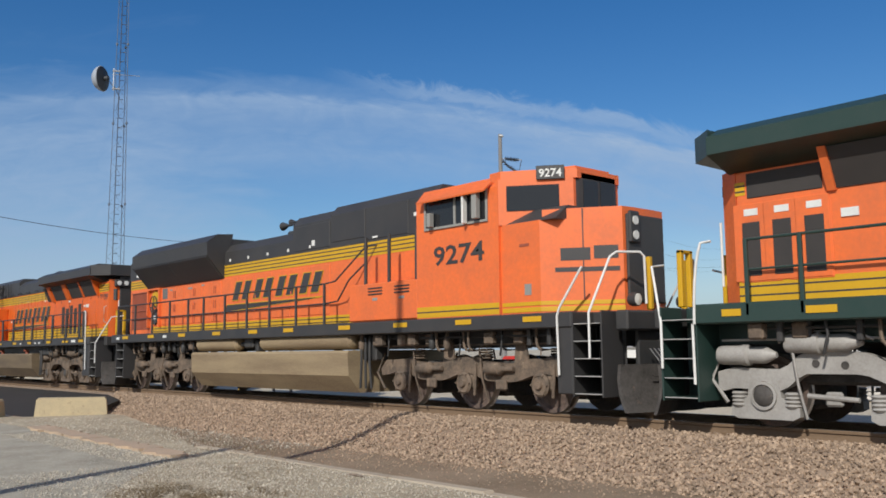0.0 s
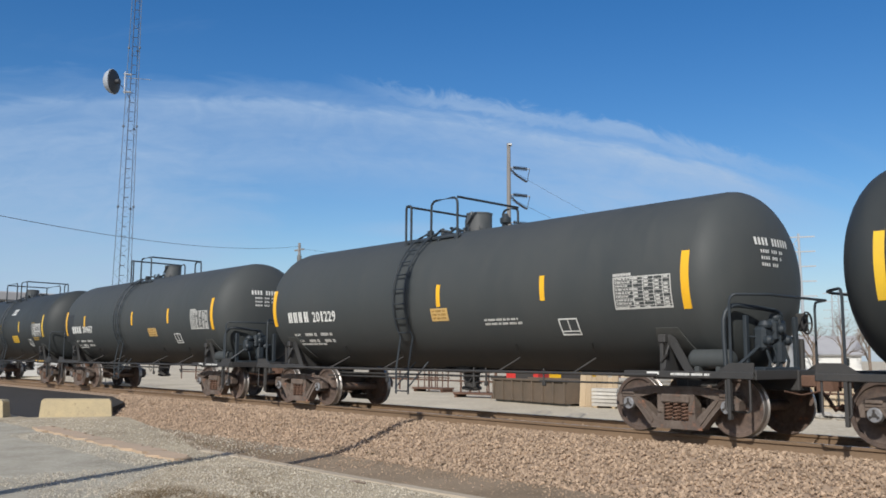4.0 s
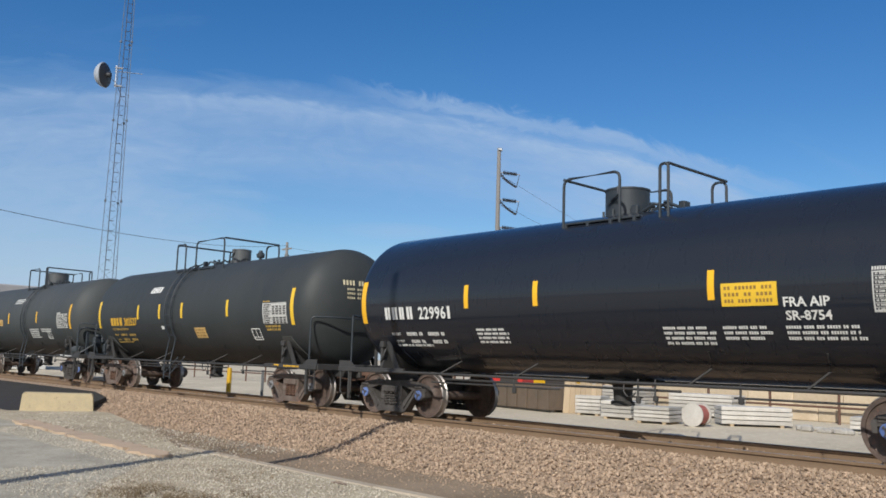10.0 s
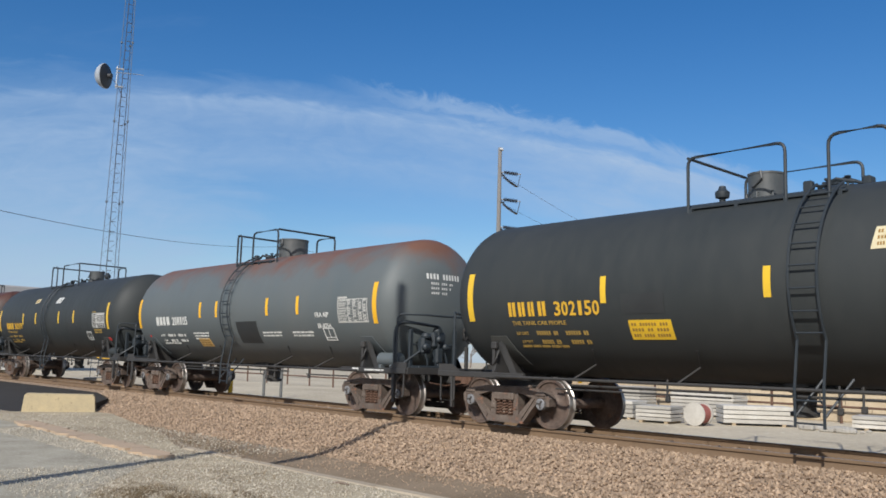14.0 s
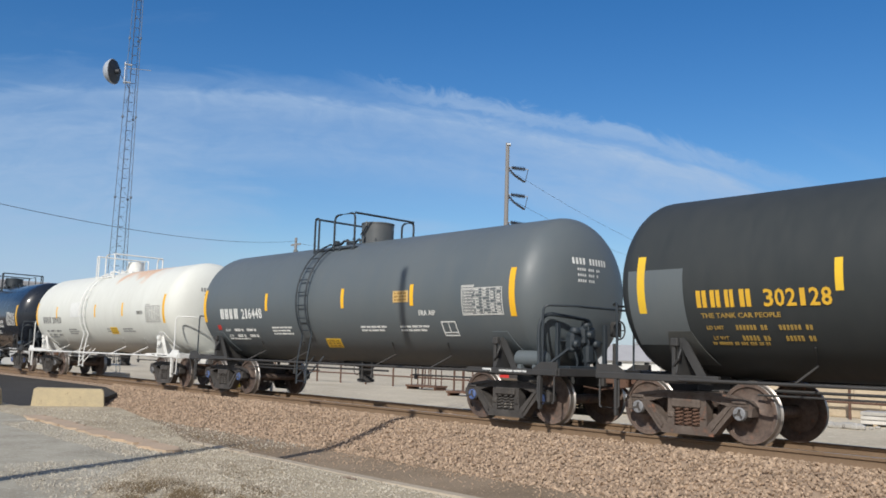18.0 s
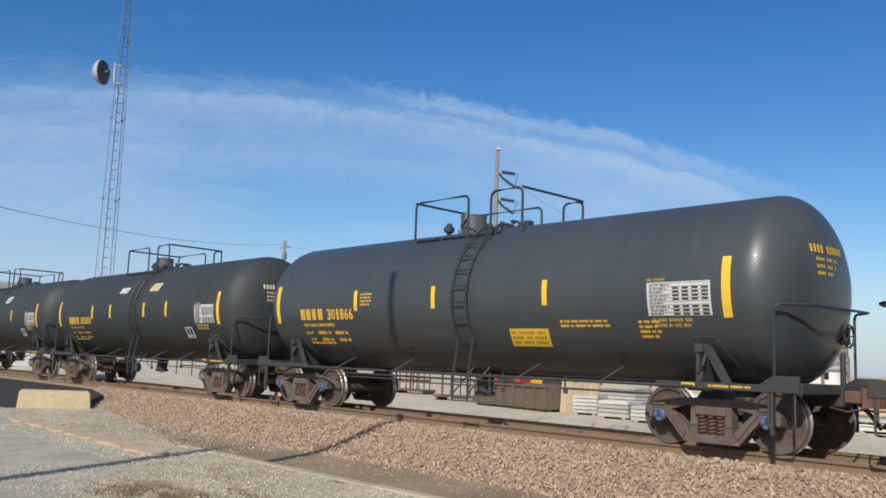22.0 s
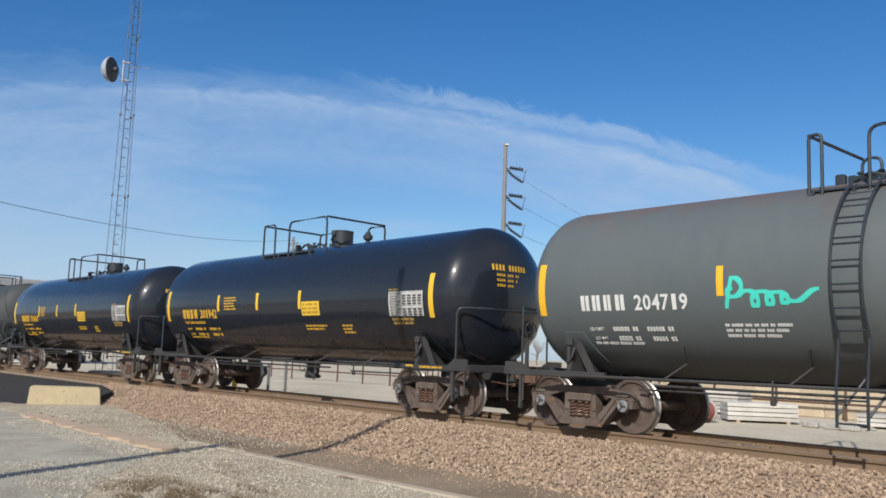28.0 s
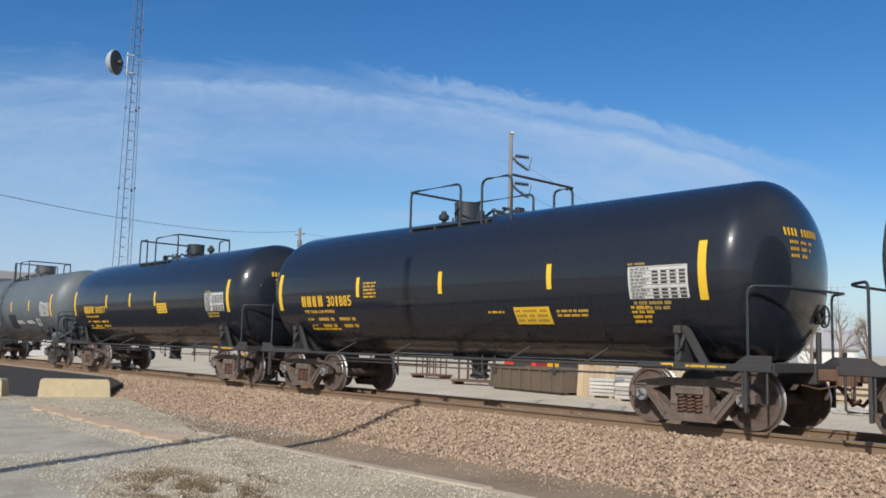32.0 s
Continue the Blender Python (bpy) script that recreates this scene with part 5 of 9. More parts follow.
    if style.get("box", True):
        bx = Mesh()
        for a, b, c, e in ((3.93, 4.35, 1.835, 1.855), (3.93, 4.35, 1.57, 1.59), (3.93, 3.95, 1.57, 1.855), (4.33, 4.35, 1.57, 1.855), (4.13, 4.145, 1.63, 1.855), (3.93, 4.35, 1.63, 1.645)):
            patch(bx, a, b, c, e, 0.008)
        part("lube_table", bx, WHT, car, "white outlined stencil box", pose(style.get("box_x", 0.0), 0, 0))
    for text, tx, tz, size in style.get("words", ()):
        words(text, size, ink, car, on_tank(tx, tz), "stencil_text")
    mark("sill_stencil", shared("sillst_" + ink.name, lambda: _with(sill_marks_tank(), ink)), None, car)
    for s in (-1, 1):
        part("saddle_pad", shared(f"pad_{s}_{plain.name}", lambda: _with(saddle_pad(s), PADG if plain in (BLACK, TBLACK) else plain)), None, car, "paler welded pad over the saddle")
    if style.get("graffiti"):
        part("spray_scrawl", scrawl(), TEAL, car, "teal spray-paint scrawl")
    return car


def look_of(kind, label, **kw):
    base = {
        "u": dict(paint=BLACK, ink=YST, dim=DIMY, dark=False, deck=1, tape=YEL, label="satin black tank car with yellow stencils"),
        "n": dict(paint=GLOSS, ink=YST, dim=YST, dark=False, deck=1, tape=YEL, label="new glossy black tank car with yellow stencils", ladder=False),
        "g": dict(paint=GREY, ink=WHT, dim=WHT, dark=True, deck=4, valve=False, ladder_x=-0.8, num_x=-5.4, strips=(-2.7, 0.6, 3.1), tape=AMBER, label="faded grey tank car with white stencils", cap=BLUE, dome=(0.4, 0.48)),
        "b": dict(paint=GLOSS, ink=WHT, dim=WHT, dark=True, deck=5, valve=False, num_x=-5.34, strips=(-2.46, -1.12, 2.3), tape=AMBER, label="shiny black tank car with white stencils", cap=BLUE, dome=(0.4, 0.48), ladder=False, box=False),
        "t": dict(paint=TBLACK, ink=WHT, dim=DATAW, dark=False, deck=0, ladder_x=-0.89, num_x=-5.42, box_x=-0.6, strips=(0.2, 3.0), tape=AMBER, label="satin black tank car with white stencils"),
    }[kind]
    out = dict(base)
    out.update(kw)
    if label:
        out["label"] = label
    return out


YP = ("y", (0.2, 0.85, 1.88, 2.14))
GL = ((-2.6, -1.6, 1.78, 3), (1.2, 2.2, 1.78, 2), (2.6, 3.6, 1.78, 2))
CARS = [
    ("302070", look_of("u", "", deck=3, ladder_x=-0.42, brake_end=True, strips=(-3.0, 0.10, 2.70), signs=(("y", (1.39, 2.15, 2.0, 2.3)), ("s", (-2.0, -1.4, 3.12, 3.25, .06)), ("s", (-2.06, -1.46, 2.95, 3.08, .05))))),
    ("201229", look_of("t", "", signs=(("a", (0.0, 0.5, 1.9, 2.15)),), more_lines=((1.5, 2.6, 1.9, 2),))),
    ("209617", look_of("t", "satin black tank car with bold white stencils", signs=(("k", (-6.3, -5.3, 1.7, 2.7)), ("a", (1.5, 2.1, 1.8, 2.05))), strips=(-4.2, 0.2, 3.0), valve=False)),
    ("302174", look_of("u", "", strips=(-2.83, -0.06, 2.70), signs=(("y", (1.75, 2.52, 1.73, 2.02)), ("k", (-2.2, -1.8, 2.05, 2.3)), ("s", (1.4, 1.95, 3.08, 3.2, .06)), ("s", (1.35, 1.9, 2.94, 3.05, .05))))),
    ("201221", look_of("t", "", ladder_x=-0.82, box_x=0.62, signs=(("a", (-0.05, 0.58, 1.74, 2.0)), ("k", (1.12, 2.45, 1.34, 1.66)), ("k", (1.69, 2.40, 2.04, 2.26))), more_lines=((-0.1, 0.5, 1.6, 2), (3.27, 4.4, 2.0, 2), (2.7, 3.1, 1.8, 3)))),
    ("303004", look_of("u", "", reservoir=True, ladder_x=0.42, box_x=-0.19, strips=(-2.98, -1.47, 1.33, 2.84), signs=(("s", (-1.2, -0.55, 3.0, 3.18, .06)), ("c", (1.24, 1.92, 2.98, 3.2, .08)), ("r", (5.7, 5.85, 1.57, 1.67))))),
    ("20048", look_of("t", "satin black tank car with white stencils and yellow placard", cap=BLUE, dark=True, signs=(("a", (1.25, 1.89, 2.08, 2.36)), ("y", (-0.42, 0.25, 1.22, 1.48, .1))), strips=(-2.7, 0.57, 2.73), ladder_x=-0.95, deck=4, deck_x=-0.08, dim=WHT, valve=False, box_x=0.5, more_lines=((-3.0, -1.6, 1.78, 3), (1.17, 1.95, 1.83, 1), (2.35, 3.15, 1.85, 2), (3.4, 4.3, 1.85, 2)), dome=(0.42, 0.5))),
    ("229961", look_of("b", "", strips=(-2.92, -1.17, 2.27), signs=(("y", (2.49, 3.34, 2.08, 2.41)),), words=(("FRA AIP", 3.41, 2.06, 0.19), ("SR-8754", 3.43, 1.88, 0.19)), more_lines=((-2.7, -1.9, 1.8, 4), (1.42, 2.3, 1.8, 4), (2.44, 3.2, 1.8, 3), (3.4, 4.5, 1.8, 3)))),
    ("302527", look_of("u", "", deck=3, ladder_x=-0.63, strips=(-2.99, -1.45, 0.04, 2.73), signs=(("s", (-2.33, -1.62, 2.98, 3.16, .06)), ("a", (0.8, 1.42, 1.62, 1.9)), ("k", (-3.2, 0.0, 1.3, 2.05)), ("w", (-1.3, -1.12, 1.87, 1.96))))),
    ("120637", look_of("t", "satin black tank car with white stencils and large manway", cap=BLUE, dark=True, deck=5, dim=WHT, truck_x=5.36, ladder_x=0.86, num_x=-5.12, num_z=2.03, num_h=0.272, strips=(-2.89, -1.3, 2.25), signs=(("a", (-2.66, -2.05, 2.1, 2.36)),), more_lines=((-0.92, 0.3, 3.2, 3), (1.42, 2.5, 1.95, 5), (2.75, 3.9, 1.95, 2)), dome=(0.44, 0.5), valve=False)),
    ("302274", look_of("u", "", strips=(-2.94, 0.0, 2.8), signs=(("y", (-2.16, -1.38, 1.98, 2.27)), ("k", (-2.4, -0.9, 1.45, 1.95)), ("s", (1.55, 2.2, 3.14, 3.26, .06)), ("s", (1.5, 2.15, 3.0, 3.1, .05))))),
    ("302150", look_of("u", "", ladder_x=0.45, strips=(-3.0, -0.16, 2.7), signs=(("y", (-2.51, -1.72, 1.6, 1.9)), ("k", (-2.6, -1.8, 2.0, 2.32)), ("c", (1.3, 1.9, 2.75, 3.05, .05))))),
    ("208105", look_of("g", "grey tank car with rust-stained crown", paint=GREYRR, cap=CAPGREY, dark=False, deck_x=0.3, ladder_x=-0.48, num_x=-4.87, signs=(("k", (-0.05, 1.0, 1.5, 2.05)), ("a", (-2.45, -1.79, 1.4, 1.62)), ("r", (-5.6, -5.5, 1.62, 1.72))), words=(("FRA AIP", 3.7, 2.1, 0.16), ("SR-8754", 3.75, 1.85, 0.16)), strips=(-2.09, -1.14, 1.5, 2.9), more_lines=GL)),
    ("302979", look_of("u", "", deck=3, ladder_x=-0.25, brake_end=True, signs=(("c", (-1.95, -1.5, 3.02, 3.18, .08)), ("s", (0.55, 1.1, 2.95, 3.16, .1)), ("k", (2.2, 3.4, 1.5, 2.1)), ("r", (5.7, 5.9, 1.55, 1.65))))),
    ("201530", look_of("t", "black tank car faded to red-brown", paint=BROWN, signs=(("y", (0.4, 0.9, 1.65, 1.85)), ("g", (3.4, 3.8, 1.7, 2.0))), more_lines=((1.6, 3.6, 1.95, 2),))),
    ("302128", look_of("u", "satin black tank car with grey repaint patches", signs=(("g", (-6.3, -5.3, 1.45, 2.6)), ("g", (3.95, 5.95, 1.45, 2.85)), ("y", (1.5, 2.35, 1.95, 2.25)), ("a", (-2.3, -1.9, 1.95, 2.3))))),
    ("216448", look_of("g", "", deck=0, num_x=-5.15, strips=(-2.76, 0.59, 3.05), ladder_x=-0.94, signs=(("a", (2.5, 3.0, 2.26, 2.5)), ("y", (-0.5, 0.1, 1.3, 1.5, .1)), ("r", (-5.45, -5.28, 1.72, 1.84))), words=(("FRA AIP", 3.3, 1.98, 0.15),), more_lines=GL, num_h=0.27)),
    ("209420", look_of("t", "white tank car with rust stains on the crown", paint=WHITE, ink=DIMST, dim=DIMST, trim=WRAIL, deck=0, brake_end=False, valve=False, dark=True, ladder_x=-0.76, num_x=-5.27, strips=(-3.75, 0.23, 2.7), signs=(("w", (-2.2, -1.1, 2.2, 2.75)), ("y", (1.5, 2.1, 1.6, 1.82))), words=(("SR8754", 3.95, 2.22, 0.16),), more_lines=GL, box=False)),
    ("229971", look_of("b", "", strips=(-2.87, -1.08, 2.30), signs=(("y", (2.55, 3.37, 2.02, 2.36)),), words=(("FRA AIP", 3.43, 2.05, 0.19), ("SR-8754", 3.43, 1.87, 0.19)), more_lines=((-2.6, -1.8, 1.78, 4), (0.5, 1.4, 1.78, 4), (1.55, 2.25, 1.8, 3), (2.4, 3.4, 1.8, 3)))),
    ("229939", look_of("b", "shiny black tank car with white stencils and yellow placards", strips=(-2.5, 0.87, 3.5), deck=4, signs=(("y", (2.45, 3.27, 2.09, 2.4)), ("y", (-0.31, 0.18, 1.26, 1.54, .08))), words=(("FRA AIP", 3.35, 2.08, 0.19), ("SR-8754", 3.37, 1.90, 0.19)), more_lines=((-2.6, -1.8, 1.78, 4), (1.3, 2.2, 1.78, 4), (2.45, 3.2, 1.8, 3), (3.4, 4.5, 1.8, 3)))),
    ("301866", look_of("u", "slate tank car with yellow stencils", paint=SLATE, dim=YST, cap=BLUE, box=False, ladder_x=0.45, signs=(("y", (1.53, 2.45, 1.48, 1.78, .05)),), strips=(-2.98, -0.44, 2.46), more_lines=((2.81, 3.9, 1.92, 2), (-2.75, -2.35, 2.55, 4), (4.4, 4.8, 1.9, 4)))),
    ("302811", look_of("u", "", signs=(("s", (-0.95, -0.35, 2.98, 3.16, .06)), ("c", (1.35, 1.95, 2.98, 3.22, .08))))),
    ("302240", look_of("u", "", strips=(-3.0, 0.0, 2.8), signs=(("y", (-2.13, -1.35, 1.94, 2.22)), ("s", (1.6, 2.2, 3.1, 3.22, .06)), ("s", (1.55, 2.15, 2.95, 3.06, .05))))),
    ("216301", look_of("g", "", cap=CAPGREY, signs=(("a", (2.64, 3.24, 2.10, 2.38)), ("y", (0.33, 0.72, 1.40, 1.72, .05))), words=(("FRA AIP", 3.48, 1.95, 0.16),), strips=(-2.57, 0.77, 3.28), ladder_x=-0.77, more_lines=GL)),
    ("216405", look_of("g", "", signs=(("a", (1.6, 2.2, 1.92, 2.18)), ("r", (5.7, 5.85, 1.8, 1.9))), words=(("FRA AIP", 2.6, 1.85, 0.16),), more_lines=GL)),
    ("229936", look_of("b", "", signs=(("y", (2.49, 3.34, 2.08, 2.42)),), words=(("FRA AIP", 3.41, 2.06, 0.19), ("SR-8754", 3.43, 1.88, 0.19)), more_lines=((-2.6, -1.8, 1.78, 4), (1.3, 2.2, 1.78, 4), (2.4, 3.2, 1.8, 3), (3.4, 4.5, 1.8, 3)))),
    ("204719", look_of("g", "weathered grey tank car with teal graffiti", cap=CAPGREY, dark=False, paint=GREYR, signs=(("a", (1.2, 1.8, 1.6, 1.85)), ("y", (0.0, 0.4, 1.55, 1.85, .05))), words=(("FRA AIP", 4.15, 1.9, 0.16),), strips=(-2.66, 0.8, 3.1), ladder_x=-0.74, num_x=-5.2, more_lines=GL, graffiti=True)),
    ("301942", look_of("n", "", deck=3, signs=(("y", (1.25, 2.0, 2.02, 2.35)),), strips=(-2.98, -0.9, 1.1), more_lines=((1.3, 2.2, 1.8, 2), (2.8, 3.2, 1.8, 3), (-2.6, -1.95, 2.55, 5)), box=False)),
    ("301863", look_of("n", "", deck=3, signs=(("y", (1.35, 2.1, 1.98, 2.32)),), strips=(-2.98, -0.9, 1.1), more_lines=((1.3, 2.2, 1.8, 2), (2.8, 3.2, 1.8, 3), (-2.7, -2.15, 2.55, 5)), box=False)),
    ("201213", look_of("t", "", deck=2, ladder_x=0.8, valve=False, box=False, strips=(-2.95, -0.7, 2.4), signs=(("a", (2.62, 3.35, 1.68, 1.95, .05)), ("a", (3.05, 3.25, 1.95, 2.1, .04)), ("k", (-1.1, -0.35, 1.62, 2.0)), ("k", (3.3, 3.85, 2.02, 2.22))), more_lines=((1.6, 4.2, 1.62, 1), (3.6, 4.4, 1.62, 2), (4.66, 5.2, 1.88, 3), (5.62, 5.98, 1.68, 5)))),
    ("26864", look_of("g", "grey tank car with faint rusty crown", paint=GREYR, cap=CAPGREY, dark=False, deck=2, tall=(4.68,), signs=(("y", (-0.78, 0.0, 1.74, 2.0)), ("k", (2.4, 3.1, 1.45, 1.75)), ("k", (1.5, 2.4, 1.25, 1.55))), words=(("FRA AIP", 3.85, 2.05, 0.16), ("SR-8754", 4.3, 1.68, 0.16)), strips=(-2.95, -0.18, 3.32), ladder_x=0.8, num_x=-5.75, more_lines=((-2.6, -1.9, 1.7, 4), (0.5, 1.4, 1.8, 4), (1.8, 2.8, 1.8, 2)))),
    ("301885", look_of("n", "", cap=CAPGREY, signs=(("y", (1.98, 2.84, 1.58, 1.88)),), strips=(-2.82, -0.03, 2.87), more_lines=((1.3, 1.75, 1.82, 1), (3.0, 3.8, 1.82, 2), (-2.55, -2.05, 2.5, 5), (4.6, 5.0, 1.86, 4)), box=False)),
    ("301877", look_of("n", "", deck=3, signs=(("y", (1.3, 2.0, 1.95, 2.25)),), strips=(-2.98, -0.9, 1.1), box=False)),
    ("216322", look_of("g", "", cap=CAPGREY, signs=(("k", (0.15, 1.2, 1.45, 2.05)),), more_lines=GL)),
    ("302901", look_of("u", "", signs=(YP,))),
]
# middles of the cars along the train, from the front
CAR_X = [-60.7, -75.6, -91.1, -106.1, -121.0, -136.0, -150.9, -165.7, -180.6, -195.5, -210.4, -225.3, -240.3, -255.0, -269.9, -284.55, -299.4, -314.2, -329.1, -344.0, -358.9, -374.0, -388.7, -403.6, -418.4, -433.2, -448.0, -463.0, -478.1, -493.3, -508.12, -523.07, -537.9, -552.8, -567.7]
TRAIN = []
for i, ((number, style), x) in enumerate(zip(CARS, CAR_X)):
    TRAIN.append((tank_car(i, x, number, style), x))

# ---- locomotives ----


def loco_wheelset(r=0.52):
    m = Mesh()
    for s in (-1, 1):
        y = s * YC
        m.use(WHEEL).lathe([(0.06, y + s * 0.09), (0.2, y + s * 0.07), (0.40, y + s * 0.03), (0.44, y + s * 0.065), (r - 0.01, y + s * 0.068)], 40, (0, 0, 0), "Y", False)
        m.use(TREAD).lathe([(r - 0.01, y + s * 0.068), (r, y - s * 0.03), (r + 0.026, y - s * 0.05), (r + 0.022, y - s * 0.066)], 40, (0, 0, 0), "Y", False)
        m.use(WHEEL).lathe([(r + 0.022, y - s * 0.066), (r - 0.08, y - s * 0.07), (0.09, y - s * 0.05)], 40, (0, 0, 0), "Y", False)
        m.use(TRUCK).lathe([(0.09, y + s * 0.09), (0.15, y + s * 0.13), (0.15, y + s * 0.36), (0.11, y + s * 0.39), (0.001, y + s * 0.395)], 20, (0, 0, 0), "Y")
        for k in range(4):
            a = k * math.pi / 2 + 0.4
            m.lathe([(0.02, y + s * 0.385), (0.02, y + s * 0.41)], 8, (0.075 * math.sin(a), 0, 0.075 * math.cos(a)), "Y")
    m.use(WHEEL).tube([(0, -YC, 0), (0, YC, 0)], 0.1, 14)
    return m


def wavy(knots, step=0.12):
    """A smooth outline through (x, z) knots, from left to right."""
    out = []
    for (xa, za), (xb, zb) in zip(knots, knots[1:]):
        n = max(1, int((xb - xa) / step))
        for k in range(n):
            u = k / n
            e = u * u * (3 - 2 * u)
            out.append((xa + (xb - xa) * u, za + (zb - za) * e))
    return out + [knots[-1]]


def loco_truck_side(s, xs, high, material):
    """Side of a three-axle truck: a long cast beam, bearing housings, springs, brake cylinders and rods."""
    m, y = Mesh().use(material), s * 1.02
    x0, x1 = xs[0] - 0.72, xs[-1] + 0.72
    mids = [(a + b) / 2 for a, b in zip(xs, xs[1:])]
    if high:
        # deep smooth beam that arches over the axles
        top = wavy([(x0, 0.78), (x0 + 0.2, 0.97), (xs[0] + 0.2, 0.99), (mids[0] - 0.2, 0.90), (mids[0] + 0.25, 0.92), (xs[1], 1.03), (mids[1] - 0.25, 0.92), (mids[1] + 0.2, 0.90), (xs[2] - 0.2, 0.99), (x1 - 0.2, 0.97), (x1, 0.78)])
        low = wavy([(x0 + 0.04, 0.64), (xs[0], 0.72), (mids[0] - 0.25, 0.56), (mids[0] + 0.25, 0.56), (xs[1], 0.72), (mids[1] - 0.25, 0.56), (mids[1] + 0.25, 0.56), (xs[2], 0.72), (x1 - 0.04, 0.64)])
        n = min(len(top), len(low))
        for k in range(n - 1):
            ta, tb, la, lb = top[k * (len(top) - 1) // (n - 1)], top[(k + 1) * (len(top) - 1) // (n - 1)], low[k * (len(low) - 1) // (n - 1)], low[(k + 1) * (len(low) - 1) // (n - 1)]
            m.prism([ta, tb, lb, la], y - 0.09, y + 0.09, "Y")
        for x in xs:
            m.box((x - 0.24, y - 0.11, 0.40), (x + 0.24, y + 0.11, 0.70), 0.06)
            m.lathe([(0.20, s * 1.10), (0.215, s * 1.16), (0.17, s * 1.20), (0.15, s * 1.185), (0.09, s * 1.19), (0.07, s * 1.24), (0.001, s * 1.245)], 20, (x, 0, 0.52), "Y")
            for k in range(6):
                a = k * math.pi / 3
                m.lathe([(0.018, s * 1.18), (0.018, s * 1.215)], 7, (x + 0.185 * math.cos(a), 0, 0.52 + 0.185 * math.sin(a)), "Y")
            m.tube([(x + 0.28, y + s * 0.12, 0.30), (x + 0.33, y + s * 0.14, 0.62), (x + 0.30, y + s * 0.1, 0.90)], 0.03, 7)
        for c in mids:
            m.lathe([(0.10, c - 0.36), (0.125, c - 0.30), (0.125, c + 0.02), (0.06, c + 0.08), (0.045, c + 0.36)], 14, (0, s * 1.17, 0.80), "X")
            m.box((c - 0.14, y + s * 0.06, 0.40), (c + 0.14, y + s * 0.15, 0.60), 0.03)
            for k in range(5):
                m.lathe([(0.10, 0.98 + k * 0.055), (0.125, 1.0 + k * 0.055), (0.10, 1.02 + k * 0.055)], 12, (c - 0.5, y, 0))
            m.prism([(c + 0.30, 0.90), (c + 0.36, 1.36), (c + 0.58, 1.36), (c + 0.66, 0.90)], y - 0.02, y + s * 0.06, "Y")
    else:
        # high wavy beam on pedestals with a coil pair beside each bearing
        top = wavy([(x0, 0.80), (x0 + 0.25, 0.86), (xs[0] + 0.25, 0.84), (mids[0] - 0.35, 1.08), (mids[0] + 0.35, 1.08), (xs[1], 0.86), (mids[1] - 0.35, 1.08), (mids[1] + 0.35, 1.08), (xs[2] - 0.25, 0.84), (x1 - 0.25, 0.86), (x1, 0.80)])
        for (xa, za), (xb, zb) in zip(top, top[1:]):
            m.prism([(xa, za), (xb, zb), (xb, zb - 0.30), (xa, za - 0.30)], y - 0.09, y + 0.09, "Y")
        for x in xs:
            m.prism([(x - 0.22, 0.66), (x + 0.22, 0.66), (x + 0.26, 0.44), (x + 0.52, 0.30), (x + 0.52, 0.18), (x + 0.42, 0.13), (x - 0.42, 0.13), (x - 0.52, 0.18), (x - 0.52, 0.30), (x - 0.26, 0.44)], y - 0.10, y + 0.106, "Y")
            m.lathe([(0.20, s * 1.125), (0.20, s * 1.16), (0.165, s * 1.165), (0.155, s * 1.14)], 22, (x, 0, 0.46), "Y", False)
            m.use(TRUCKD).lathe([(0.155, s * 1.12), (0.15, s * 1.15), (0.11, s * 1.18), (0.001, s * 1.185)], 18, (x, 0, 0.46), "Y")
            for q in (-1, 1):
                m.use(material)
                for k in range(4):
                    z = 0.325 + k * 0.055
                    m.lathe([(0.10, z - 0.026), (0.125, z), (0.10, z + 0.026)], 14, (x + q * 0.41, y + s * 0.03, 0))
        for c in (xs[0] - 0.12, xs[-1] + 0.55):
            m.lathe([(0.001, c - 0.55), (0.13, c - 0.53), (0.14, c - 0.48), (0.14, c - 0.16), (0.155, c - 0.15), (0.155, c - 0.06), (0.12, c - 0.03), (0.12, c + 0.2), (0.04, c + 0.36)], 16, (0, s * 1.14, 1.04), "X")
        for c in mids:
            m.use(TRUCKD)
            for dx, dz in ((-0.22, 0.0), (0.18, -0.02)):
                m.lathe([(0.055, s * 1.09), (0.055, s * 1.118), (0.001, s * 1.118)], 14, (c + dx, 0, 0.92 + dz), "Y")
            m.use(material).lathe([(0.001, c - 0.62), (0.12, c - 0.60), (0.135, c - 0.55), (0.135, c - 0.20), (0.15, c - 0.19), (0.15, c - 0.12), (0.12, c - 0.10), (0.12, c + 0.25), (0.04, c + 0.45)], 16, (0, s * 1.15, 1.20), "X")
            m.tube([(c - 0.7, y + s * 0.16, 1.20), (c - 0.66, y + s * 0.18, 1.37), (c + 0.35, y + s * 0.18, 1.36), (c + 0.6, y + s * 0.16, 1.24)], 0.018, 6)
            m.tube([(c - 0.35, y + s * 0.1, 0.48), (c + 0.35, y + s * 0.1, 0.44)], 0.035, 8)
            m.box((c - 0.12, y - 0.02, 0.34), (c + 0.12, y + s * 0.10, 0.54), 0.03)
    for x in xs:
        m.tube([(x + 0.48, y + s * 0.16, 1.16), (x + 0.56, y + s * 0.18, 0.62), (x + 0.60, y + s * 0.05, 0.16)], 0.02, 6)
    m.tube([(x0 + 0.1, y + s * 0.10, 1.26), (x1 - 0.2, y + s * 0.10, 1.26)], 0.02, 6)
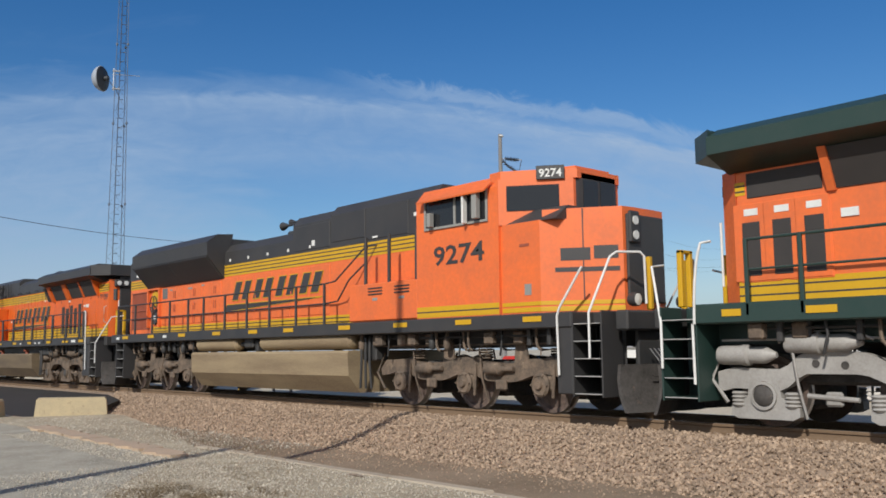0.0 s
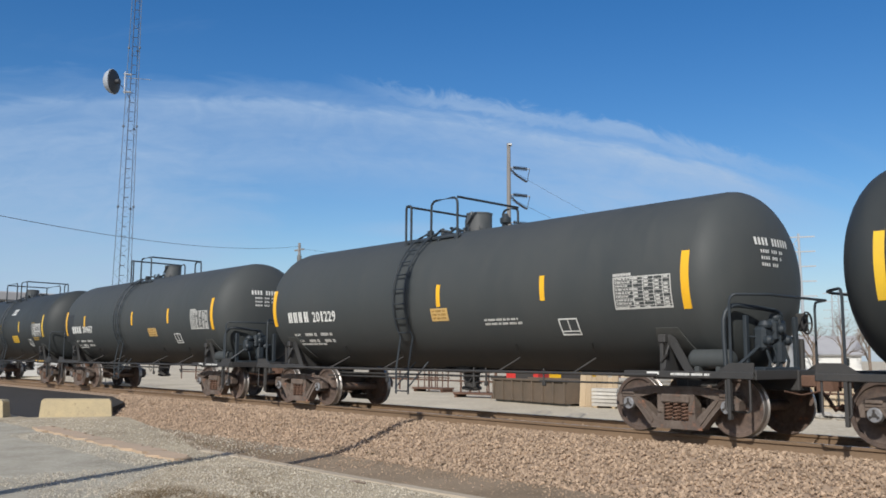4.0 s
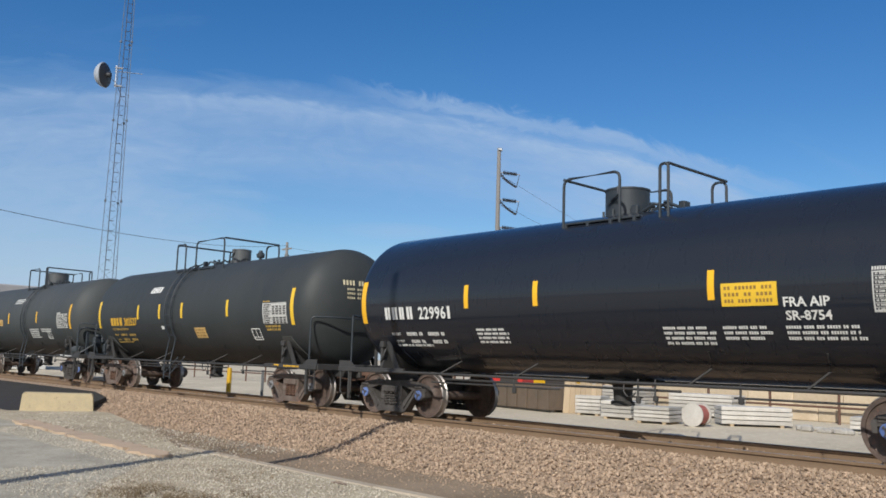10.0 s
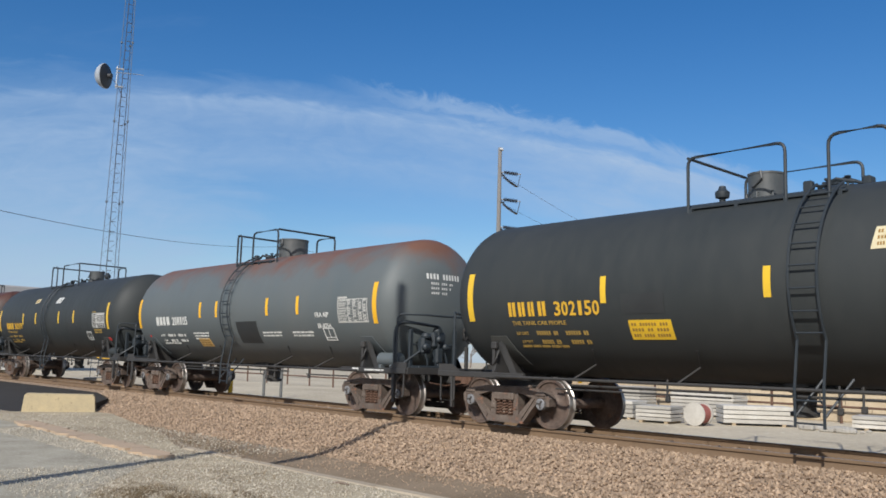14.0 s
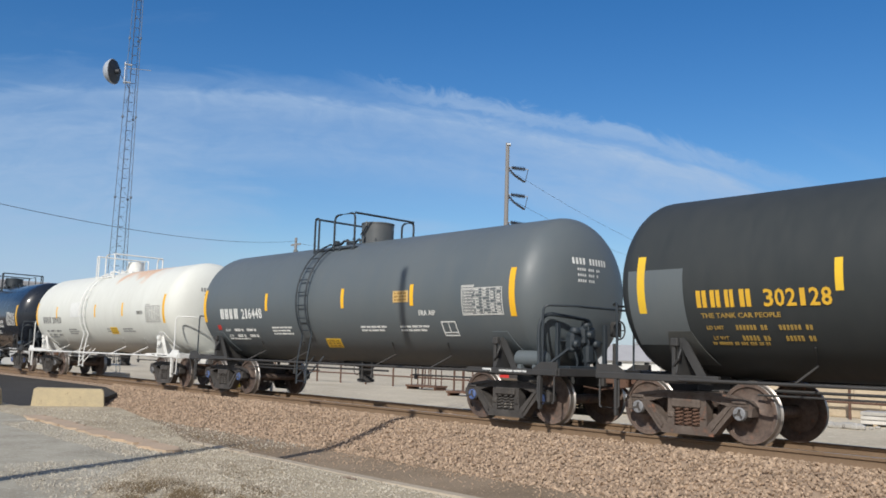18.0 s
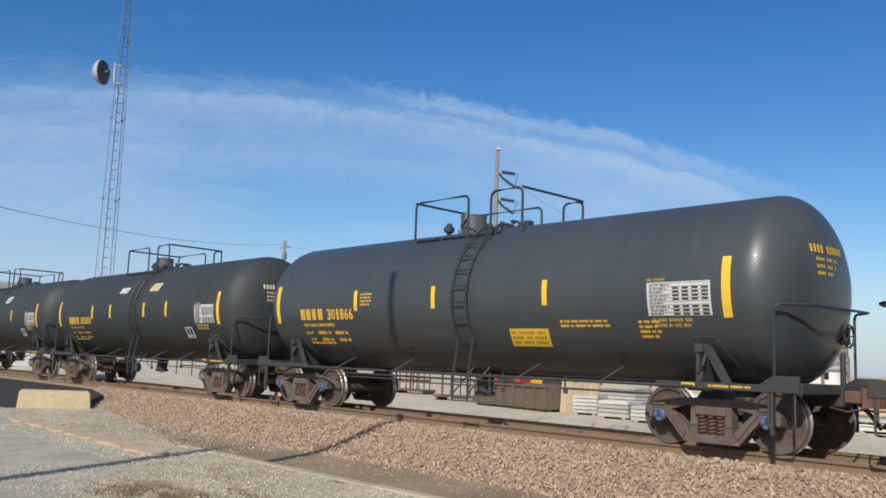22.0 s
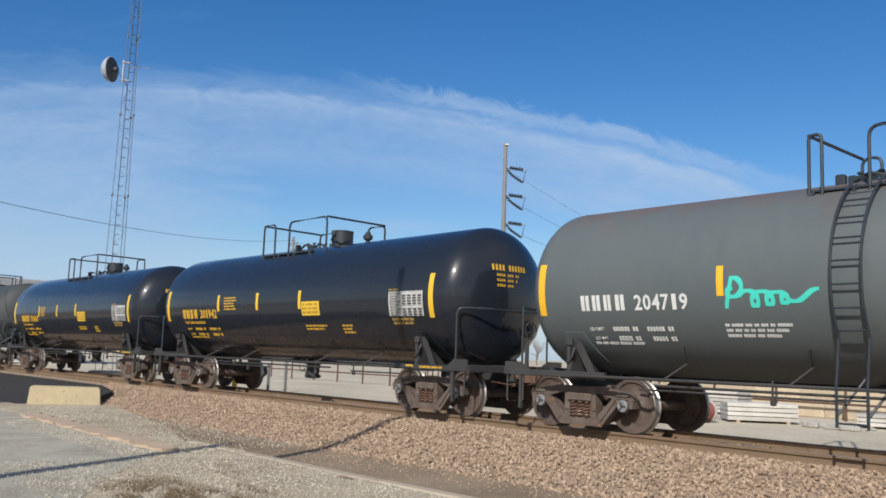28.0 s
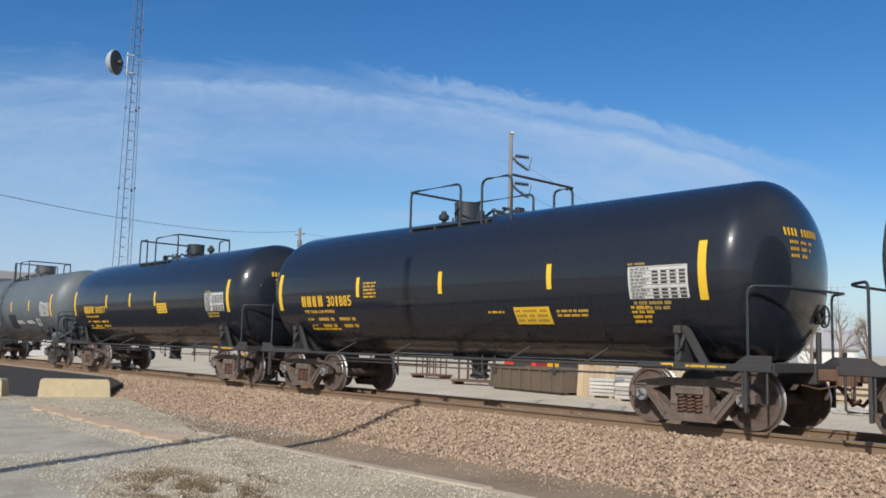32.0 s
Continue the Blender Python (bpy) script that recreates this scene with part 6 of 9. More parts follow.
    m.tube([(x0 + 0.1, y + s * 0.05, 1.1), (x0 - 0.1, y + s * 0.1, 0.7), (x0 + 0.15, y + s * 0.1, 0.35)], 0.03, 7)
    return m


def loco_truck(parent, xs, idx, high, material):
    mid = (xs[0] + xs[-1]) / 2
    rel = [x - mid for x in xs]
    m = Mesh().use(TRUCKD)
    m.box((-1.6, -0.85, 0.62), (1.6, 0.85, 0.95), 0.05)
    for x in rel:
        m.box((x - 0.45, -0.5, 0.25), (x + 0.5, 0.5, 0.75), 0.08)
    body = part("truck", m, None, parent, "three-axle locomotive truck", pose(mid, 0, 0))
    for s in (-1, 1):
        part("side_frame", loco_truck_side(s, rel, high, material), None, body)
    for x in rel:
        ws = part("wheelset", shared("loco_wheelset", loco_wheelset), None, body, "", pose(x, 0, 0.52))
        ROLLING.append((ws, (x, 0, 0.52), 0.52, idx))


def fuel_tank(parent, x0, x1, zt, top_pipes, material=None):
    m, material = Mesh(), material or FUEL
    m.prism([(-1.5, zt), (-1.55, zt - 0.06), (-1.52, 0.62), (-1.2, 0.24), (1.2, 0.24), (1.52, 0.62), (1.55, zt - 0.06), (1.5, zt)], x0, x1, "X")
    ft = part("fuel_tank", m, material, parent, "dusty tan fuel tank" if material == FUEL else "darker brown fuel tank")
    for s in (-1, 1):
        if top_pipes:
            part("valve_box", Mesh().box((-2.37, s * 1.05, zt + 0.1), (-1.92, s * 1.38, zt + 0.42), 0.03).tube([(-2.6, s * 1.3, zt + 0.2), (-1.6, s * 1.3, zt + 0.2)], 0.05, 8).box((-1.85, s * 1.1, zt), (-1.7, s * 1.35, zt + 0.3), 0.02), FRAME, parent)
            for a, b in ((-5.1, -2.68), (-1.55, 2.52)):
                p = Mesh().lathe([(0.001, a), (0.12, a + 0.03), (0.19, a + 0.12), (0.19, b - 0.12), (0.12, b - 0.03), (0.001, b)], 20, (0, s * 1.27, zt + 0.22), "X")
                part("air_reservoir", p, FUEL, parent, "tan air reservoir above the fuel tank")
        else:
            for x in (-1.6, 1.9):
                part("fuel_filler", Mesh().tube([(x, s * 1.25, zt), (x, s * 1.25, zt + 0.12)], 0.07, 12).lathe([(0.09, zt + 0.1), (0.09, zt + 0.17), (0.001, zt + 0.18)], 12, (x, s * 1.3, 0)), REDOX, ft, "dull red fuel filler cap")


def handrails(parent, posts, zt, material, z0=1.62):
    """Walkway railing: each post, a top bar and a middle bar on both sides."""
    for s in (-1, 1):
        y = s * 1.52
        for x in posts:
            part("rail_post", Mesh().box((x - 0.028, y - 0.028, z0), (x + 0.028, y + 0.028, zt + 0.02), 0.01), material, parent)
        m = Mesh().tube([(posts[0], y, zt), (posts[-1], y, zt)], 0.022, 8)
        part("handrail", m, material, parent)
        m = Mesh().tube([(posts[0], y, (zt + 1.8) / 2), (posts[-1], y, (zt + 1.8) / 2)], 0.018, 8)
        part("handrail", m, material, parent)


def steps(parent, x, d, material, rails=True, back=0.0):
    """Corner steps: side plates, four white-edged treads, curved white grab rails. d: outward."""
    for s in (-1, 1):
        st = part("step_well", Mesh().box((x + d * 0.031, s * 0.80, 0.36), (x + d * 0.609, s * 0.83, 1.78), 0.01), material, parent)
        for a, y0 in ((0.0, 0.82), (0.61, 0.95)):
            part("side_plate", Mesh().box((x + d * a, s * y0, 0.36), (x + d * (a + 0.03), s * 1.52, 1.78), 0.01), material, st)
        for k in range(5):
            z = 0.42 + k * 0.29
            part("step_tread", Mesh().use(material).box((x + d * 0.04, s * 0.86, z - 0.02), (x + d * 0.60, s * 1.48, z), 0.004).use(TREADW).box((x + d * 0.04, s * 1.48, z - 0.013), (x + d * 0.60, s * 1.505, z + 0.003), 0.003), None, st, "tread with white edge")
        if rails:
            xr = x - d * back
            a = Mesh().tube([(xr + d * 0.03, s * 1.56, 0.62), (xr + d * 0.03, s * 1.57, 1.5), *arc((xr + d * 0.0, s * 1.57, 1.5), (xr - d * 0.02, s * 1.57, 2.4), (xr - d * 0.14, s * 1.54, 2.70)), (xr - d * 0.3, s * 1.52, 2.71)], 0.021, 8)
            part("grab_rail", a, WRAIL, st, "white grab rail")
            b = Mesh().tube([(x + d * 0.60, s * 1.54, 0.85), (x + d * 0.60, s * 1.54, 1.55), (x + d * 1.0, s * 1.15, 2.45), (x + d * 1.05, s * 0.75, 2.5)], 0.021, 8)
            part("grab_rail", b, WRAIL, st, "white grab rail")


def end_gear(parent, x, d, material):
    """Pilot plate, plough, coupler, hoses at an end. d: outward."""
    m = Mesh().use(FRAME)
    m.box((x - d * 0.25, -1.3, 1.45), (x, 1.3, 1.78), 0.03)
    m.box((x - d * 0.2, -0.85, 0.62), (x - d * 0.12, 0.85, 1.5), 0.02)
    # the plough: a blade that leans back and comes to a blunt point
    ring = []
    for z, back in ((0.13, 0.0), (0.40, 0.10), (0.66, 0.13), (0.90, 0.10)):
        for o in (0.0, -0.06):
            ring += [(x + d * (0.42 - back - abs(y) * 0.30 + o), y, z) for y in (-1.38, -0.7, -0.12, 0.12, 0.7, 1.38)]
    fs = []
    for lev in range(3):
        for side in (0, 6):
            a, b = lev * 12 + side, lev * 12 + 12 + side
            fs += [(a + i, a + i + 1, b + i + 1, b + i) for i in range(5)]
        a, b = lev * 12, lev * 12 + 12
        fs += [(a, b, b + 6, a + 6), (a + 5, a + 11, b + 11, b + 5)]
    for a in (0, 36):
        fs += [(a + i, a + i + 1, a + i + 7, a + i + 6) for i in range(5)]
    m.use(TRUCKD).add(ring, fs)
    m.use(FRAME)
    pl = part("pilot", m, None, parent, "black end plate and plough")
    part("coupler", _with(coupler_mesh(x - d * 0.1, d), TRUCKD), None, parent, "dark knuckle coupler")
    for k in range(4):
        for s in (-1, 1):
            hs = Mesh().tube([(x, s * (0.35 + 0.12 * k), 1.15), (x + d * 0.18, s * (0.36 + 0.12 * k), 0.95), (x + d * 0.25, s * (0.34 + 0.12 * k), 0.62), (x + d * 0.12, s * (0.3 + 0.1 * k), 0.48)], 0.022, 6)
            part("air_hose", hs, LBLK, pl)


def sill_fittings(parent, x0, x1):
    """Brackets, pipe loops, valves and rods that hang in the gap between the sill and the trucks."""
    q = random.Random(int(x0 * 10))
    for s in (-1, 1):
        x = x0
        while x < x1:
            y, k = s * q.uniform(1.18, 1.36), q.randrange(5)
            if k == 0:
                part("bracket", Mesh().box((x, y - 0.05, 1.22), (x + 0.09, y + 0.05, 1.53), 0.02), FRAME, parent)
            elif k == 1:
                part("pipe", Mesh().tube([(x, y, 1.52), *arc((x, y, 1.3), (x, y, 1.16), (x + 0.14, y, 1.15), 3), (x + 0.5, y, 1.16)], 0.026, 6), LTRUCK, parent)
            elif k == 2:
                part("drain_valve", Mesh().lathe([(0.05, 1.18), (0.075, 1.22), (0.075, 1.36), (0.04, 1.42), (0.04, 1.53)], 10, (x + 0.05, y, 0)), FRAME if q.random() < 0.7 else LTRUCK, parent)
            elif k == 3:
                part("junction_box", Mesh().box((x, y - 0.08, 1.26), (x + 0.24, y + 0.08, 1.50), 0.03), LTRUCK, parent)
            else:
                part("pipe", Mesh().tube([(x, y, 1.53), (x + 0.05, y + s * 0.04, 1.32), (x - 0.04, y, 1.05)], 0.02, 6), FRAME, parent)
            x += q.uniform(0.16, 0.42)
        part("pipe", Mesh().tube([(x0, s * 1.26, 1.42), (x1, s * 1.26, 1.40)], 0.024, 6), FRAME, parent)


def stripe(m, x0, x1, z0, z1, y, n=3, sides=(-1, 1)):
    """A yellow band with thin black lines along it."""
    for s in sides:
        m.use(LYEL).box((x0, s * (y - 0.01), z0), (x1, s * (y + 0.006), z1))
        for k in range(n):
            z = z0 + (z1 - z0) * (k + 0.7) / (n + 0.4)
            m.use(LBLK).box((x0, s * y, z - 0.012), (x1, s * (y + 0.009), z + 0.012))
    return m


def emblem(parent, x0, x1, z0, z1, y, lean):
    """The railway's mark on the hood as four plain slanted blocks over a long wedge edged in yellow."""
    for s in (-1, 1):
        w = (x1 - x0) / 4
        for k in range(4):
            xa, xb = x0 + k * w + 0.10, x0 + (k + 1) * w - 0.20
            e, dz = 0.022, lean * (z1 - z0)
            for a, b in ((0.0, 0.38), (0.62, 1.0)):
                pa, pb = xa + a * (xb - xa), xa + b * (xb - xa)
                part("emblem_block", Mesh().use(LYEL).prism([(pa - e, z0 - e), (pb + e, z0 - e), (pb + dz + e, z1 + e), (pa + dz - e, z1 + e)], s * (y + 0.001), s * (y + 0.008), "Y").use(LBLK).prism([(pa, z0), (pb, z0), (pb + dz, z1), (pa + dz, z1)], s * (y + 0.002), s * (y + 0.012), "Y"), None, parent, "dark slanted emblem bar edged in yellow")
        o = Mesh().use(LBLK).prism([(x0 - 0.35, z0 - 0.30), (x1 - 0.6, z0 - 0.16), (x1 - 0.2, z0 - 0.13), (x0 - 0.2, z0 - 0.12)], s * (y + 0.002), s * (y + 0.012), "Y")
        o.use(LYEL).prism([(x0 - 0.37, z0 - 0.325), (x1 - 0.15, z0 - 0.15), (x1 + 0.05, z0 - 0.11), (x0 - 0.2, z0 - 0.10)], s * (y + 0.001), s * (y + 0.008), "Y")
        part("emblem_wedge", o, None, parent, "dark wedge edged in yellow")


def hood_doors(parent, x0, x1, z0, z1, y, n, material):
    """Access doors with gaps, hinges and latches along a hood side."""
    w = (x1 - x0) / n
    for s in (-1, 1):
        for k in range(n):
            d = part("hood_door", Mesh().box((x0 + k * w + 0.015, s * (y - 0.02), z0), (x0 + (k + 1) * w - 0.015, s * (y + 0.012), z1), 0.008), material, parent)
            part("latch", Mesh().box((x0 + k * w + 0.05, s * (y + 0.01), (z0 + z1) / 2 - 0.05), (x0 + k * w + 0.10, s * (y + 0.03), (z0 + z1) / 2 + 0.05), 0.008), material, d)


def sill_plates(parent, xs, z, w, material, y=1.556):
    for x in xs:
        part("sill_reflector", Mesh().box((x - w / 2, -y - 0.006, z), (x + w / 2, -y + 0.004, z + w * 0.09 + 0.055), 0.002), material, parent)


def sill_marks(parent, x0, x1, y=1.556):
    m = 0
    x = x0
    while x < x1:
        part("sill_reflector", Mesh().box((x, -y - 0.006, 1.60), (x + (0.42 if m % 3 else 0.3), -y + 0.004, 1.70)), LYEL if m % 4 != 2 else WHT, parent)
        x += 1.25
        m += 1


def window_unit(parent, a, b, name="cab_window"):
    """A cab side window: frame, dark glass, a bar between the two panes."""
    (x0, y0, z0), (x1, _, z1) = a, b
    s = 1 if y0 > 0 else -1
    fr = Mesh()
    for c in ((x0, x1, z0, z0 + 0.05), (x0, x1, z1 - 0.05, z1), (x0, x0 + 0.05, z0 + 0.05, z1 - 0.05), (x1 - 0.05, x1, z0 + 0.05, z1 - 0.05), ((x0 + x1) / 2 - 0.03, (x0 + x1) / 2 + 0.03, z0 + 0.05, z1 - 0.05)):
        fr.box((c[0], y0, c[2]), (c[1], y0 + s * 0.035, c[3]), 0.006)
    w = part(name, fr, CREAM, parent)
    part("glass", Mesh().box((x0 + 0.045, y0 + s * 0.004, z0 + 0.045), (x1 - 0.045, y0 + s * 0.014, z1 - 0.045)), GLASS, w, "dark window glass")
    return w


def loco_a(idx, x):
    """Older orange locomotive with a flared radiator at its rear, cab and nose forward (+x)."""
    car = thing("locomotive", "faded orange diesel locomotive with black roof and yellow stripes", "locomotive", pose(x, YC, 0), "locomotives of the train")
    part("sill", Mesh().box((-11.1, -1.55, 1.52), (8.97, 1.55, 1.79), 0.02).box((8.5, -0.95, 1.54), (9.92, 0.95, 1.785), 0.02).box((-10.6, -0.9, 1.2), (9.0, 0.9, 1.52)), LBLK, car, "black side sill and walkway")
    hood = part("hood", Mesh().prism([(-11.2, -0.75), (-11.0, -0.95), (4.9, -0.95), (4.9, 0.95), (-11.0, 0.95), (-11.2, 0.75)], 1.79, 3.62, "Z"), ORANGEF, car, "faded orange engine hood")
    for top, x0, x1 in ((4.44, -11.1, -4.35), (4.24, -4.35, -0.7), (4.60, -0.7, 1.0), (4.67, 1.0, 4.92)):
        part("roof_section", Mesh().prism([(-0.95, 3.62), (0.95, 3.62), (0.94, top - 0.22), (0.76, top), (-0.76, top), (-0.94, top - 0.22)], x0, x1, "X"), LBLK, car, "sooty black roof")
    for s in (-1, 1):
        for xa, xb, za, zb in ((1.05, 2.40, 3.78, 4.44), (2.46, 3.98, 3.70, 4.44), (4.03, 4.46, 3.66, 4.42), (-0.6, 0.98, 3.70, 4.32)):
            part("roof_panel", Mesh().box((xa, s * 0.93, za), (xb, s * 0.962, zb), 0.01), LBLK, hood)
        part("notice_plate", Mesh().box((4.18, s * 0.96, 4.05), (4.36, s * 0.968, 4.13)).box((0.2, s * 0.96, 3.78), (0.33, s * 0.968, 3.92)).box((2.7, s * 0.96, 3.72), (2.9, s * 0.968, 3.76)), WRAIL, hood)
    for s in (-1, 1):
        for k in range(5):
            part("lifting_lug", Mesh().box((-4.04 + k * 1.03, s * 0.93, 3.73), (-3.97 + k * 1.03, s * 0.97, 3.81), 0.008), WRAIL, hood)
    for s in (-1, 1):
        wing = Mesh().prism([(s * 0.93, 3.25), (s * 1.50, 3.92), (s * 1.52, 4.30), (s * 1.2, 4.54), (s * 0.7, 4.58)], -9.6, -4.33, "X")
        rw = part("radiator_wing", wing, LBLK, car, "flared black radiator housing")
        for k in range(2):
            x0 = -9.5 + k * 2.56
            part("radiator_panel", Mesh().prism([(s * 0.99, 3.32), (s * 1.49, 3.90), (s * 1.50, 3.88), (s * 1.01, 3.29)], x0, x0 + 2.54, "X"), LBLK, rw)
    for s in (-1, 1):
        part("hood_stripe", stripe(Mesh(), -4.40, 4.85, 3.32, 3.64, 0.95, sides=(s,)), None, car, "yellow band with black lines")
    for s in (-1, 1):
        part("hood_stripe", stripe(Mesh(), -11.0, -9.45, 3.31, 3.60, 0.95, sides=(s,)), None, car)
    for s in (-1, 1):
        part("sill_stripe", stripe(Mesh(), -9.3, 4.9, 1.80, 2.02, 0.95, 2, sides=(s,)), None, car)
    hood_doors(hood, -9.3, -4.5, 2.06, 3.22, 0.955, 8, ORANGEF)
    hood_doors(hood, -4.4, 1.0, 2.06, 3.27, 0.955, 6, ORANGEF)
    for s in (-1, 1):
        lv = part("louvre", Mesh().box((-10.85, s * 0.94, 1.95), (-9.5, s * 0.965, 3.2), 0.01), REDOX, hood, "rust-red louvred air intake")
        for r in range(2):
            for k in range(14):
                part("louvre_slat", Mesh().box((-10.78 + k * 0.09, s * 0.96, 2.0 + r * 0.6), (-10.74 + k * 0.09, s * 0.978, 2.55 + r * 0.6)), REDOX, lv)
            part("louvre_bar", Mesh().box((-10.82, s * 0.96, 2.555 + r * 0.6), (-9.53, s * 1.0, 2.595 + r * 0.6), 0.006), REDOX, lv)
        # hand brake in its niche: lip, yellow disc, wheel, gear case
        for x0, x1, z0, z1 in ((-9.42, -9.36, 2.0, 3.26), (-8.56, -8.50, 2.0, 3.26), (-9.36, -8.56, 3.20, 3.26)):
            part("niche_lip", Mesh().box((x0, s * 0.94, z0), (x1, s * 1.07, z1), 0.008), ORANGEF, hood)
        part("brake_disc", Mesh().lathe([(0.26, 0.955), (0.26, 0.985), (0.001, 0.988)], 24, (-8.96, 0, 2.92), "Y") if s > 0 else Mesh().lathe([(0.001, -0.988), (0.26, -0.985), (0.26, -0.955)], 24, (-8.96, 0, 2.92), "Y"), LYEL, hood, "yellow disc behind the hand brake")
        hw = part("hand_brake", Mesh().tube([(-8.93 + 0.27 * math.cos(a), s * 1.05, 2.74 + 0.27 * math.sin(a)) for a in (2 * math.pi * k / 24 for k in range(25))], 0.018, 6), LBLK, hood, "black hand brake wheel")
        for k in range(3):
            a = radians(90 + 120 * k)
            part("spoke", Mesh().tube([(-8.93, s * 1.04, 2.74), (-8.93 + 0.27 * math.cos(a), s * 1.05, 2.74 + 0.27 * math.sin(a))], 0.016, 6), LBLK, hw)
        part("gear_case", Mesh().prism([(-9.08, 2.55), (-8.78, 2.60), (-8.68, 2.42), (-8.72, 2.18), (-8.88, 2.08), (-9.05, 2.16), (-9.12, 2.36)], s * 0.95, s * 1.02, "Y"), LBLK, hw, "black brake gear case")
        part("maker_plate", Mesh().box((-8.97, s * 1.018, 2.26), (-8.80, s * 1.026, 2.38)), WRAIL, hw)
        part("grey_plate", Mesh().box((-8.42, s * 0.95, 2.88), (-8.06, s * 0.975, 3.22), 0.006), STEEL, hood)
        for px, pz, w in ((-7.86, 3.12, 0.16), (-6.62, 3.10, 0.30), (-5.72, 3.14, 0.18)):
            part("notice_plate", Mesh().box((px, s * 0.955, pz), (px + w, s * 0.975, pz + 0.05)), CREAM, hood)
        for px in (-7.62, -6.24, -4.92):
            for pz in (2.88, 2.46, 2.08):
                for q in (0.0, 0.10):
                    part("hinge", Mesh().box((px + q, s * 0.955, pz), (px + q + 0.018, s * 0.985, pz + 0.22), 0.004), REDOX, hood)
        part("notice_plate", Mesh().box((-10.55, s * 0.94, 3.72), (-10.38, s * 0.962, 3.82)), WRAIL, hood)
    emblem(car, -3.9, 0.7, 2.62, 3.12, 0.97, 0.45)
    # cab
    cab = Mesh()
    cab.prism([(-1.52, 1.79), (1.52, 1.79), (1.52, 4.18), (1.3, 4.42), (0.8, 4.52), (-0.8, 4.52), (-1.3, 4.42), (-1.52, 4.18)], 4.93, 7.28, "X")
    cb = part("cab", cab, ORANGEF, car, "orange cab")
    plan = [(7.2, -1.51), (7.28, -1.51), (8.38, -0.66), (8.38, 0.66), (7.28, 1.51), (7.2, 1.51)]
    part("cab_front", Mesh().prism(plan, 3.44, 4.30, "Z"), ORANGEF, cb, "angled orange cab front")
    part("cab_brow", Mesh().prism([(7.0, -1.44), (7.3, -1.46), (8.44, -0.62), (8.44, 0.62), (7.3, 1.46), (7.0, 1.44)], 4.28, 4.46, "Z").prism([(7.0, -1.0), (8.3, -0.5), (8.3, 0.5), (7.0, 1.0)], 4.45, 4.54, "Z"), ORANGEF, cb)
    part("roof_edge", Mesh().prism([(8.35, -0.64), (8.44, -0.5), (8.44, 0.5), (8.35, 0.64)], 3.62, 4.38, "Z"), LBLK, cb, "black windshield surround")
    for s in (-1, 1):
        part("windshield", Mesh().prism([(7.40, s * 1.405), (8.17, s * 0.81), (8.18, s * 0.832), (7.41, s * 1.427)], 3.70, 4.17, "Z"), GLASS, cb, "dark windshield pane")
        part("windshield", Mesh().box((8.435, s * 0.04, 3.74), (8.45, s * 0.46, 4.26)), GLASS, cb, "dark windshield pane")
        window_unit(cb, (5.2, s * 1.52, 3.55), (7.02, s * 1.52, 4.2))
        part("sun_shade", Mesh().prism([(s * 1.50, 4.30), (s * 1.72, 4.12), (s * 1.71, 4.09), (s * 1.50, 4.26)], 5.15, 7.1, "X"), ORANGEF, cb)
        for px, z0, z1, w in ((5.42, 3.60, 3.88, 0.10), (6.44, 3.56, 4.10, 0.05), (6.72, 3.62, 4.14, 0.13)):
            part("mirror", Mesh().box((px, s * 1.56, z0), (px + w, s * 1.68, z1), 0.01), CREAM if w > 0.06 else WRAIL, cb, "pale wind deflector beside the cab window")
        nb_ = part("number_board", Mesh().box((-0.26, -0.02, 4.26), (0.26, 0.02, 4.52), 0.01), LBLK, cb, "black number board", pose(8.075, s * 0.945, 0, 0, 0, -s * 37.7))
        if s < 0:
            words("9274", 0.21, WHT, nb_, Matrix.Translation((-0.21, -0.024, 4.31)), "board_number", 0.42)
        part("cab_box", Mesh().box((2.53, s * 0.95, 1.80), (4.92, s * 1.5, 2.62), 0.03), ORANGEF, car, "orange equipment box below the cab")
    words("9274", 0.52, LBLK, car, Matrix.Translation((5.45, -1.526, 2.84)), "road_number", 1.45)
    for s in (-1, 1):
        part("cab_band", stripe(Mesh(), 4.94, 7.27, 1.81, 2.02, 1.52, 1, sides=(s,)), None, cb)
    # nose
    tip = [(9.40, -0.60), (9.43, -0.3), (9.43, 0.3), (9.40, 0.60)]
    ns = Mesh().prism([(7.28, -1.46), (8.24, -1.46), *tip, (8.24, 1.46), (7.28, 1.46)], 1.79, 3.44, "Z")
    ns.prism([(8.22, -1.36), (8.80, -1.02), *tip, (8.80, 1.02), (8.22, 1.36)], 3.43, 3.63, "Z")
    nose_ = part("nose", ns, ORANGEF, car, "orange blunt nose")
    part("nose_top", Mesh().prism([(-1.45, 3.43), (-1.1, 3.70), (1.1, 3.70), (1.45, 3.43)], 7.28, 8.6, "X"), LBLK, nose_, "black glare-free nose top")
    part("headlight", Mesh().use(LBLK).box((9.40, -0.54, 1.95), (9.46, 0.54, 3.5), 0.02).box((9.45, -0.54, 2.98), (9.52, -0.24, 3.55), 0.03).use(SILVER).lathe([(0.08, 9.52), (0.08, 9.535)], 14, (0, -0.39, 3.12), "X").lathe([(0.08, 9.52), (0.08, 9.535)], 14, (0, -0.39, 3.38), "X"), None, nose_, "twin headlight on a black front panel")
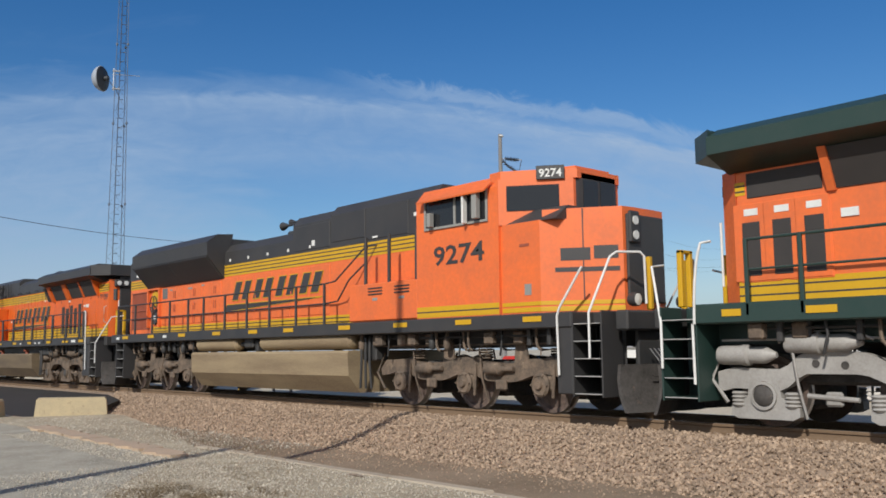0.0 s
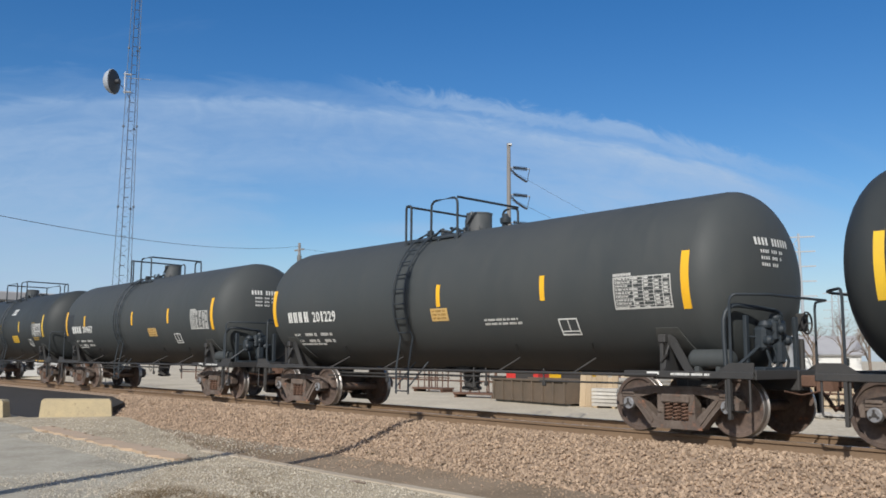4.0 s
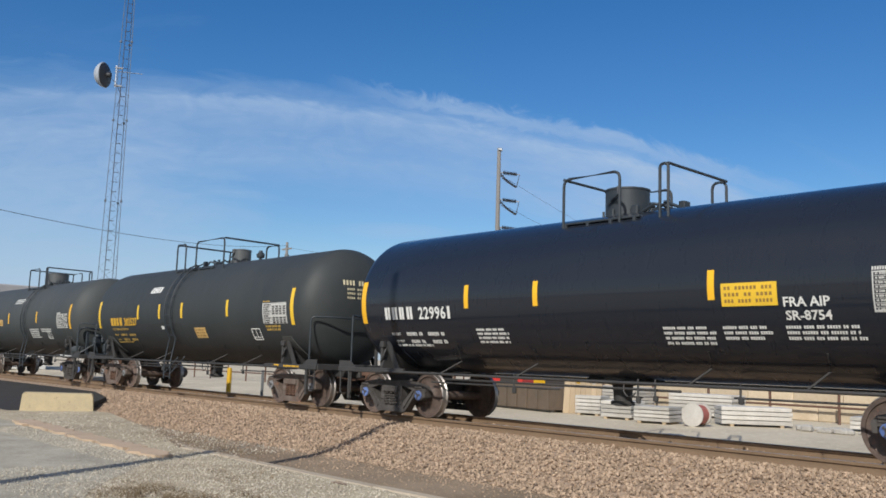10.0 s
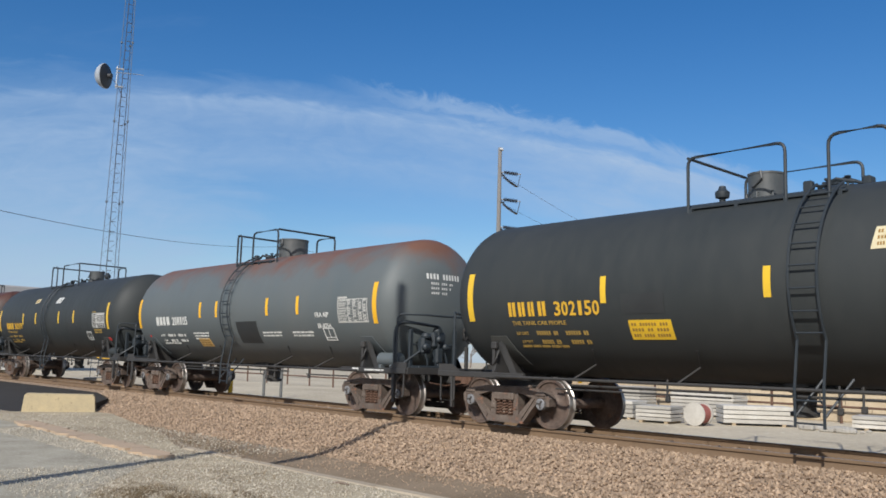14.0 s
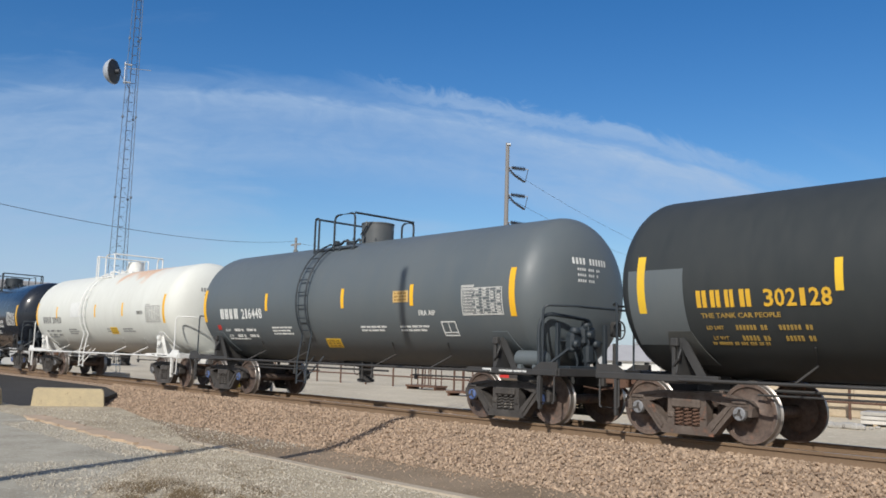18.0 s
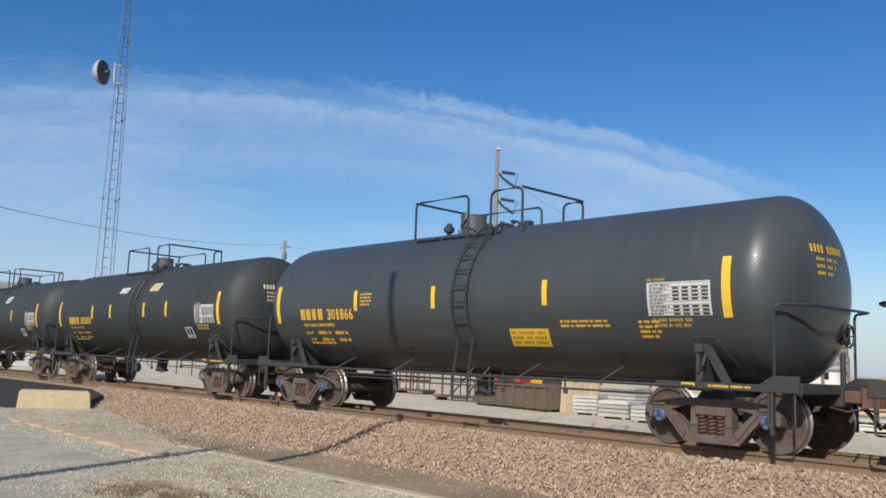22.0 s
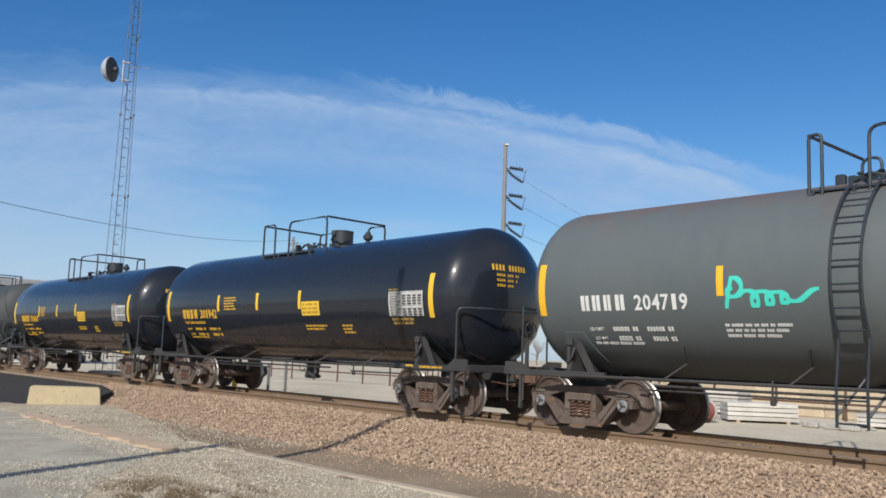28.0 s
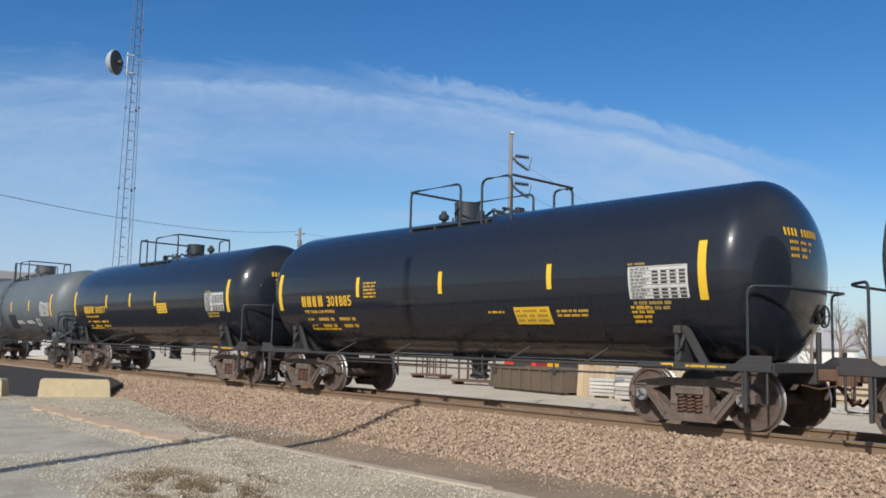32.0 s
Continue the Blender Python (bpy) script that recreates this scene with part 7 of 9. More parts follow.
    for s in (-1, 1):
        for z0, z1, m_ in ((1.82, 1.90, LYEL), (1.93, 2.0, LYEL)):
            part("nose_band", Mesh().prism([(7.3, s * 1.468), (8.245, s * 1.468), (9.41, s * 0.605), (9.40, s * 0.59), (8.235, s * 1.44), (7.3, s * 1.44)], z0, z1, "Z"), m_, nose_)
        part("nose_seam", Mesh().prism([(8.845, s * 1.022), (8.862, s * 1.010), (8.85, s * 0.995), (8.833, s * 1.007)], 2.02, 3.62, "Z"), LBLK, nose_)
        part("nose_plate", Mesh().box((7.86, s * 1.45, 2.12), (8.02, s * 1.468, 2.32)), CREAM, nose_)
        part("nose_vent", Mesh().box((7.75, s * 1.45, 3.0), (7.98, s * 1.47, 3.05)), REDOX, nose_)
        # emblem blocks lie on the slanted face
        fx, fy = 0.803, -s * 0.595
        nx, ny = 0.595 * 0.006, s * 0.803 * 0.006
        for u0, u1, z0, z1 in ((0.36, 0.88, 2.70, 2.92), (0.94, 1.36, 2.72, 2.95), (0.26, 1.38, 2.50, 2.58)):
            p, q = (8.24 + fx * u0, s * 1.46 + fy * u0), (8.24 + fx * u1, s * 1.46 + fy * u1)
            part("nose_emblem", Mesh().prism([(p[0] + nx, p[1] + ny), (q[0] + nx, q[1] + ny), (q[0] - nx, q[1] - ny), (p[0] - nx, p[1] - ny)], z0, z1, "Z"), LBLK, nose_, "dark emblem block")
    for s in (-1, 1):
        part("ditch_light", Mesh().use(LBLK).lathe([(0.1, 9.6), (0.12, 9.66), (0.12, 9.76)], 14, (0, s * 0.72, 1.98), "X").use(SILVER).lathe([(0.1, 9.76), (0.001, 9.78)], 14, (0, s * 0.72, 1.98), "X"), None, car)
        part("grab_rail", Mesh().tube([(8.70, s * 1.56, 0.72), (8.68, s * 1.56, 1.72), (8.74, s * 1.56, 1.86), (9.2, s * 1.50, 2.53)], 0.021, 8), WRAIL, car, "white grab rail")
        part("grab_rail", Mesh().tube([(9.36, s * 1.55, 1.0), (9.36, s * 1.55, 1.75), (9.6, s * 1.25, 2.68), (9.66, s * 1.15, 2.76), (9.84, s * 0.74, 2.77), (9.88, s * 0.68, 2.70), (9.88, s * 0.66, 1.9)], 0.021, 8), WRAIL, car, "white grab rail")
        part("gate_post", Mesh().box((9.80, s * 0.46, 1.8), (9.90, s * 0.56, 2.70), 0.02), LYEL, car, "yellow end gate post")
        part("skirt", Mesh().box((8.62, s * 1.46, 0.40), (8.96, s * 1.52, 1.55), 0.02), LBLK, car)
    part("horn", Mesh().tube([(-1.9, 0, 4.2), (-1.9, 0, 4.66)], 0.06, 8).lathe([(0.03, -1.95), (0.04, -1.6), (0.12, -1.38)], 12, (0, 0.16, 4.6), "X").lathe([(0.12, -2.48), (0.04, -2.2), (0.03, -1.8)], 12, (0, -0.16, 4.64), "X").lathe([(0.10, -2.3), (0.03, -2.1), (0.03, -1.8)], 12, (0, 0.0, 4.74), "X").box((-2.15, -0.22, 4.22), (-1.65, 0.22, 4.46), 0.03), LBLK, car, "black air horn")
    part("antenna", Mesh().tube([(6.1, 0.3, 4.5), (6.1, 0.3, 4.72)], 0.03, 8).box((5.7, -0.3, 4.5), (6.0, 0.2, 4.62), 0.03), LBLK, car)
    posts = [-10.6, -9.2, -7.9, -6.65, -5.42, -4.45, -3.2, -2.0, -0.86, 0.38, 1.59]
    handrails(car, posts, 2.72, LBLK)
    for s in (-1, 1):
        part("cab_rail", Mesh().tube([(1.59, s * 1.52, 2.72), (2.0, s * 1.5, 2.76), (2.75, s * 1.2, 3.5), (2.85, s * 0.96, 3.55)], 0.02, 7).tube([(1.59, s * 1.52, 2.26), (2.1, s * 1.5, 2.3), (2.5, s * 1.48, 2.75), (3.1, s * 1.45, 3.1)], 0.02, 7), LBLK, car)
        for px in (3.1, 3.93, 4.84):
            part("rail_post", Mesh().box((px - 0.035, s * 1.42, 2.6), (px + 0.035, s * 1.48, 3.66), 0.01), LBLK, car)
        for px in (3.25, 4.16):
            for k in range(3):
                part("louvre_slat", Mesh().box((px, s * 1.49, 2.36 + k * 0.065), (px + 0.5, s * 1.512, 2.395 + k * 0.065), 0.006), GRILLE, car)
            part("notice_plate", Mesh().box((px + 0.16, s * 1.49, 2.24), (px + 0.33, s * 1.508, 2.3)), CREAM, car)
    sill_fittings(car, 2.7, 8.5)
    sill_fittings(car, -9.9, -5.3)
    fuel_tank(car, -5.1, 2.55, 1.18, True)
    loco_truck(car, [3.92, 5.9, 7.9], idx, True, LTRUCK)
    loco_truck(car, [-10.28, -8.28, -6.16], idx, True, LTRUCK)
    steps(car, 8.95, 1, LBLK, False)
    steps(car, -10.1, -1, LBLK, False)
    end_gear(car, 9.95, 1, LBLK)
    end_gear(car, -11.2, -1, LBLK)
    gear = Mesh()
    for k in range(3):
        gear.tube([(2.75 + 0.15 * k, -1.3, 1.45), (2.8 + 0.15 * k, -1.35, 0.9), (2.7 + 0.2 * k, -1.3, 0.35)], 0.03, 7)
    gear.box((2.7, -1.25, 0.95), (3.2, -0.9, 1.4), 0.03)
    part("pipework", gear, FRAME, car)
    sill_plates(car, (-9.9, -7.9, -5.74, -3.61, -1.62, 0.09, 2.43, 4.42, 6.33, 8.1), 1.64, 0.44, LYEL)
    sill_plates(car, (-10.5, -6.9), 1.63, 0.26, WHT)
    return car


def loco_b(idx, x, turned, label, livery, number):
    """Newer wide-radiator locomotive, cab and nose towards -x; turned: the other way round."""
    paint, dark, tr = livery
    car = thing("locomotive", label, "locomotive", pose(x, YC, 0), "locomotives of the train")
    f = -1 if turned else 1

    def add(name, mesh, material, parent=None, lab=""):
        if isinstance(mesh, Mesh) and turned:
            mesh.v = [(-a, -b, c) for a, b, c in mesh.v]
        return part(name, mesh, material, parent or car, lab)

    sa, sb = (-10.4, 10.06) if turned else (-10.22, 9.84)
    add("sill", Mesh().box((sa, -1.55, 1.50), (sb, 1.55, 1.79), 0.02).box((-10.8, -0.84, 1.55), (10.6, 0.84, 1.785), 0.02).box((-9.8, -0.9, 1.2), (10.2, 0.9, 1.5)), dark, None, "dark side sill and walkway")
    add("underframe", Mesh().box((8.7, -0.6, 0.7), (10.1, 0.6, 1.25), 0.03).box((-10.1, -0.6, 0.7), (-9.4, 0.6, 1.25), 0.03), LBLK)
    hood = add("hood", Mesh().box((-6.6, -0.95, 1.79), (9.65 if turned else 9.98, 0.95, 3.80), 0.04), paint, None, "orange engine hood")
    he = 0 if turned else 0.33
    add("hood_end", Mesh().prism([(9.63 + he, -0.95), (10.02 + he / 5, -0.65), (10.02 + he / 5, 0.65), (9.63 + he, 0.95)], 1.79, 3.85, "Z"), paint)
    for top, x0, x1 in ((4.58, -6.6, -0.9), (4.5, -0.9, 3.6)) if turned else ((4.60, -6.6, -0.65), (4.43, -0.65, 1.9), (4.54, 1.9, 3.95)):
        add("roof_section", Mesh().prism([(-0.95, 3.80), (0.95, 3.80), (0.93, top - 0.17), (0.74, top), (-0.74, top), (-0.93, top - 0.17)], x0, x1, "X"), dark, None, "sooty dark roof")
    rad = Mesh()
    rad.prism([(-0.94, 3.78), (-1.52, 4.0), (-1.52, 4.27), (-1.2, 4.43), (1.2, 4.43), (1.52, 4.27), (1.52, 4.0), (0.94, 3.78)], 3.6 if turned else 3.85, 9.75 if turned else 9.62, "X")
    if turned:
        rad.prism([(3.0, -1.05), (3.62, -1.5), (3.62, 1.5), (3.0, 1.05)], 3.99, 4.3, "Z")
        rad.prism([(9.73, -1.5), (10.2, -1.1), (10.2, 1.1), (9.73, 1.5)], 4.0, 4.39, "Z")
    else:
        rad.prism([(3.55, -1.0), (3.87, -1.5), (3.87, 1.5), (3.55, 1.0)], 3.96, 4.3, "Z")
        rad.prism([(9.6, -1.5), (10.22, -1.0), (10.22, 1.0), (9.6, 1.5)], 3.98, 4.36, "Z")
    add("radiator_housing", rad, dark, None, "wide overhanging dark radiator housing")
    for s in (-1, 1):
        for x0, x1 in ((5.3, 6.6), (6.72, 8.1), (3.9, 5.1)) if turned else ((3.5, 3.96), (4.42, 5.72), (6.28, 7.57), (7.68, 8.95)):
            add("radiator_grille", Mesh().prism([(s * 0.94, 3.33), (s * 0.97, 3.33), (s * 1.22, 3.875), (s * 0.94, 3.80)], x0, x1, "X"), GRILLE, None, "dark slanted radiator grille")
        for x0, rw in ((5.18, 0.12), (6.6, 0.12), (8.1, 0.12)) if turned else ((4.02, 0.34), (5.78, 0.44), (7.58, 0.09), (8.97, 0.1)):
            add("radiator_rib", Mesh().prism([(s * 0.94, 3.30), (s * 1.0, 3.30), (s * 1.26, 3.885), (s * 0.94, 3.80)], x0, x0 + rw, "X"), paint)
        if turned:
            add("radiator_grille", Mesh().box((8.3, s * 0.94, 3.36), (9.45, s * 0.966, 3.74), 0.01), GRILLE, None, "dark radiator grille")
    if not turned:
        for s in (-1, 1):
            add("hood_stripe", stripe(Mesh(), -6.5, 4.16, 3.42, 3.76, 0.95, sides=(s,)), None, None, "yellow band with black lines")
    for s in (-1, 1):
        add("rear_stripe", stripe(Mesh(), 9.48 if turned else 9.06, 9.64 if turned else 9.98, 3.42, 3.62 if turned else 3.70, 0.95, 2 if turned else 3, sides=(s,)), None)
    for s in (-1, 1):
        add("sill_stripe", stripe(Mesh(), -1.9, 9.64 if turned else 9.98, 1.82, 2.14 if turned else 2.21, 0.95, 2 if turned else 3, sides=(s,)), None, None, "yellow band with black lines")
    hx = [(-1.9, 3.6, 2.2, 3.42, 6), (3.7, 5.2, 2.2, 3.2, 2)]
    for a, b, c, d, n in hx:
        w = (b - a) / n
        for s in (-1, 1):
            for k in range(n):
                dd = add("hood_door", Mesh().box((a + k * w + 0.015, s * 0.93, c), (a + (k + 1) * w - 0.015, s * 0.962, d), 0.006), paint, hood)
                add("latch", Mesh().box((a + k * w + 0.08, s * 0.96, c + 0.5), (a + k * w + 0.13, s * 0.98, c + 0.6), 0.008), paint, dd)
    if turned:
        for s in (-1, 1):
            for x0 in (8.3, 8.78, 9.26):
                dr = add("rear_door", Mesh().box((x0 - 0.08, s * 0.94, 2.12), (x0 + 0.42, s * 0.972, 3.28), 0.008), paint, hood, "door with dark louvre")
                add("louvre", Mesh().box((x0, s * 0.965, 2.2), (x0 + 0.28, s * 0.982, 3.0), 0.006), GRILLE, dr)
                add("data_plate", Mesh().box((x0 + 0.02, s * 0.97, 3.1), (x0 + 0.24, s * 0.98, 3.2)), WHT, dr)
    for s in (-1, 1):
        for x0, h in ((5.25, 1.08), (5.75, 1.08), (6.22, 1.08), (6.68, 1.08), (7.12, 1.08)) if turned else ((5.16, 1.1), (5.6, 1.02), (6.06, 1.12), (6.53, 1.0), (6.98, 1.14)):
            gp = add("vent_panel", Mesh().box((x0, s * 0.94, 2.12 if turned else 1.95), (x0 + 0.3, s * 0.968, (2.12 if turned else 1.95) + h), 0.01), GRILLE, hood, "tall dark vent")
        turned or add("hand_brake", Mesh().tube([(7.79 + 0.24 * math.cos(a), s * 1.0, 2.57 + 0.24 * math.sin(a)) for a in (2 * math.pi * k / 20 for k in range(21))], 0.018, 6).tube([(7.57, s * 0.99, 2.46), (7.79, s * 1.0, 2.6), (8.02, s * 0.99, 2.48)], 0.016, 6).box((7.62, s * 0.95, 2.2), (7.96, s * 0.99, 2.42), 0.02), REDOX, hood, "rust-red hand brake wheel")
        add("data_plate", Mesh().box((7.82, s * 0.95, 2.92), (8.06, s * 0.972, 3.04)), WHT, hood)
        add("service_door", Mesh().box((8.2, s * 0.93, 2.1), (8.85, s * 0.963, 3.2), 0.008), paint, hood)
        add("service_door", Mesh().box((8.95, s * 0.93, 2.1), (9.6, s * 0.963, 3.2), 0.008), paint, hood)
        add("blower_box", Mesh().box((-6.6, s * 0.95, 1.79), (-2.1, s * 1.50, 3.28), 0.03), paint, None, "orange equipment cabinet behind the cab")
        for x0, x1 in ((-6.2, -5.3), (-4.3, -3.1)):
            gl = add("blower_grille", Mesh().box((x0, s * 0.94, 3.86), (x1, s * 0.975, 4.42), 0.01), GRILLE)
            for k in range(6):
                add("grille_bar", Mesh().box((x0 + 0.02, s * 0.97, 3.9 + 0.085 * k), (x1 - 0.02, s * 0.99, 3.93 + 0.085 * k)), dark, gl)
    for s in (-1, 1):
        for k in range(9):
            add("grab_iron", Mesh().tube([(-6.3 + k * 1.15, s * 0.96, 3.86), (-6.3 + k * 1.15, s * 1.03, 3.9), (-5.9 + k * 1.15, s * 1.03, 3.9), (-5.9 + k * 1.15, s * 0.96, 3.86)], 0.014, 5), dark, hood)
        for k in range(7):
            add("bolt_strip", Mesh().box((-1.95 + k * 0.9, s * 0.955, 3.44), (-1.88 + k * 0.9, s * 0.972, 3.48), 0.004), WRAIL if k % 3 == 0 else paint, hood)
    if not turned:
        for s in (-1, 1):
            for k in range(12):
                add("roof_rail_post", Mesh().tube([(-6.4 + k * 0.42, s * 0.97, 3.8), (-6.4 + k * 0.42, s * 0.99, 4.45)], 0.016, 5), dark, hood)
    if not turned:
        emblem(car, -1.0, 3.7, 2.55, 3.15, 0.97, 0.45)
    # cab and nose
    cab = Mesh()
    cab.prism([(-1.52, 1.79), (1.52, 1.79), (1.52, 4.12), (1.25, 4.40), (0.7, 4.52), (-0.7, 4.52), (-1.25, 4.40), (-1.52, 4.12)], -8.75, -6.6, "X")
    cb = add("cab", cab, paint, None, "orange cab")
    add("nose", Mesh().prism([(-8.74, 1.79), (-8.74, 4.36), (-8.9, 4.33), (-9.12, 3.72), (-10.11, 3.30), (-10.06, 1.79)], -1.45, 1.45, "Y"), paint, None, "orange sloping nose")
    for s in (-1, 1):
        w = window_unit(cb, (-8.55, s * 1.52, 3.40), (-6.88, s * 1.52, 4.04)) if not turned else None
        add("sun_shade", Mesh().prism([(s * 1.5, 4.24), (s * 1.72, 4.06), (s * 1.71, 4.03), (s * 1.5, 4.2)], -8.6, -6.8, "X"), paint, cb)
    add("roof_unit", Mesh().box((-7.6, -0.35, 4.5), (-7.0, 0.35, 4.64), 0.03), WRAIL, None, "pale roof-mounted unit")
    if not turned:
        for s in (-1, 1):
            for k, sx in enumerate((-1.45, -1.0, -0.62, -0.12, 0.30, 0.78, 1.22, 1.72, 2.10, 2.62, 3.05, 3.42, 4.3, 5.05, 5.95, 7.4, 8.25, 8.98)):
                add("door_seam", Mesh().box((sx, s * 0.94, 1.84), (sx + 0.014, s * 0.9625, 3.75 if sx < 4 else 3.3)), LBLK, hood)
                if k < 14 and k % 2 == 0:
                    for hz in (2.27, 3.3):
                        add("hinge", Mesh().box((sx - 0.04, s * 0.95, hz), (sx + 0.05, s * 0.985, hz + 0.065), 0.008), paint, hood)
                    add("hinge", Mesh().box((sx + 0.06, s * 0.95, 1.96), (sx + 0.14, s * 0.985, 2.08), 0.01), LYEL, hood)
            for px, pz in ((3.0, 3.36), (3.35, 3.38), (4.1, 2.62), (-1.6, 2.62), (0.55, 2.36), (7.55, 2.95), (5.9, 3.2)):
                add("notice_plate", Mesh().box((px, s * 0.95, pz), (px + 0.16, s * 0.968, pz + 0.07)), WRAIL, hood)
            add("side_grab", Mesh().tube([(9.77, s * 0.95, 2.3), (9.77, s * 1.02, 2.33), (9.77, s * 1.02, 2.87), (9.77, s * 0.95, 2.9)], 0.016, 6), WRAIL)
            # walkway brackets and screens over the equipment cabinet
            for px in (-5.33, -4.10, -2.98):
                add("bracket", Mesh().box((px - 0.075, s * 1.28, 3.28), (px + 0.075, s * 1.40, 4.36), 0.015).box((px - 0.05, s * 0.93, 4.22), (px + 0.05, s * 1.4, 4.3), 0.01), dark)
            for px in (-5.56, -4.83, -3.68, -2.94):
                add("pale_strip", Mesh().box((px - 0.022, s * 1.40, 3.95), (px + 0.022, s * 1.425, 4.42), 0.004), WRAIL)
            add("guard_rail", Mesh().tube([(-6.68, s * 1.42, 3.95), (-2.68, s * 1.42, 3.88), (-2.5, s * 1.2, 3.8)], 0.02, 6).tube([(-6.3, s * 1.42, 4.40), (-2.8, s * 1.42, 4.40)], 0.018, 6), dark)
            add("cab_screen", Mesh().box((-6.6, s * 0.96, 3.28), (-6.3, s * 1.47, 4.34), 0.01), GRILLE, None, "dark mesh screen behind the cab")
            for sx in (-6.02, -4.62, -3.3):
                add("door_seam", Mesh().box((sx, s * 1.49, 2.24), (sx + 0.014, s * 1.508, 3.24)), LBLK)
                add("notice_plate", Mesh().box((sx + 0.5, s * 1.49, 2.86), (sx + 0.6, s * 1.506, 2.91)), WRAIL)
            add("door_handle", Mesh().box((-4.76, s * 1.49, 2.62), (-4.70, s * 1.53, 2.78), 0.01), LBLK)
            for sx in (-6.66, -6.30, -5.23, -3.95, -2.84):
                add("band_gap", Mesh().box((sx - 0.02, s * 1.51, 1.84), (sx + 0.02, s * 1.537, 2.18)), dark)
            add("step_recess", Mesh().box((-7.72, s * 1.5, 1.88), (-7.40, s * 1.535, 2.42), 0.01), GRILLE)
            add("nose_stripe", stripe(Mesh(), -10.06, -8.74, 1.87, 2.20, 1.45, 2, sides=(s,)), None, None, "yellow band with black lines")
            add("marker_plate", Mesh().box((-10.05, s * 1.44, 3.1), (-9.9, s * 1.462, 3.22), 0.006), WRAIL)
            for yy in (0.34, 0.8):
                add("gate_post", Mesh().box((-10.88, s * yy - 0.03, 1.79), (-10.72, s * yy + 0.03, 2.6), 0.015), LYEL, None, "yellow end gate post")
            add("step_box", Mesh().box((-11.0, s * 1.15, 1.70), (-10.82, s * 1.40, 2.06), 0.03), LYEL)
            add("skirt", Mesh().box((9.2, s * 1.46, 0.40), (9.84, s * 1.52, 1.55), 0.02), dark)
        add("wiper", Mesh().tube([(-9.75, -0.9, 3.46), (-9.6, -0.85, 3.62), (-9.3, -0.6, 3.66)], 0.018, 5).box((-9.5, -0.3, 3.5), (-9.25, 0.3, 3.74), 0.03), LBLK)
        add("exhaust", Mesh().box((2.2, -0.35, 4.5), (2.85, 0.35, 4.72), 0.05), LBLK, None, "sooty exhaust stack")
    if number and not turned:
        words(number, 0.48, LBLK, car, Matrix.Translation((-8.55, -1.526, 2.76)), "road_number", 1.38)
        words(number, 0.30, LBLK, car, Matrix.Translation((9.16, -0.956, 3.13)), "rear_number", 0.74)
    for s in (-1, 1):
        add("cab_band", stripe(Mesh(), -8.7, -2.15, 1.86, 2.17, 1.525, 2, sides=(s,)), None, cb)
    add("horn", Mesh().box((0.45, -0.25, 4.38), (1.1, 0.25, 4.50), 0.02).lathe([(0.03, 0.7), (0.13, 1.14)], 12, (0, 0.1, 4.57), "X").lathe([(0.13, 0.40), (0.03, 0.85)], 12, (0, -0.1, 4.57), "X"), LBLK, None, "black air horn")
    if not turned:
        # black sheet paints shade over the orange rear face of the hood
        add("rear_panel", Mesh().box((10.07, -0.60, 1.80), (10.13, 0.60, 3.98), 0.02), LBLK, None, "black sheet for the shaded rear of the hood")
        lamp = add("rear_headlight", Mesh().box((10.05, -0.80, 3.58), (10.20, -0.26, 3.84), 0.03), LBLK, None, "twin headlight in a black case")
        for y in (-0.66, -0.40):
            add("lens", Mesh().lathe([(0.085, 10.20), (0.085, 10.215), (0.001, 10.22)], 14, (0, y, 3.71), "X"), SILVER, lamp, "bright round lens")
        # black sliver paints in the dark of a recess below the headlight
        add("rear_vent", Mesh().prism([(10.02, -0.80), (10.10, -0.72), (10.08, -0.66), (10.0, -0.78)], 3.1, 3.5, "Z"), LBLK)
    for s in (-1, 1):
        if turned:
            add("rear_light", Mesh().use(LBLK).box((9.95, s * 0.25, 3.5), (10.1, s * 0.55, 3.7), 0.02).use(SILVER).lathe([(0.07, 10.10), (0.07, 10.12)], 12, (0, s * 0.4, 3.6), "X"), None)
        gx = 10.7 if turned else 10.42
        add("end_gate", Mesh().box((gx, s * 0.5, 1.8), (gx + 0.09, s * 0.6, 2.72), 0.015).box((gx, s * 0.75, 1.8), (gx + 0.09, s * 0.85, 2.72), 0.015).box((gx, s * 0.5, 2.66), (gx + 0.09, s * 0.85, 2.72), 0.015), LYEL, None, "yellow end gate")
        add("rear_grab", Mesh().tube([(10.1, s * 0.62, 2.1), (10.1, s * 0.62, 3.1)], 0.02, 7), WRAIL)
    pw = 0.03 if turned else 0.06
    posts = [-1.75, -0.4, 0.9, 2.2, 3.5, 4.9, 5.9, 7.0, 8.4, 9.2] if turned else [-1.83, -0.76, 0.8, 2.32, 3.37, 4.95, 5.84, 7.38, 8.80, 9.18]
    for s in (-1, 1):
        for px in posts:
            add("rail_post", Mesh().box((px - pw, s * 1.49, 1.60), (px + pw, s * 1.55, 2.70), 0.01), dark)
        add("handrail", Mesh().tube([(posts[0], s * 1.52, 2.68), (posts[-1], s * 1.52, 2.68)], 0.022, 8), dark)
        add("handrail", Mesh().tube([(posts[0], s * 1.52, 2.25), (posts[-1], s * 1.52, 2.25)], 0.018, 8), dark)
        add("cab_rail", Mesh().tube([(-1.75, s * 1.52, 2.68), (-2.1, s * 1.5, 3.1), (-2.9, s * 1.3, 3.75)], 0.022, 7), dark)
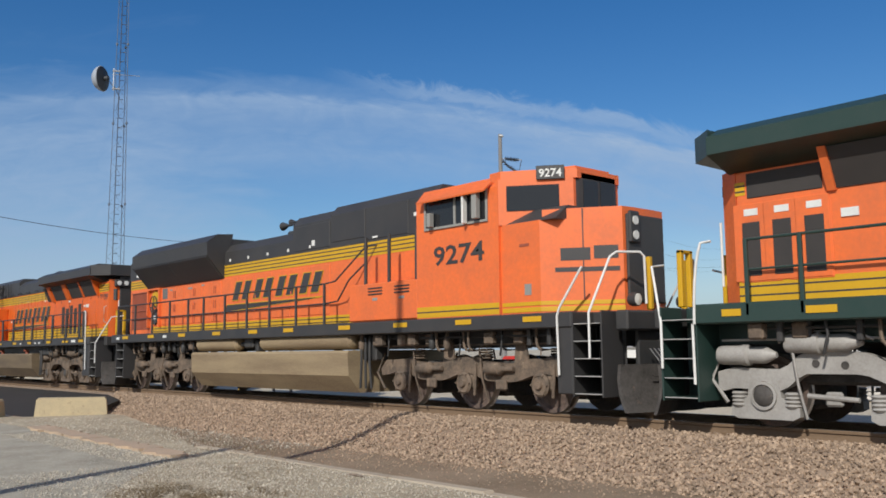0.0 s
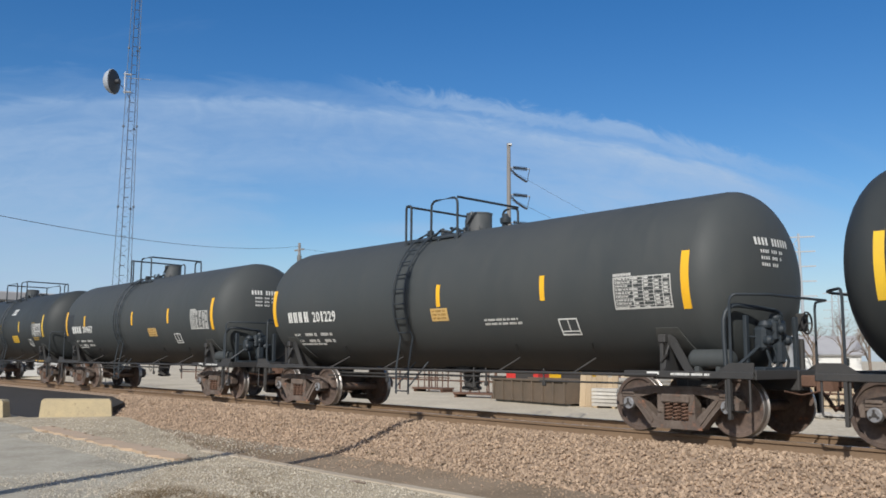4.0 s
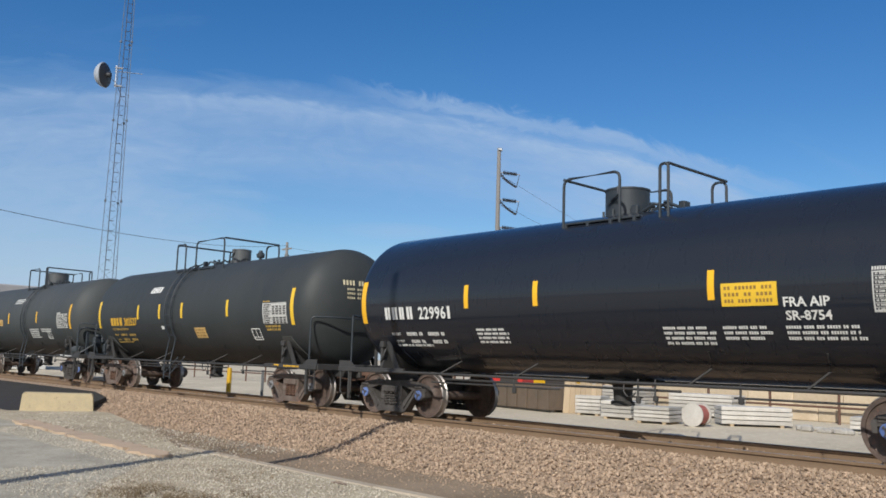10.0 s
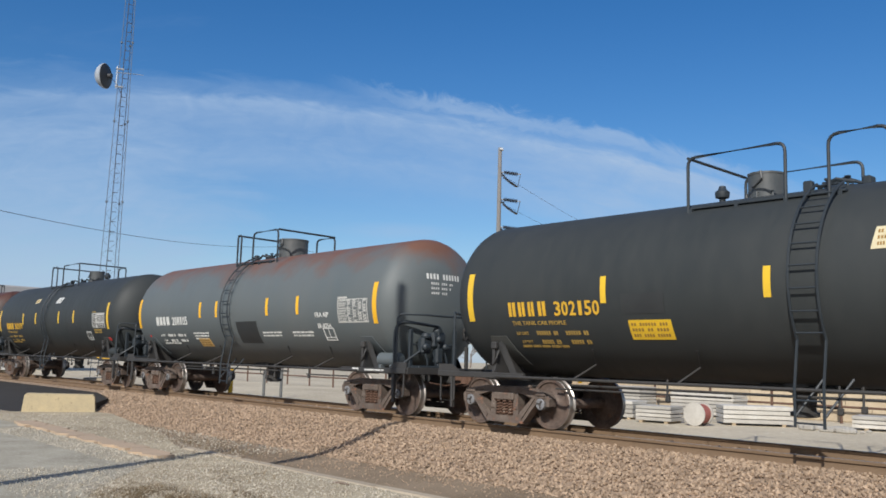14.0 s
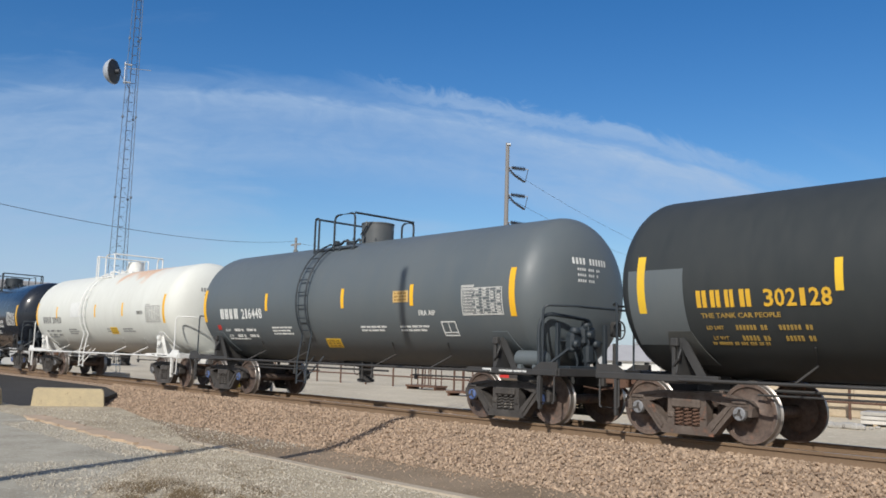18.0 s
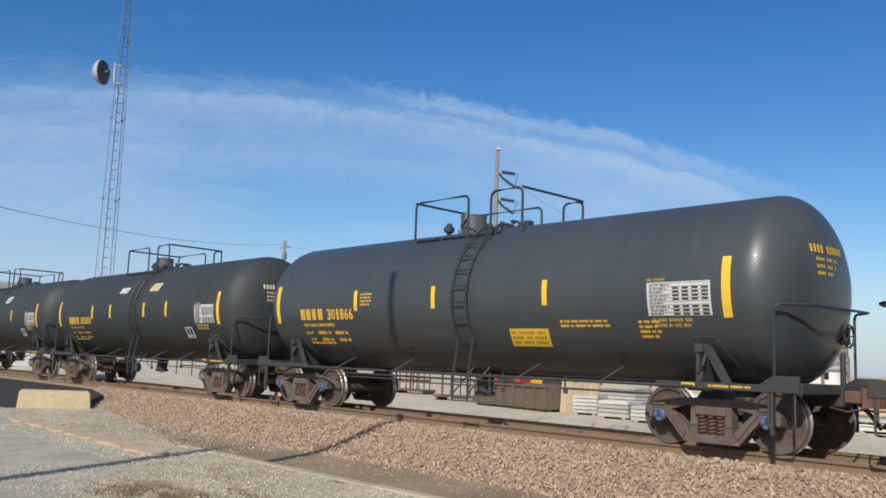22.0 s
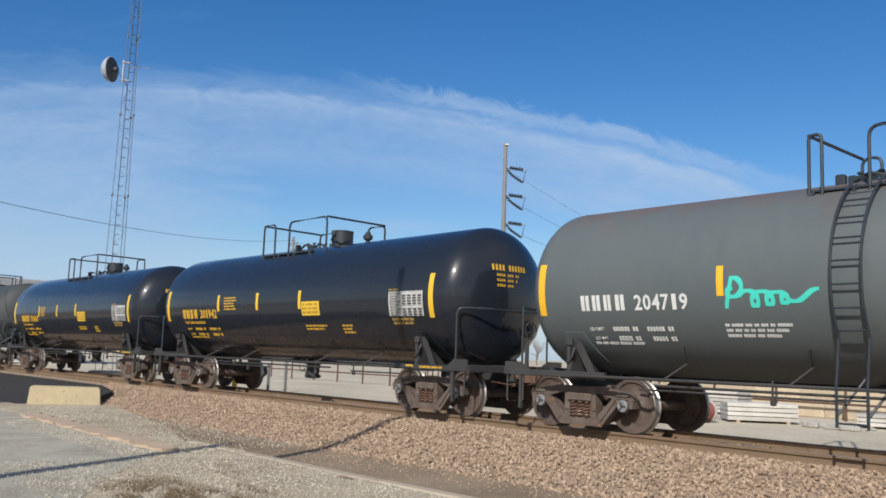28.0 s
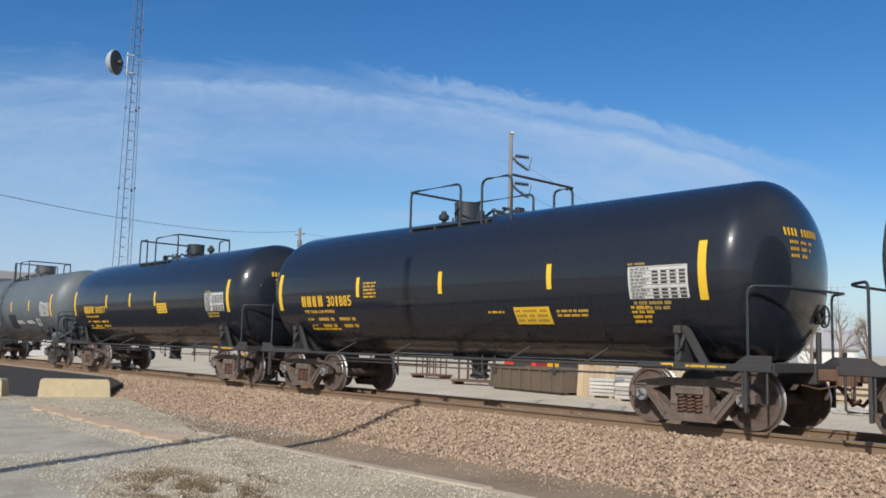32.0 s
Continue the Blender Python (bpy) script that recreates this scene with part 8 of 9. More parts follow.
    if turned:
        fuel_tank(car, -3.56, 4.0, 1.22, False)
        loco_truck(car, [-9.25, -7.25, -5.2], idx, False, tr)
        loco_truck(car, [5.5, 7.7, 9.8], idx, False, tr)
        steps(car, -10.05, -1, dark)
        end_gear(car, -10.95, -1, LBLK)
        sill_marks(car, -9.6, 8)
    else:
        fuel_tank(car, -4.03, 3.5, 1.22, False, FUELB)
        loco_truck(car, [4.2, 6.35, 8.3], idx, False, tr)
        loco_truck(car, [-9.8, -7.7, -5.5], idx, False, tr)
        steps(car, 9.83, 1, dark, True, 0.30)
        steps(car, -10.2, -1, dark)
        end_gear(car, 10.8, 1, dark)
        end_gear(car, -10.95, -1, dark)
        sill_plates(car, (-8.9, -7.6, -5.79, -4.58, -2.46, -0.99, 1.15, 3.14, 5.52, 9.05), 1.60, 0.45, LYEL)
        sill_plates(car, (7.2, 7.6), 1.60, 0.24, LYEL)
        sill_plates(car, (-9.6, -6.76, -2.79, -1.95, 2.0, 3.9, 4.4), 1.60, 0.17, WRAIL)
        sill_plates(car, (8.28,), 1.60, 0.42, WRAIL)
        sill_plates(car, (-5.79, -4.59, -3.39), 1.72, 0.12, WRAIL)
    sill_fittings(car, -9.3, -4.3)
    sill_fittings(car, 4.3, 9.0)
    pg = Mesh()
    for k in range(3):
        pg.tube([(f * (3.75 + 0.1 * k), -1.3, 1.4), (f * (3.9 + 0.1 * k), -1.32, 1.0), (f * (3.8 + 0.1 * k), -1.3, 0.35)], 0.028, 7)
    pg.box((f * 4.0, -1.3, 1.15), (f * 4.8, -0.95, 1.42), 0.03)
    part("pipework", pg, FRAME, car)
    return car


for make, x in ((lambda i: loco_b(i, 2.8, True, "orange locomotive with dark green roof and silver trucks", (ORANGEF, LGRN, SILV), ""), 2.8), (lambda i: loco_a(i, -18.6), -18.6), (lambda i: loco_b(i, -41.6, False, "bright orange locomotive with black radiator housing and yellow stripes", (ORANGE, LBLK, LTRUCK), "7109"), -41.6)):
    i = len(TRAIN)
    TRAIN.append((None, x))
    TRAIN[i] = (make(i), x)

# ---- things on the pavement ----


def slab_block(x, y, rz, ln, label):
    m = Mesh()
    m.prism([(-ln / 2, 0), (ln / 2, 0), (ln / 2 - 0.03, 0.34), (ln / 2 - 0.07, 0.385), (-ln / 2 + 0.07, 0.40), (-ln / 2 + 0.03, 0.36)], -0.2, 0.2, "Y")
    m.v = [(a, b * (1 if c < 0.3 else 0.86), c + 0.006 * noise.noise((a * 5, b * 5, c))) for a, b, c in m.v]
    return whole("concrete_block", m, BLOCK, label, "concrete block", pose(x, y, PAVE_Z, 0, 0, rz), "concrete blocks at the road edge")


slab_block(-20.68, -5.12, 66, 1.52, "yellowed concrete block on the gravel edge")
slab_block(-21.75, -7.02, 52, 1.5, "yellowed concrete block lying near the black ground")
whole("stick", Mesh().tube([(-0.13, 0, 0.012), (-0.03, 0.015, 0.02), (0.1, 0.0, 0.014)], [0.012, 0.016, 0.01], 6), BARK, "short dark stick on the gravel", "stick", pose(-7.95, -6.46, PAVE_Z, 0, 0, 10))


def tufts(name, places, label):
    q, m = random.Random(4), Mesh()
    for cx, cy, r, n in places:
        for _ in range(n):
            x, y = cx + q.gauss(0, r * 1.5), cy + q.gauss(0, r * 0.5) + 0.1 * noise.noise((cx * 3 + _ * 0.01, 0, 0))
            if noise.noise((x * 2.6, y * 4.5, cx)) < -0.02:
                continue
            h, b, w = 0.02 + 0.05 * q.random(), q.random() * 6.28, 0.006
            dx, dy = 0.05 * math.cos(b), 0.05 * math.sin(b)
            m.add([(x - w, y, 0), (x + w, y, 0), (x + dx, y + dy, h)], [(0, 1, 2)])
    tagged(part(name, m, GRASS, None, "", pose(0, 0, PAVE_Z)), label, "grass", "", "stuff")


tufts("dead_grass", [(-7.95, -8.5, 0.34, 3000), (-7.35, -8.25, 0.26, 1300), (-7.75, -8.95, 0.3, 1500), (-8.5, -8.3, 0.2, 500), (-7.7, -7.7, 0.16, 160), (-8.9, -7.4, 0.16, 140), (-12.0, -5.9, 0.3, 200), (-10.3, -7.5, 0.3, 120), (-13.2, -5.75, 0.5, 700), (-11.2, -6.1, 0.4, 260), (-9.2, -7.0, 0.3, 200)], "flattened dead grass in the gravel")
flat = ([-20, 0], [PAVE_Z, PAVE_Z])
pale = mat("pale gravel stones", (0.52, 0.475, 0.395), 0.9, col2=(0.36, 0.31, 0.235), amt=0.8, big=3, bump=0.3, island=0.8)
for args in ((-9.4, -2, -9.0, -6.35, 17000, flat, 0.010, 11), (-11.5, -9.2, -7.6, -6.35, 3500, flat, 0.010, 14), (-20, -11, -7.0, -5.0, 4000, flat, 0.012, 12), (-16.5, -10.9, -7.75, -7.15, 4200, flat, 0.010, 15), (-10.8, -7.4, -9.5, -7.3, 7000, flat, 0.009, 16), (-10.5, -4, -9, -6.5, 60, flat, 0.02, 13)):
    me = stones(*args)
    me.materials.append(pale)
    tagged(new("pavement_gravel", me), "loose pale gravel on the pavement", "gravel", "", "stuff")

# the tall pole that throws its shadow over the pavement and the train
lp = Mesh().tube([(0, 0, -0.3), (0, 0, 12.14)], [0.12, 0.085], 14)
whole("shadow_pole", lp, POLE, "tall timber pole beside the pavement", "utility pole", pose(-8.5, -11.8, PAVE_Z))

# ---- tower, poles, wires ----


def lattice_tower(x, y):
    t = thing("lattice_tower", "tall three-legged galvanised lattice tower", "radio tower", pose(x, y, YARD_Z))
    R, H, st = 0.64, 30.0, 0.74
    legs = [(R * math.cos(a), R * math.sin(a)) for a in (radians(18.8) + 2 * math.pi * k / 3 for k in range(3))]

    def taper(z):
        return 1 - 0.0248 * z

    part("footing", Mesh().lathe([(0.95, -0.2), (0.95, 0.12), (0.9, 0.15)], 20), KERB, t)
    for a, b in legs:
        leg = part("leg", Mesh().tube([(a, b, 0), (a * taper(H), b * taper(H), H)], 0.0175, 8), TOWER, t)
        for k in range(6):
            z = 5.05 + 4.45 * k
            part("leg_flange", Mesh().lathe([(0.03, z - 0.07), (0.06, z - 0.05), (0.06, z + 0.05), (0.03, z + 0.07)], 10, (a * taper(z), b * taper(z), 0)), TOWER, leg)
    for k in range(3):
        (a, b), (c, d) = legs[k], legs[(k + 1) % 3]
        for i in range(int(H / st)):
            z = i * st
            p, q = ((a, b), (c, d)) if i % 2 else ((c, d), (a, b))
            u, w = taper(z), taper(z + st)
            part("lacing_bar", Mesh().tube([(p[0] * u, p[1] * u, z), (q[0] * w, q[1] * w, z + st)], 0.0065, 5, cap=False), TOWER, t)
    rail = part("climbing_rail", Mesh().tube([(-0.10, -0.25, 0.2), (-0.10 * taper(H), -0.25 * taper(H), H)], 0.022, 6), CABLE, t, "dark climbing rail with pegs")
    for i in range(int(H / 0.53)):
        z = 0.5 + i * 0.53
        part("peg", Mesh().tube([(-0.10 * taper(z), -0.25 * taper(z), z), (-0.10 * taper(z) + 0.087, -0.25 * taper(z) + 0.225, z + 0.01)], 0.017, 6), CABLE, rail)
    return t


tower = lattice_tower(-46.53, 5.86)
# microwave dish on a side mount
dish = thing("microwave_dish", "grey drum-shaped microwave dish on the tower", "antenna", pose(-46.53, 5.86, 0))
d_at = Matrix.Translation((-0.32, -0.84, 16.08)) @ Matrix.Rotation(radians(221), 4, "Z")
part("drum", Mesh().lathe([(0.001, 0.66), (0.22, 0.64), (0.42, 0.56), (0.56, 0.44), (0.65, 0.31), (0.70, 0.17), (0.68, 0.14)], 32, (0, 0, 0), "X"), DISHG, dish, "grey radome drum", d_at)
part("reflector_back", Mesh().lathe([(0.69, 0.16), (0.65, 0.11), (0.35, 0.04), (0.14, 0.0), (0.14, -0.2), (0.001, -0.21)], 32, (0, 0, 0), "X"), DISHD, dish, "dark reflector back", d_at)
part("mount_pole", Mesh().tube([(-0.14, -0.44, 15.45), (-0.14, -0.44, 16.68)], 0.03, 10), GALV, dish)
for z in (15.55, 16.55):
    part("clamp", Mesh().tube([(-0.16, -0.50, z), (-0.02, -0.12, z)], 0.055, 8), GALV, dish, "bright steel clamp")
part("side_strut", Mesh().tube([(-0.2, -0.5, 16.35), (0.3, 0.85, 16.4)], 0.018, 6), GALV, dish)
part("feed_cable", Mesh().tube([(-0.25, -0.7, 16.0), (-0.12, -0.35, 15.6), (-0.06, -0.12, 15.1), (-0.1, -0.25, 14.4)], 0.02, 6), CABLE, dish)


def utility_pole(x, y, top, arms, label):
    t = thing("utility_pole", label, "utility pole", pose(x, y, YARD_Z, 0, 0, 42))
    part("pole", Mesh().tube([(0, 0, -0.4), (0, 0, top - YARD_Z)], [0.145, 0.09], 14), POLE, t)
    part("pole_cap", Mesh().box((-0.03, -0.16, top - YARD_Z - 0.12), (0.16, 0.16, top - YARD_Z - 0.05), 0.01), GALV, t)
    for z in arms:
        br = Mesh().tube([(0.08, 0, z + 0.14), (1.02, 0.1, z + 0.06)], 0.025, 6)
        b = part("bracket", br, GALV, t)
        ins = Mesh()
        for k in range(9):
            u = 0.25 + 0.075 * k
            ins.lathe([(0.05, u - 0.034), (0.115, u), (0.05, u + 0.034)], 10, (0, 0.02 + 0.01 * k, z + 0.13 - 0.008 * k), "X")
        for k in range(8):
            u = k / 7
            ins.lathe([(0.05, -0.035), (0.115, 0.0), (0.05, 0.035)], 9, (0.16 + 0.66 * u, 0.05 + 0.05 * u, z - 0.02 - 0.52 * u ** 0.8))
        ins.tube([(0.10, 0.02, z + 0.10), (0.40, 0.05, z - 0.28), (0.88, 0.1, z - 0.58)], 0.03, 7)
        ins.tube([(1.02, 0.1, z + 0.08), (0.88, 0.1, z - 0.58)], 0.018, 5)
        part("insulator", ins, INSUL, b, "grey ribbed insulator")
    return t


utility_pole(-29.4, 17.8, 11.6, (10.6, 9.26, 7.9, 6.6), "weathered timber pole with side insulators")
fp = thing("utility_pole", "distant timber pole with a short crossarm", "utility pole", pose(-80.6, 38, YARD_Z))
part("pole", Mesh().tube([(0, 0, 0), (0, 0, 13.7)], [0.2, 0.14], 10), POLE, fp)
part("crossarm", Mesh().box((-0.9, -0.08, 12.9), (0.9, 0.08, 13.05)), POLE, fp)
part("transformer", Mesh().lathe([(0.22, 11.6), (0.24, 11.65), (0.24, 12.3), (0.1, 12.4)], 14, (0.35, -0.2, 0)), STEEL, fp)


def wire(a, b, sag, r, label):
    a, b = Vector(a), Vector(b)
    pts = [a.lerp(b, i / 24) - Vector((0, 0, sag * 4 * (i / 24) * (1 - i / 24))) for i in range(25)]
    whole("overhead_wire", Mesh().tube(pts, r, 5), CABLE, label, "wire")


wire((-80.6, 38, 13.0), (-39.6, -6.7, 7.5), 1.0, 0.016, "dark overhead wire above the yard")
for z, zb in ((9.95, 8.6), (8.6, 7.4), (7.2, 6.2)):
    wire((-28.8, 17.9, z), (-62, 96, zb + 6), 1.6, 0.007, "thin overhead wire running off behind the yard")
wire((-80.6, 38, 12.8), (-62, 96, 12.0), 1.2, 0.012, "thin overhead wire between distant poles")


def h_structure(az, d, span, top):
    a = radians(az)
    t = thing("transmission_structure", "distant grey two-legged power line structure", "power line", pose(-math.sin(a) * d, EYE.y + math.cos(a) * d, YARD_Z, 0, 0, az), "power line structures")
    for s in (-1, 1):
        part("leg", Mesh().tube([(s * span * 0.3, 0, 0), (s * span * 0.22, 0, top)], [0.3, 0.2], 10), PALEST, t)
    for k in range(5):
        z = top - 0.6 - k * 2.6
        part("crossarm", Mesh().box((-span * 0.85, -0.12, z - 0.12), (span * 0.85, 0.12, z + 0.12)), PALEST, t)
        part("brace", Mesh().tube([(-span * 0.24, 0, z - 2.4), (span * 0.24, 0, z)], 0.07, 6).tube([(span * 0.24, 0, z - 2.4), (-span * 0.24, 0, z)], 0.07, 6), PALEST, t)
    return t


h_structure(26.8, 165, 4.2, 23.6)
h_structure(24.6, 300, 4.2, 23)

# ---- the yard behind the track ----


def container():
    t = thing("steel_bin", "low dark brown steel bin on the yard", "bin", pose(-20.6, 10.6, YARD_Z, 0, 0, -10))
    part("body", Mesh().prism([(-2.05, 0.08), (2.05, 0.08), (2.05, 0.78), (-2.05, 0.78)], -0.8, 0.8, "Y"), OLIVE, t)
    part("rim", Mesh().box((-2.1, -0.86, 0.76), (2.1, -0.78, 0.84), 0.01).box((-2.1, 0.78, 0.76), (2.1, 0.86, 0.84), 0.01), OLIVE, t)
    for k in range(8):
        part("rib", Mesh().box((-2.0 + k * 0.565, -0.86, 0.08), (-1.92 + k * 0.565, -0.8, 0.76), 0.008), OLIVE, t)
    part("skid", Mesh().box((-2.0, -0.7, 0), (2.0, -0.55, 0.09)).box((-2.0, 0.55, 0), (2.0, 0.7, 0.09)), STEEL, t)


container()
for k in range(7):
    whole("plank", Mesh().box((-0.11, -0.03, 0), (0.11, 0.03, 1.05 + 0.12 * math.sin(k * 2.1)), 0.006), TIMBER, "upright pale timber plank leaning in a row", "plank", pose(-18.45 + 0.17 * k, 9.95 + 0.05 * k, YARD_Z, -6, 0, 8), "row of upright planks")


def crate(x, y, rz, w, d, h, label):
    t = thing("panel_stack", label, "panel stack", pose(x, y, YARD_Z, 0, 0, rz), "stacks of white panels")
    n = max(2, round(h / 0.13))
    for k in range(n):
        z = 0.06 + k * (h - 0.06) / n
        part("panel", Mesh().box((-w / 2, -d / 2 + 0.01 * math.sin(k * 3), z), (w / 2 - 0.02 * (k % 2), d / 2, z + (h - 0.06) / n - 0.018), 0.008), PANELW, t)
    for s in (-1, 1):
        part("bearer", Mesh().box((s * w * 0.35 - 0.05, -d / 2, 0), (s * w * 0.35 + 0.05, d / 2, 0.06)), TIMBER, t)


crate(-17.5, 10.1, 15, 0.85, 0.8, 0.62, "short stack of white panels")
crate(-15.9, 9.5, 8, 1.0, 0.9, 0.55, "stack of white panels")
crate(-14.35, 9.0, 10, 1.05, 0.9, 0.48, "low stack of white panels")
crate(-12.6, 11.0, 42, 1.9, 1.0, 0.55, "long stack of white beams")
crate(-9.3, 12.8, 12, 2.4, 1.0, 0.4, "low stack of pale slabs")
crate(-15.6, 13.6, 4, 2.2, 1.0, 0.75, "stack of pale slabs behind the bins")
crate(-19.5, 14.0, 0, 2.6, 1.0, 0.85, "tall stack of pale slabs")

spool = thing("cable_spool", "white cable spool with red core on its edge", "cable spool", pose(-13.1, 8.95, YARD_Z + 0.31, 0, 0, -86))
for s in (-1, 1):
    part("flange", Mesh().lathe([(0.05, s * 0.20), (0.30, s * 0.20), (0.31, s * 0.215), (0.31, s * 0.245), (0.05, s * 0.245)], 28, (0, 0, 0), "X"), PANELW, spool, "white round flange")
part("core", Mesh().lathe([(0.26, -0.20), (0.26, 0.20)], 24, (0, 0, 0), "X"), DULLRED, spool, "red wound core")


def pipe_fence(x0, x1, y, label):
    t = thing("pipe_fence", label, "fence", pose(0, y, YARD_Z))
    x = x0
    while x <= x1:
        part("post", Mesh().tube([(x, 0, -0.1), (x, 0, 1.12)], 0.045, 8), RUSTY, t)
        x += 2.2
    for z in (0.5, 1.05):
        part("rail", Mesh().tube([(x0, 0, z), (x1, 0, z)], 0.035, 8), RUSTY, t)


pipe_fence(-58, -2, 14.7, "rusty pipe fence along the yard")


wall_yard = tagged(new("retaining_wall"), "low tan wall of stacked concrete blocks behind the yard", "", "", "structure")
q = random.Random(31)
for row in range(2):
    for k in range(17):
        x0 = -22.5 + k * 1.6 + 0.8 * row
        part("wall_block", Mesh().box((0.006, -0.35 + 0.02 * q.random(), 0.0), (1.594, 0.35, 0.448), 0.025), TANW, wall_yard, "", pose(x0, 16.0, YARD_Z + 0.45 * row))


def rack(x, y, rz):
    t = thing("material_rack", "rusty steel material rack on a low base", "rack", pose(x, y, YARD_Z, 0, 0, rz))
    part("base", Mesh().box((-0.95, -0.4, 0.12), (0.95, 0.4, 0.2), 0.01).box((-0.9, -0.35, 0), (-0.8, 0.35, 0.12)).box((0.8, -0.35, 0), (0.9, 0.35, 0.12)), RUSTY, t)
    for sx in (-0.6, -0.2, 0.25, 0.6):
        for sy in (-0.35, 0.35):
            part("upright", Mesh().tube([(sx, sy, 0.2), (sx, sy, 1.25)], 0.028, 7), RUSTY, t)
    for z in (0.62, 1.2):
        part("shelf_bar", Mesh().tube([(-0.7, -0.35, z), (0.7, -0.35, z)], 0.024, 7).tube([(-0.7, 0.35, z), (0.7, 0.35, z)], 0.024, 7), RUSTY, t)


rack(-25.0, 11.6, 14)
rack(-30.5, 14.0, 5)


def machine(x, y, rz, paint, label, w):
    t = thing("yard_machine", label, "machine", pose(x, y, YARD_Z, 0, 0, rz))
    part("body", Mesh().prism([(-w, 0.45), (w, 0.45), (w, 1.0), (w * 0.5, 1.25), (-w * 0.8, 1.25), (-w, 1.05)], -0.5, 0.5, "Y"), paint, t)
    part("engine_cover", Mesh().box((-w * 0.4, -0.52, 0.55), (w * 0.7, -0.495, 0.95), 0.01), GRILLE, t)
    for sx in (-1, 1):
        for sy in (-1, 1):
            part("wheel", Mesh().lathe([(0.12, sy * 0.42), (0.30, sy * 0.44), (0.32, sy * 0.5), (0.30, sy * 0.6), (0.14, sy * 0.6)], 20, (sx * w * 0.65, 0, 0.32), "Y"), LBLK, t)


machine(-24.2, 15.8 - 2.2, 10, RED, "red wheeled compressor in the yard", 0.75)
machine(-21.4, 13.2, 5, LYEL, "yellow wheeled machine in the yard", 0.9)
whole("bollard", Mesh().lathe([(0.1, -0.4), (0.1, 0.92), (0.085, 0.98), (0.001, 1.0)], 18), LYEL, "yellow steel bollard beside the track", "bollard", pose(-33.0, 5.9, YARD_Z))
for x, y in ((-31.2, 6.4), (-30.4, 6.7)):
    whole("marker_post", Mesh().tube([(0, 0, -0.4), (0, 0, 0.95)], 0.06, 8), STEEL, "dark steel post beside the track", "post", pose(x, y, YARD_Z), "posts beside the track")
rb = Mesh()
q = random.Random(9)
for k in range(40):
    x, y, s = -11.2 + 1.6 * q.random(), 10.4 + 0.9 * q.random(), 0.05 + 0.09 * q.random()
    rb.box((x - s, y - s * 0.7, 0), (x + s, y + s * 0.7, s * 1.2), s * 0.3)
tagged(part("rubble", rb, PANELW, None, "", pose(0, 0, YARD_Z)), "low heap of broken pale concrete", "rubble", "", "stuff")


def gable_house(az, d, w, dep, h, label):
    a = radians(az)
    t = thing("house", label, "house", pose(-math.sin(a) * d, EYE.y + math.cos(a) * d, -0.5, 0, 0, az + 15), "distant houses")
    part("wall", Mesh().prism([(-dep / 2, 0), (dep / 2, 0), (dep / 2, h), (0, h + dep * 0.32), (-dep / 2, h)], -w / 2, w / 2, "X"), WALLW, t)
    for s in (-1, 1):
        part("roof", Mesh().prism([(s * (dep / 2 + 0.4), h - 0.3), (0, h + dep * 0.32 + 0.05), (0, h + dep * 0.32 + 0.25), (s * (dep / 2 + 0.5), h - 0.1)], -w / 2 - 0.4, w / 2 + 0.4, "X"), ROOFG, t)
    for k in (-1, 1):
        wn_ = part("window", Mesh().box((k * w * 0.25 - 0.5, -dep / 2 - 0.05, 0.9), (k * w * 0.25 + 0.5, -dep / 2 + 0.02, 2.1)), WALLW, t)
        part("pane", Mesh().box((k * w * 0.25 - 0.42, -dep / 2 - 0.06, 0.98), (k * w * 0.25 + 0.42, -dep / 2 - 0.045, 2.02)), GLASS, wn_)


gable_house(31.6, 120, 7, 6, 1.9, "distant white house with grey gable roof")
gable_house(29.8, 110, 5, 5, 1.6, "distant small white shed with grey roof")
gable_house(25.4, 135, 8, 7, 2.6, "distant pale house behind bare trees")
gable_house(36.5, 150, 9, 7, 2.0, "distant white house with low grey roof")

# grey depot at the far end of the yard
dp = thing("depot", "small pale depot building with a broad flat eave", "building", pose(-72.5, 8.0, YARD_Z))
part("wall", Mesh().box((-5, -2.2, 0), (4.2, 2.2, 5.4), 0.03), WALLW, dp)
part("roof", Mesh().box((-5.6, -3.0, 5.4), (5.0, 3.0, 6.05), 0.08), ROOFG, dp, "thick flat grey roof")
part("door", Mesh().box((-1, -2.26, 0), (0, -2.19, 2.1)), STEEL, dp)


def bare_tree(seed, h):
    """A leafless tree: trunk, limbs, and very many twigs."""
    q = random.Random(seed)
    wood, tw = Mesh(), Mesh()

    def grow(p, d, ln, r, lev):
        e = p + d * ln
        if lev < 3:
            wood.tube([p, p.lerp(e, 0.5) + Vector((q.uniform(-1, 1), q.uniform(-1, 1), 0)) * ln * 0.04, e], [r, r * 0.85, r * 0.65], 6 if lev < 2 else 4, cap=False)
        else:
            s = d.orthogonal().normalized() * r
            tw.add([p - s, p + s, e], [(0, 1, 2)])
        if lev == 5:
            return
        for k in range((4, 4, 5, 4, 3)[lev]):
            t = 0.35 + 0.65 * (k + q.random()) / (4, 4, 5, 4, 3)[lev]
            nd = (d + Vector((q.gauss(0, 0.5), q.gauss(0, 0.5), q.gauss(0.12, 0.3)))).normalized()
            grow(p.lerp(e, min(t, 1)), nd, ln * q.uniform(0.5, 0.72), max(r * 0.5, 0.012), lev + 1)

    grow(Vector((0, 0, -0.2)), Vector((0, 0, 1)), h * 0.42, h * 0.022, 0)
    return wood.data("trunk"), tw.data("twigs")


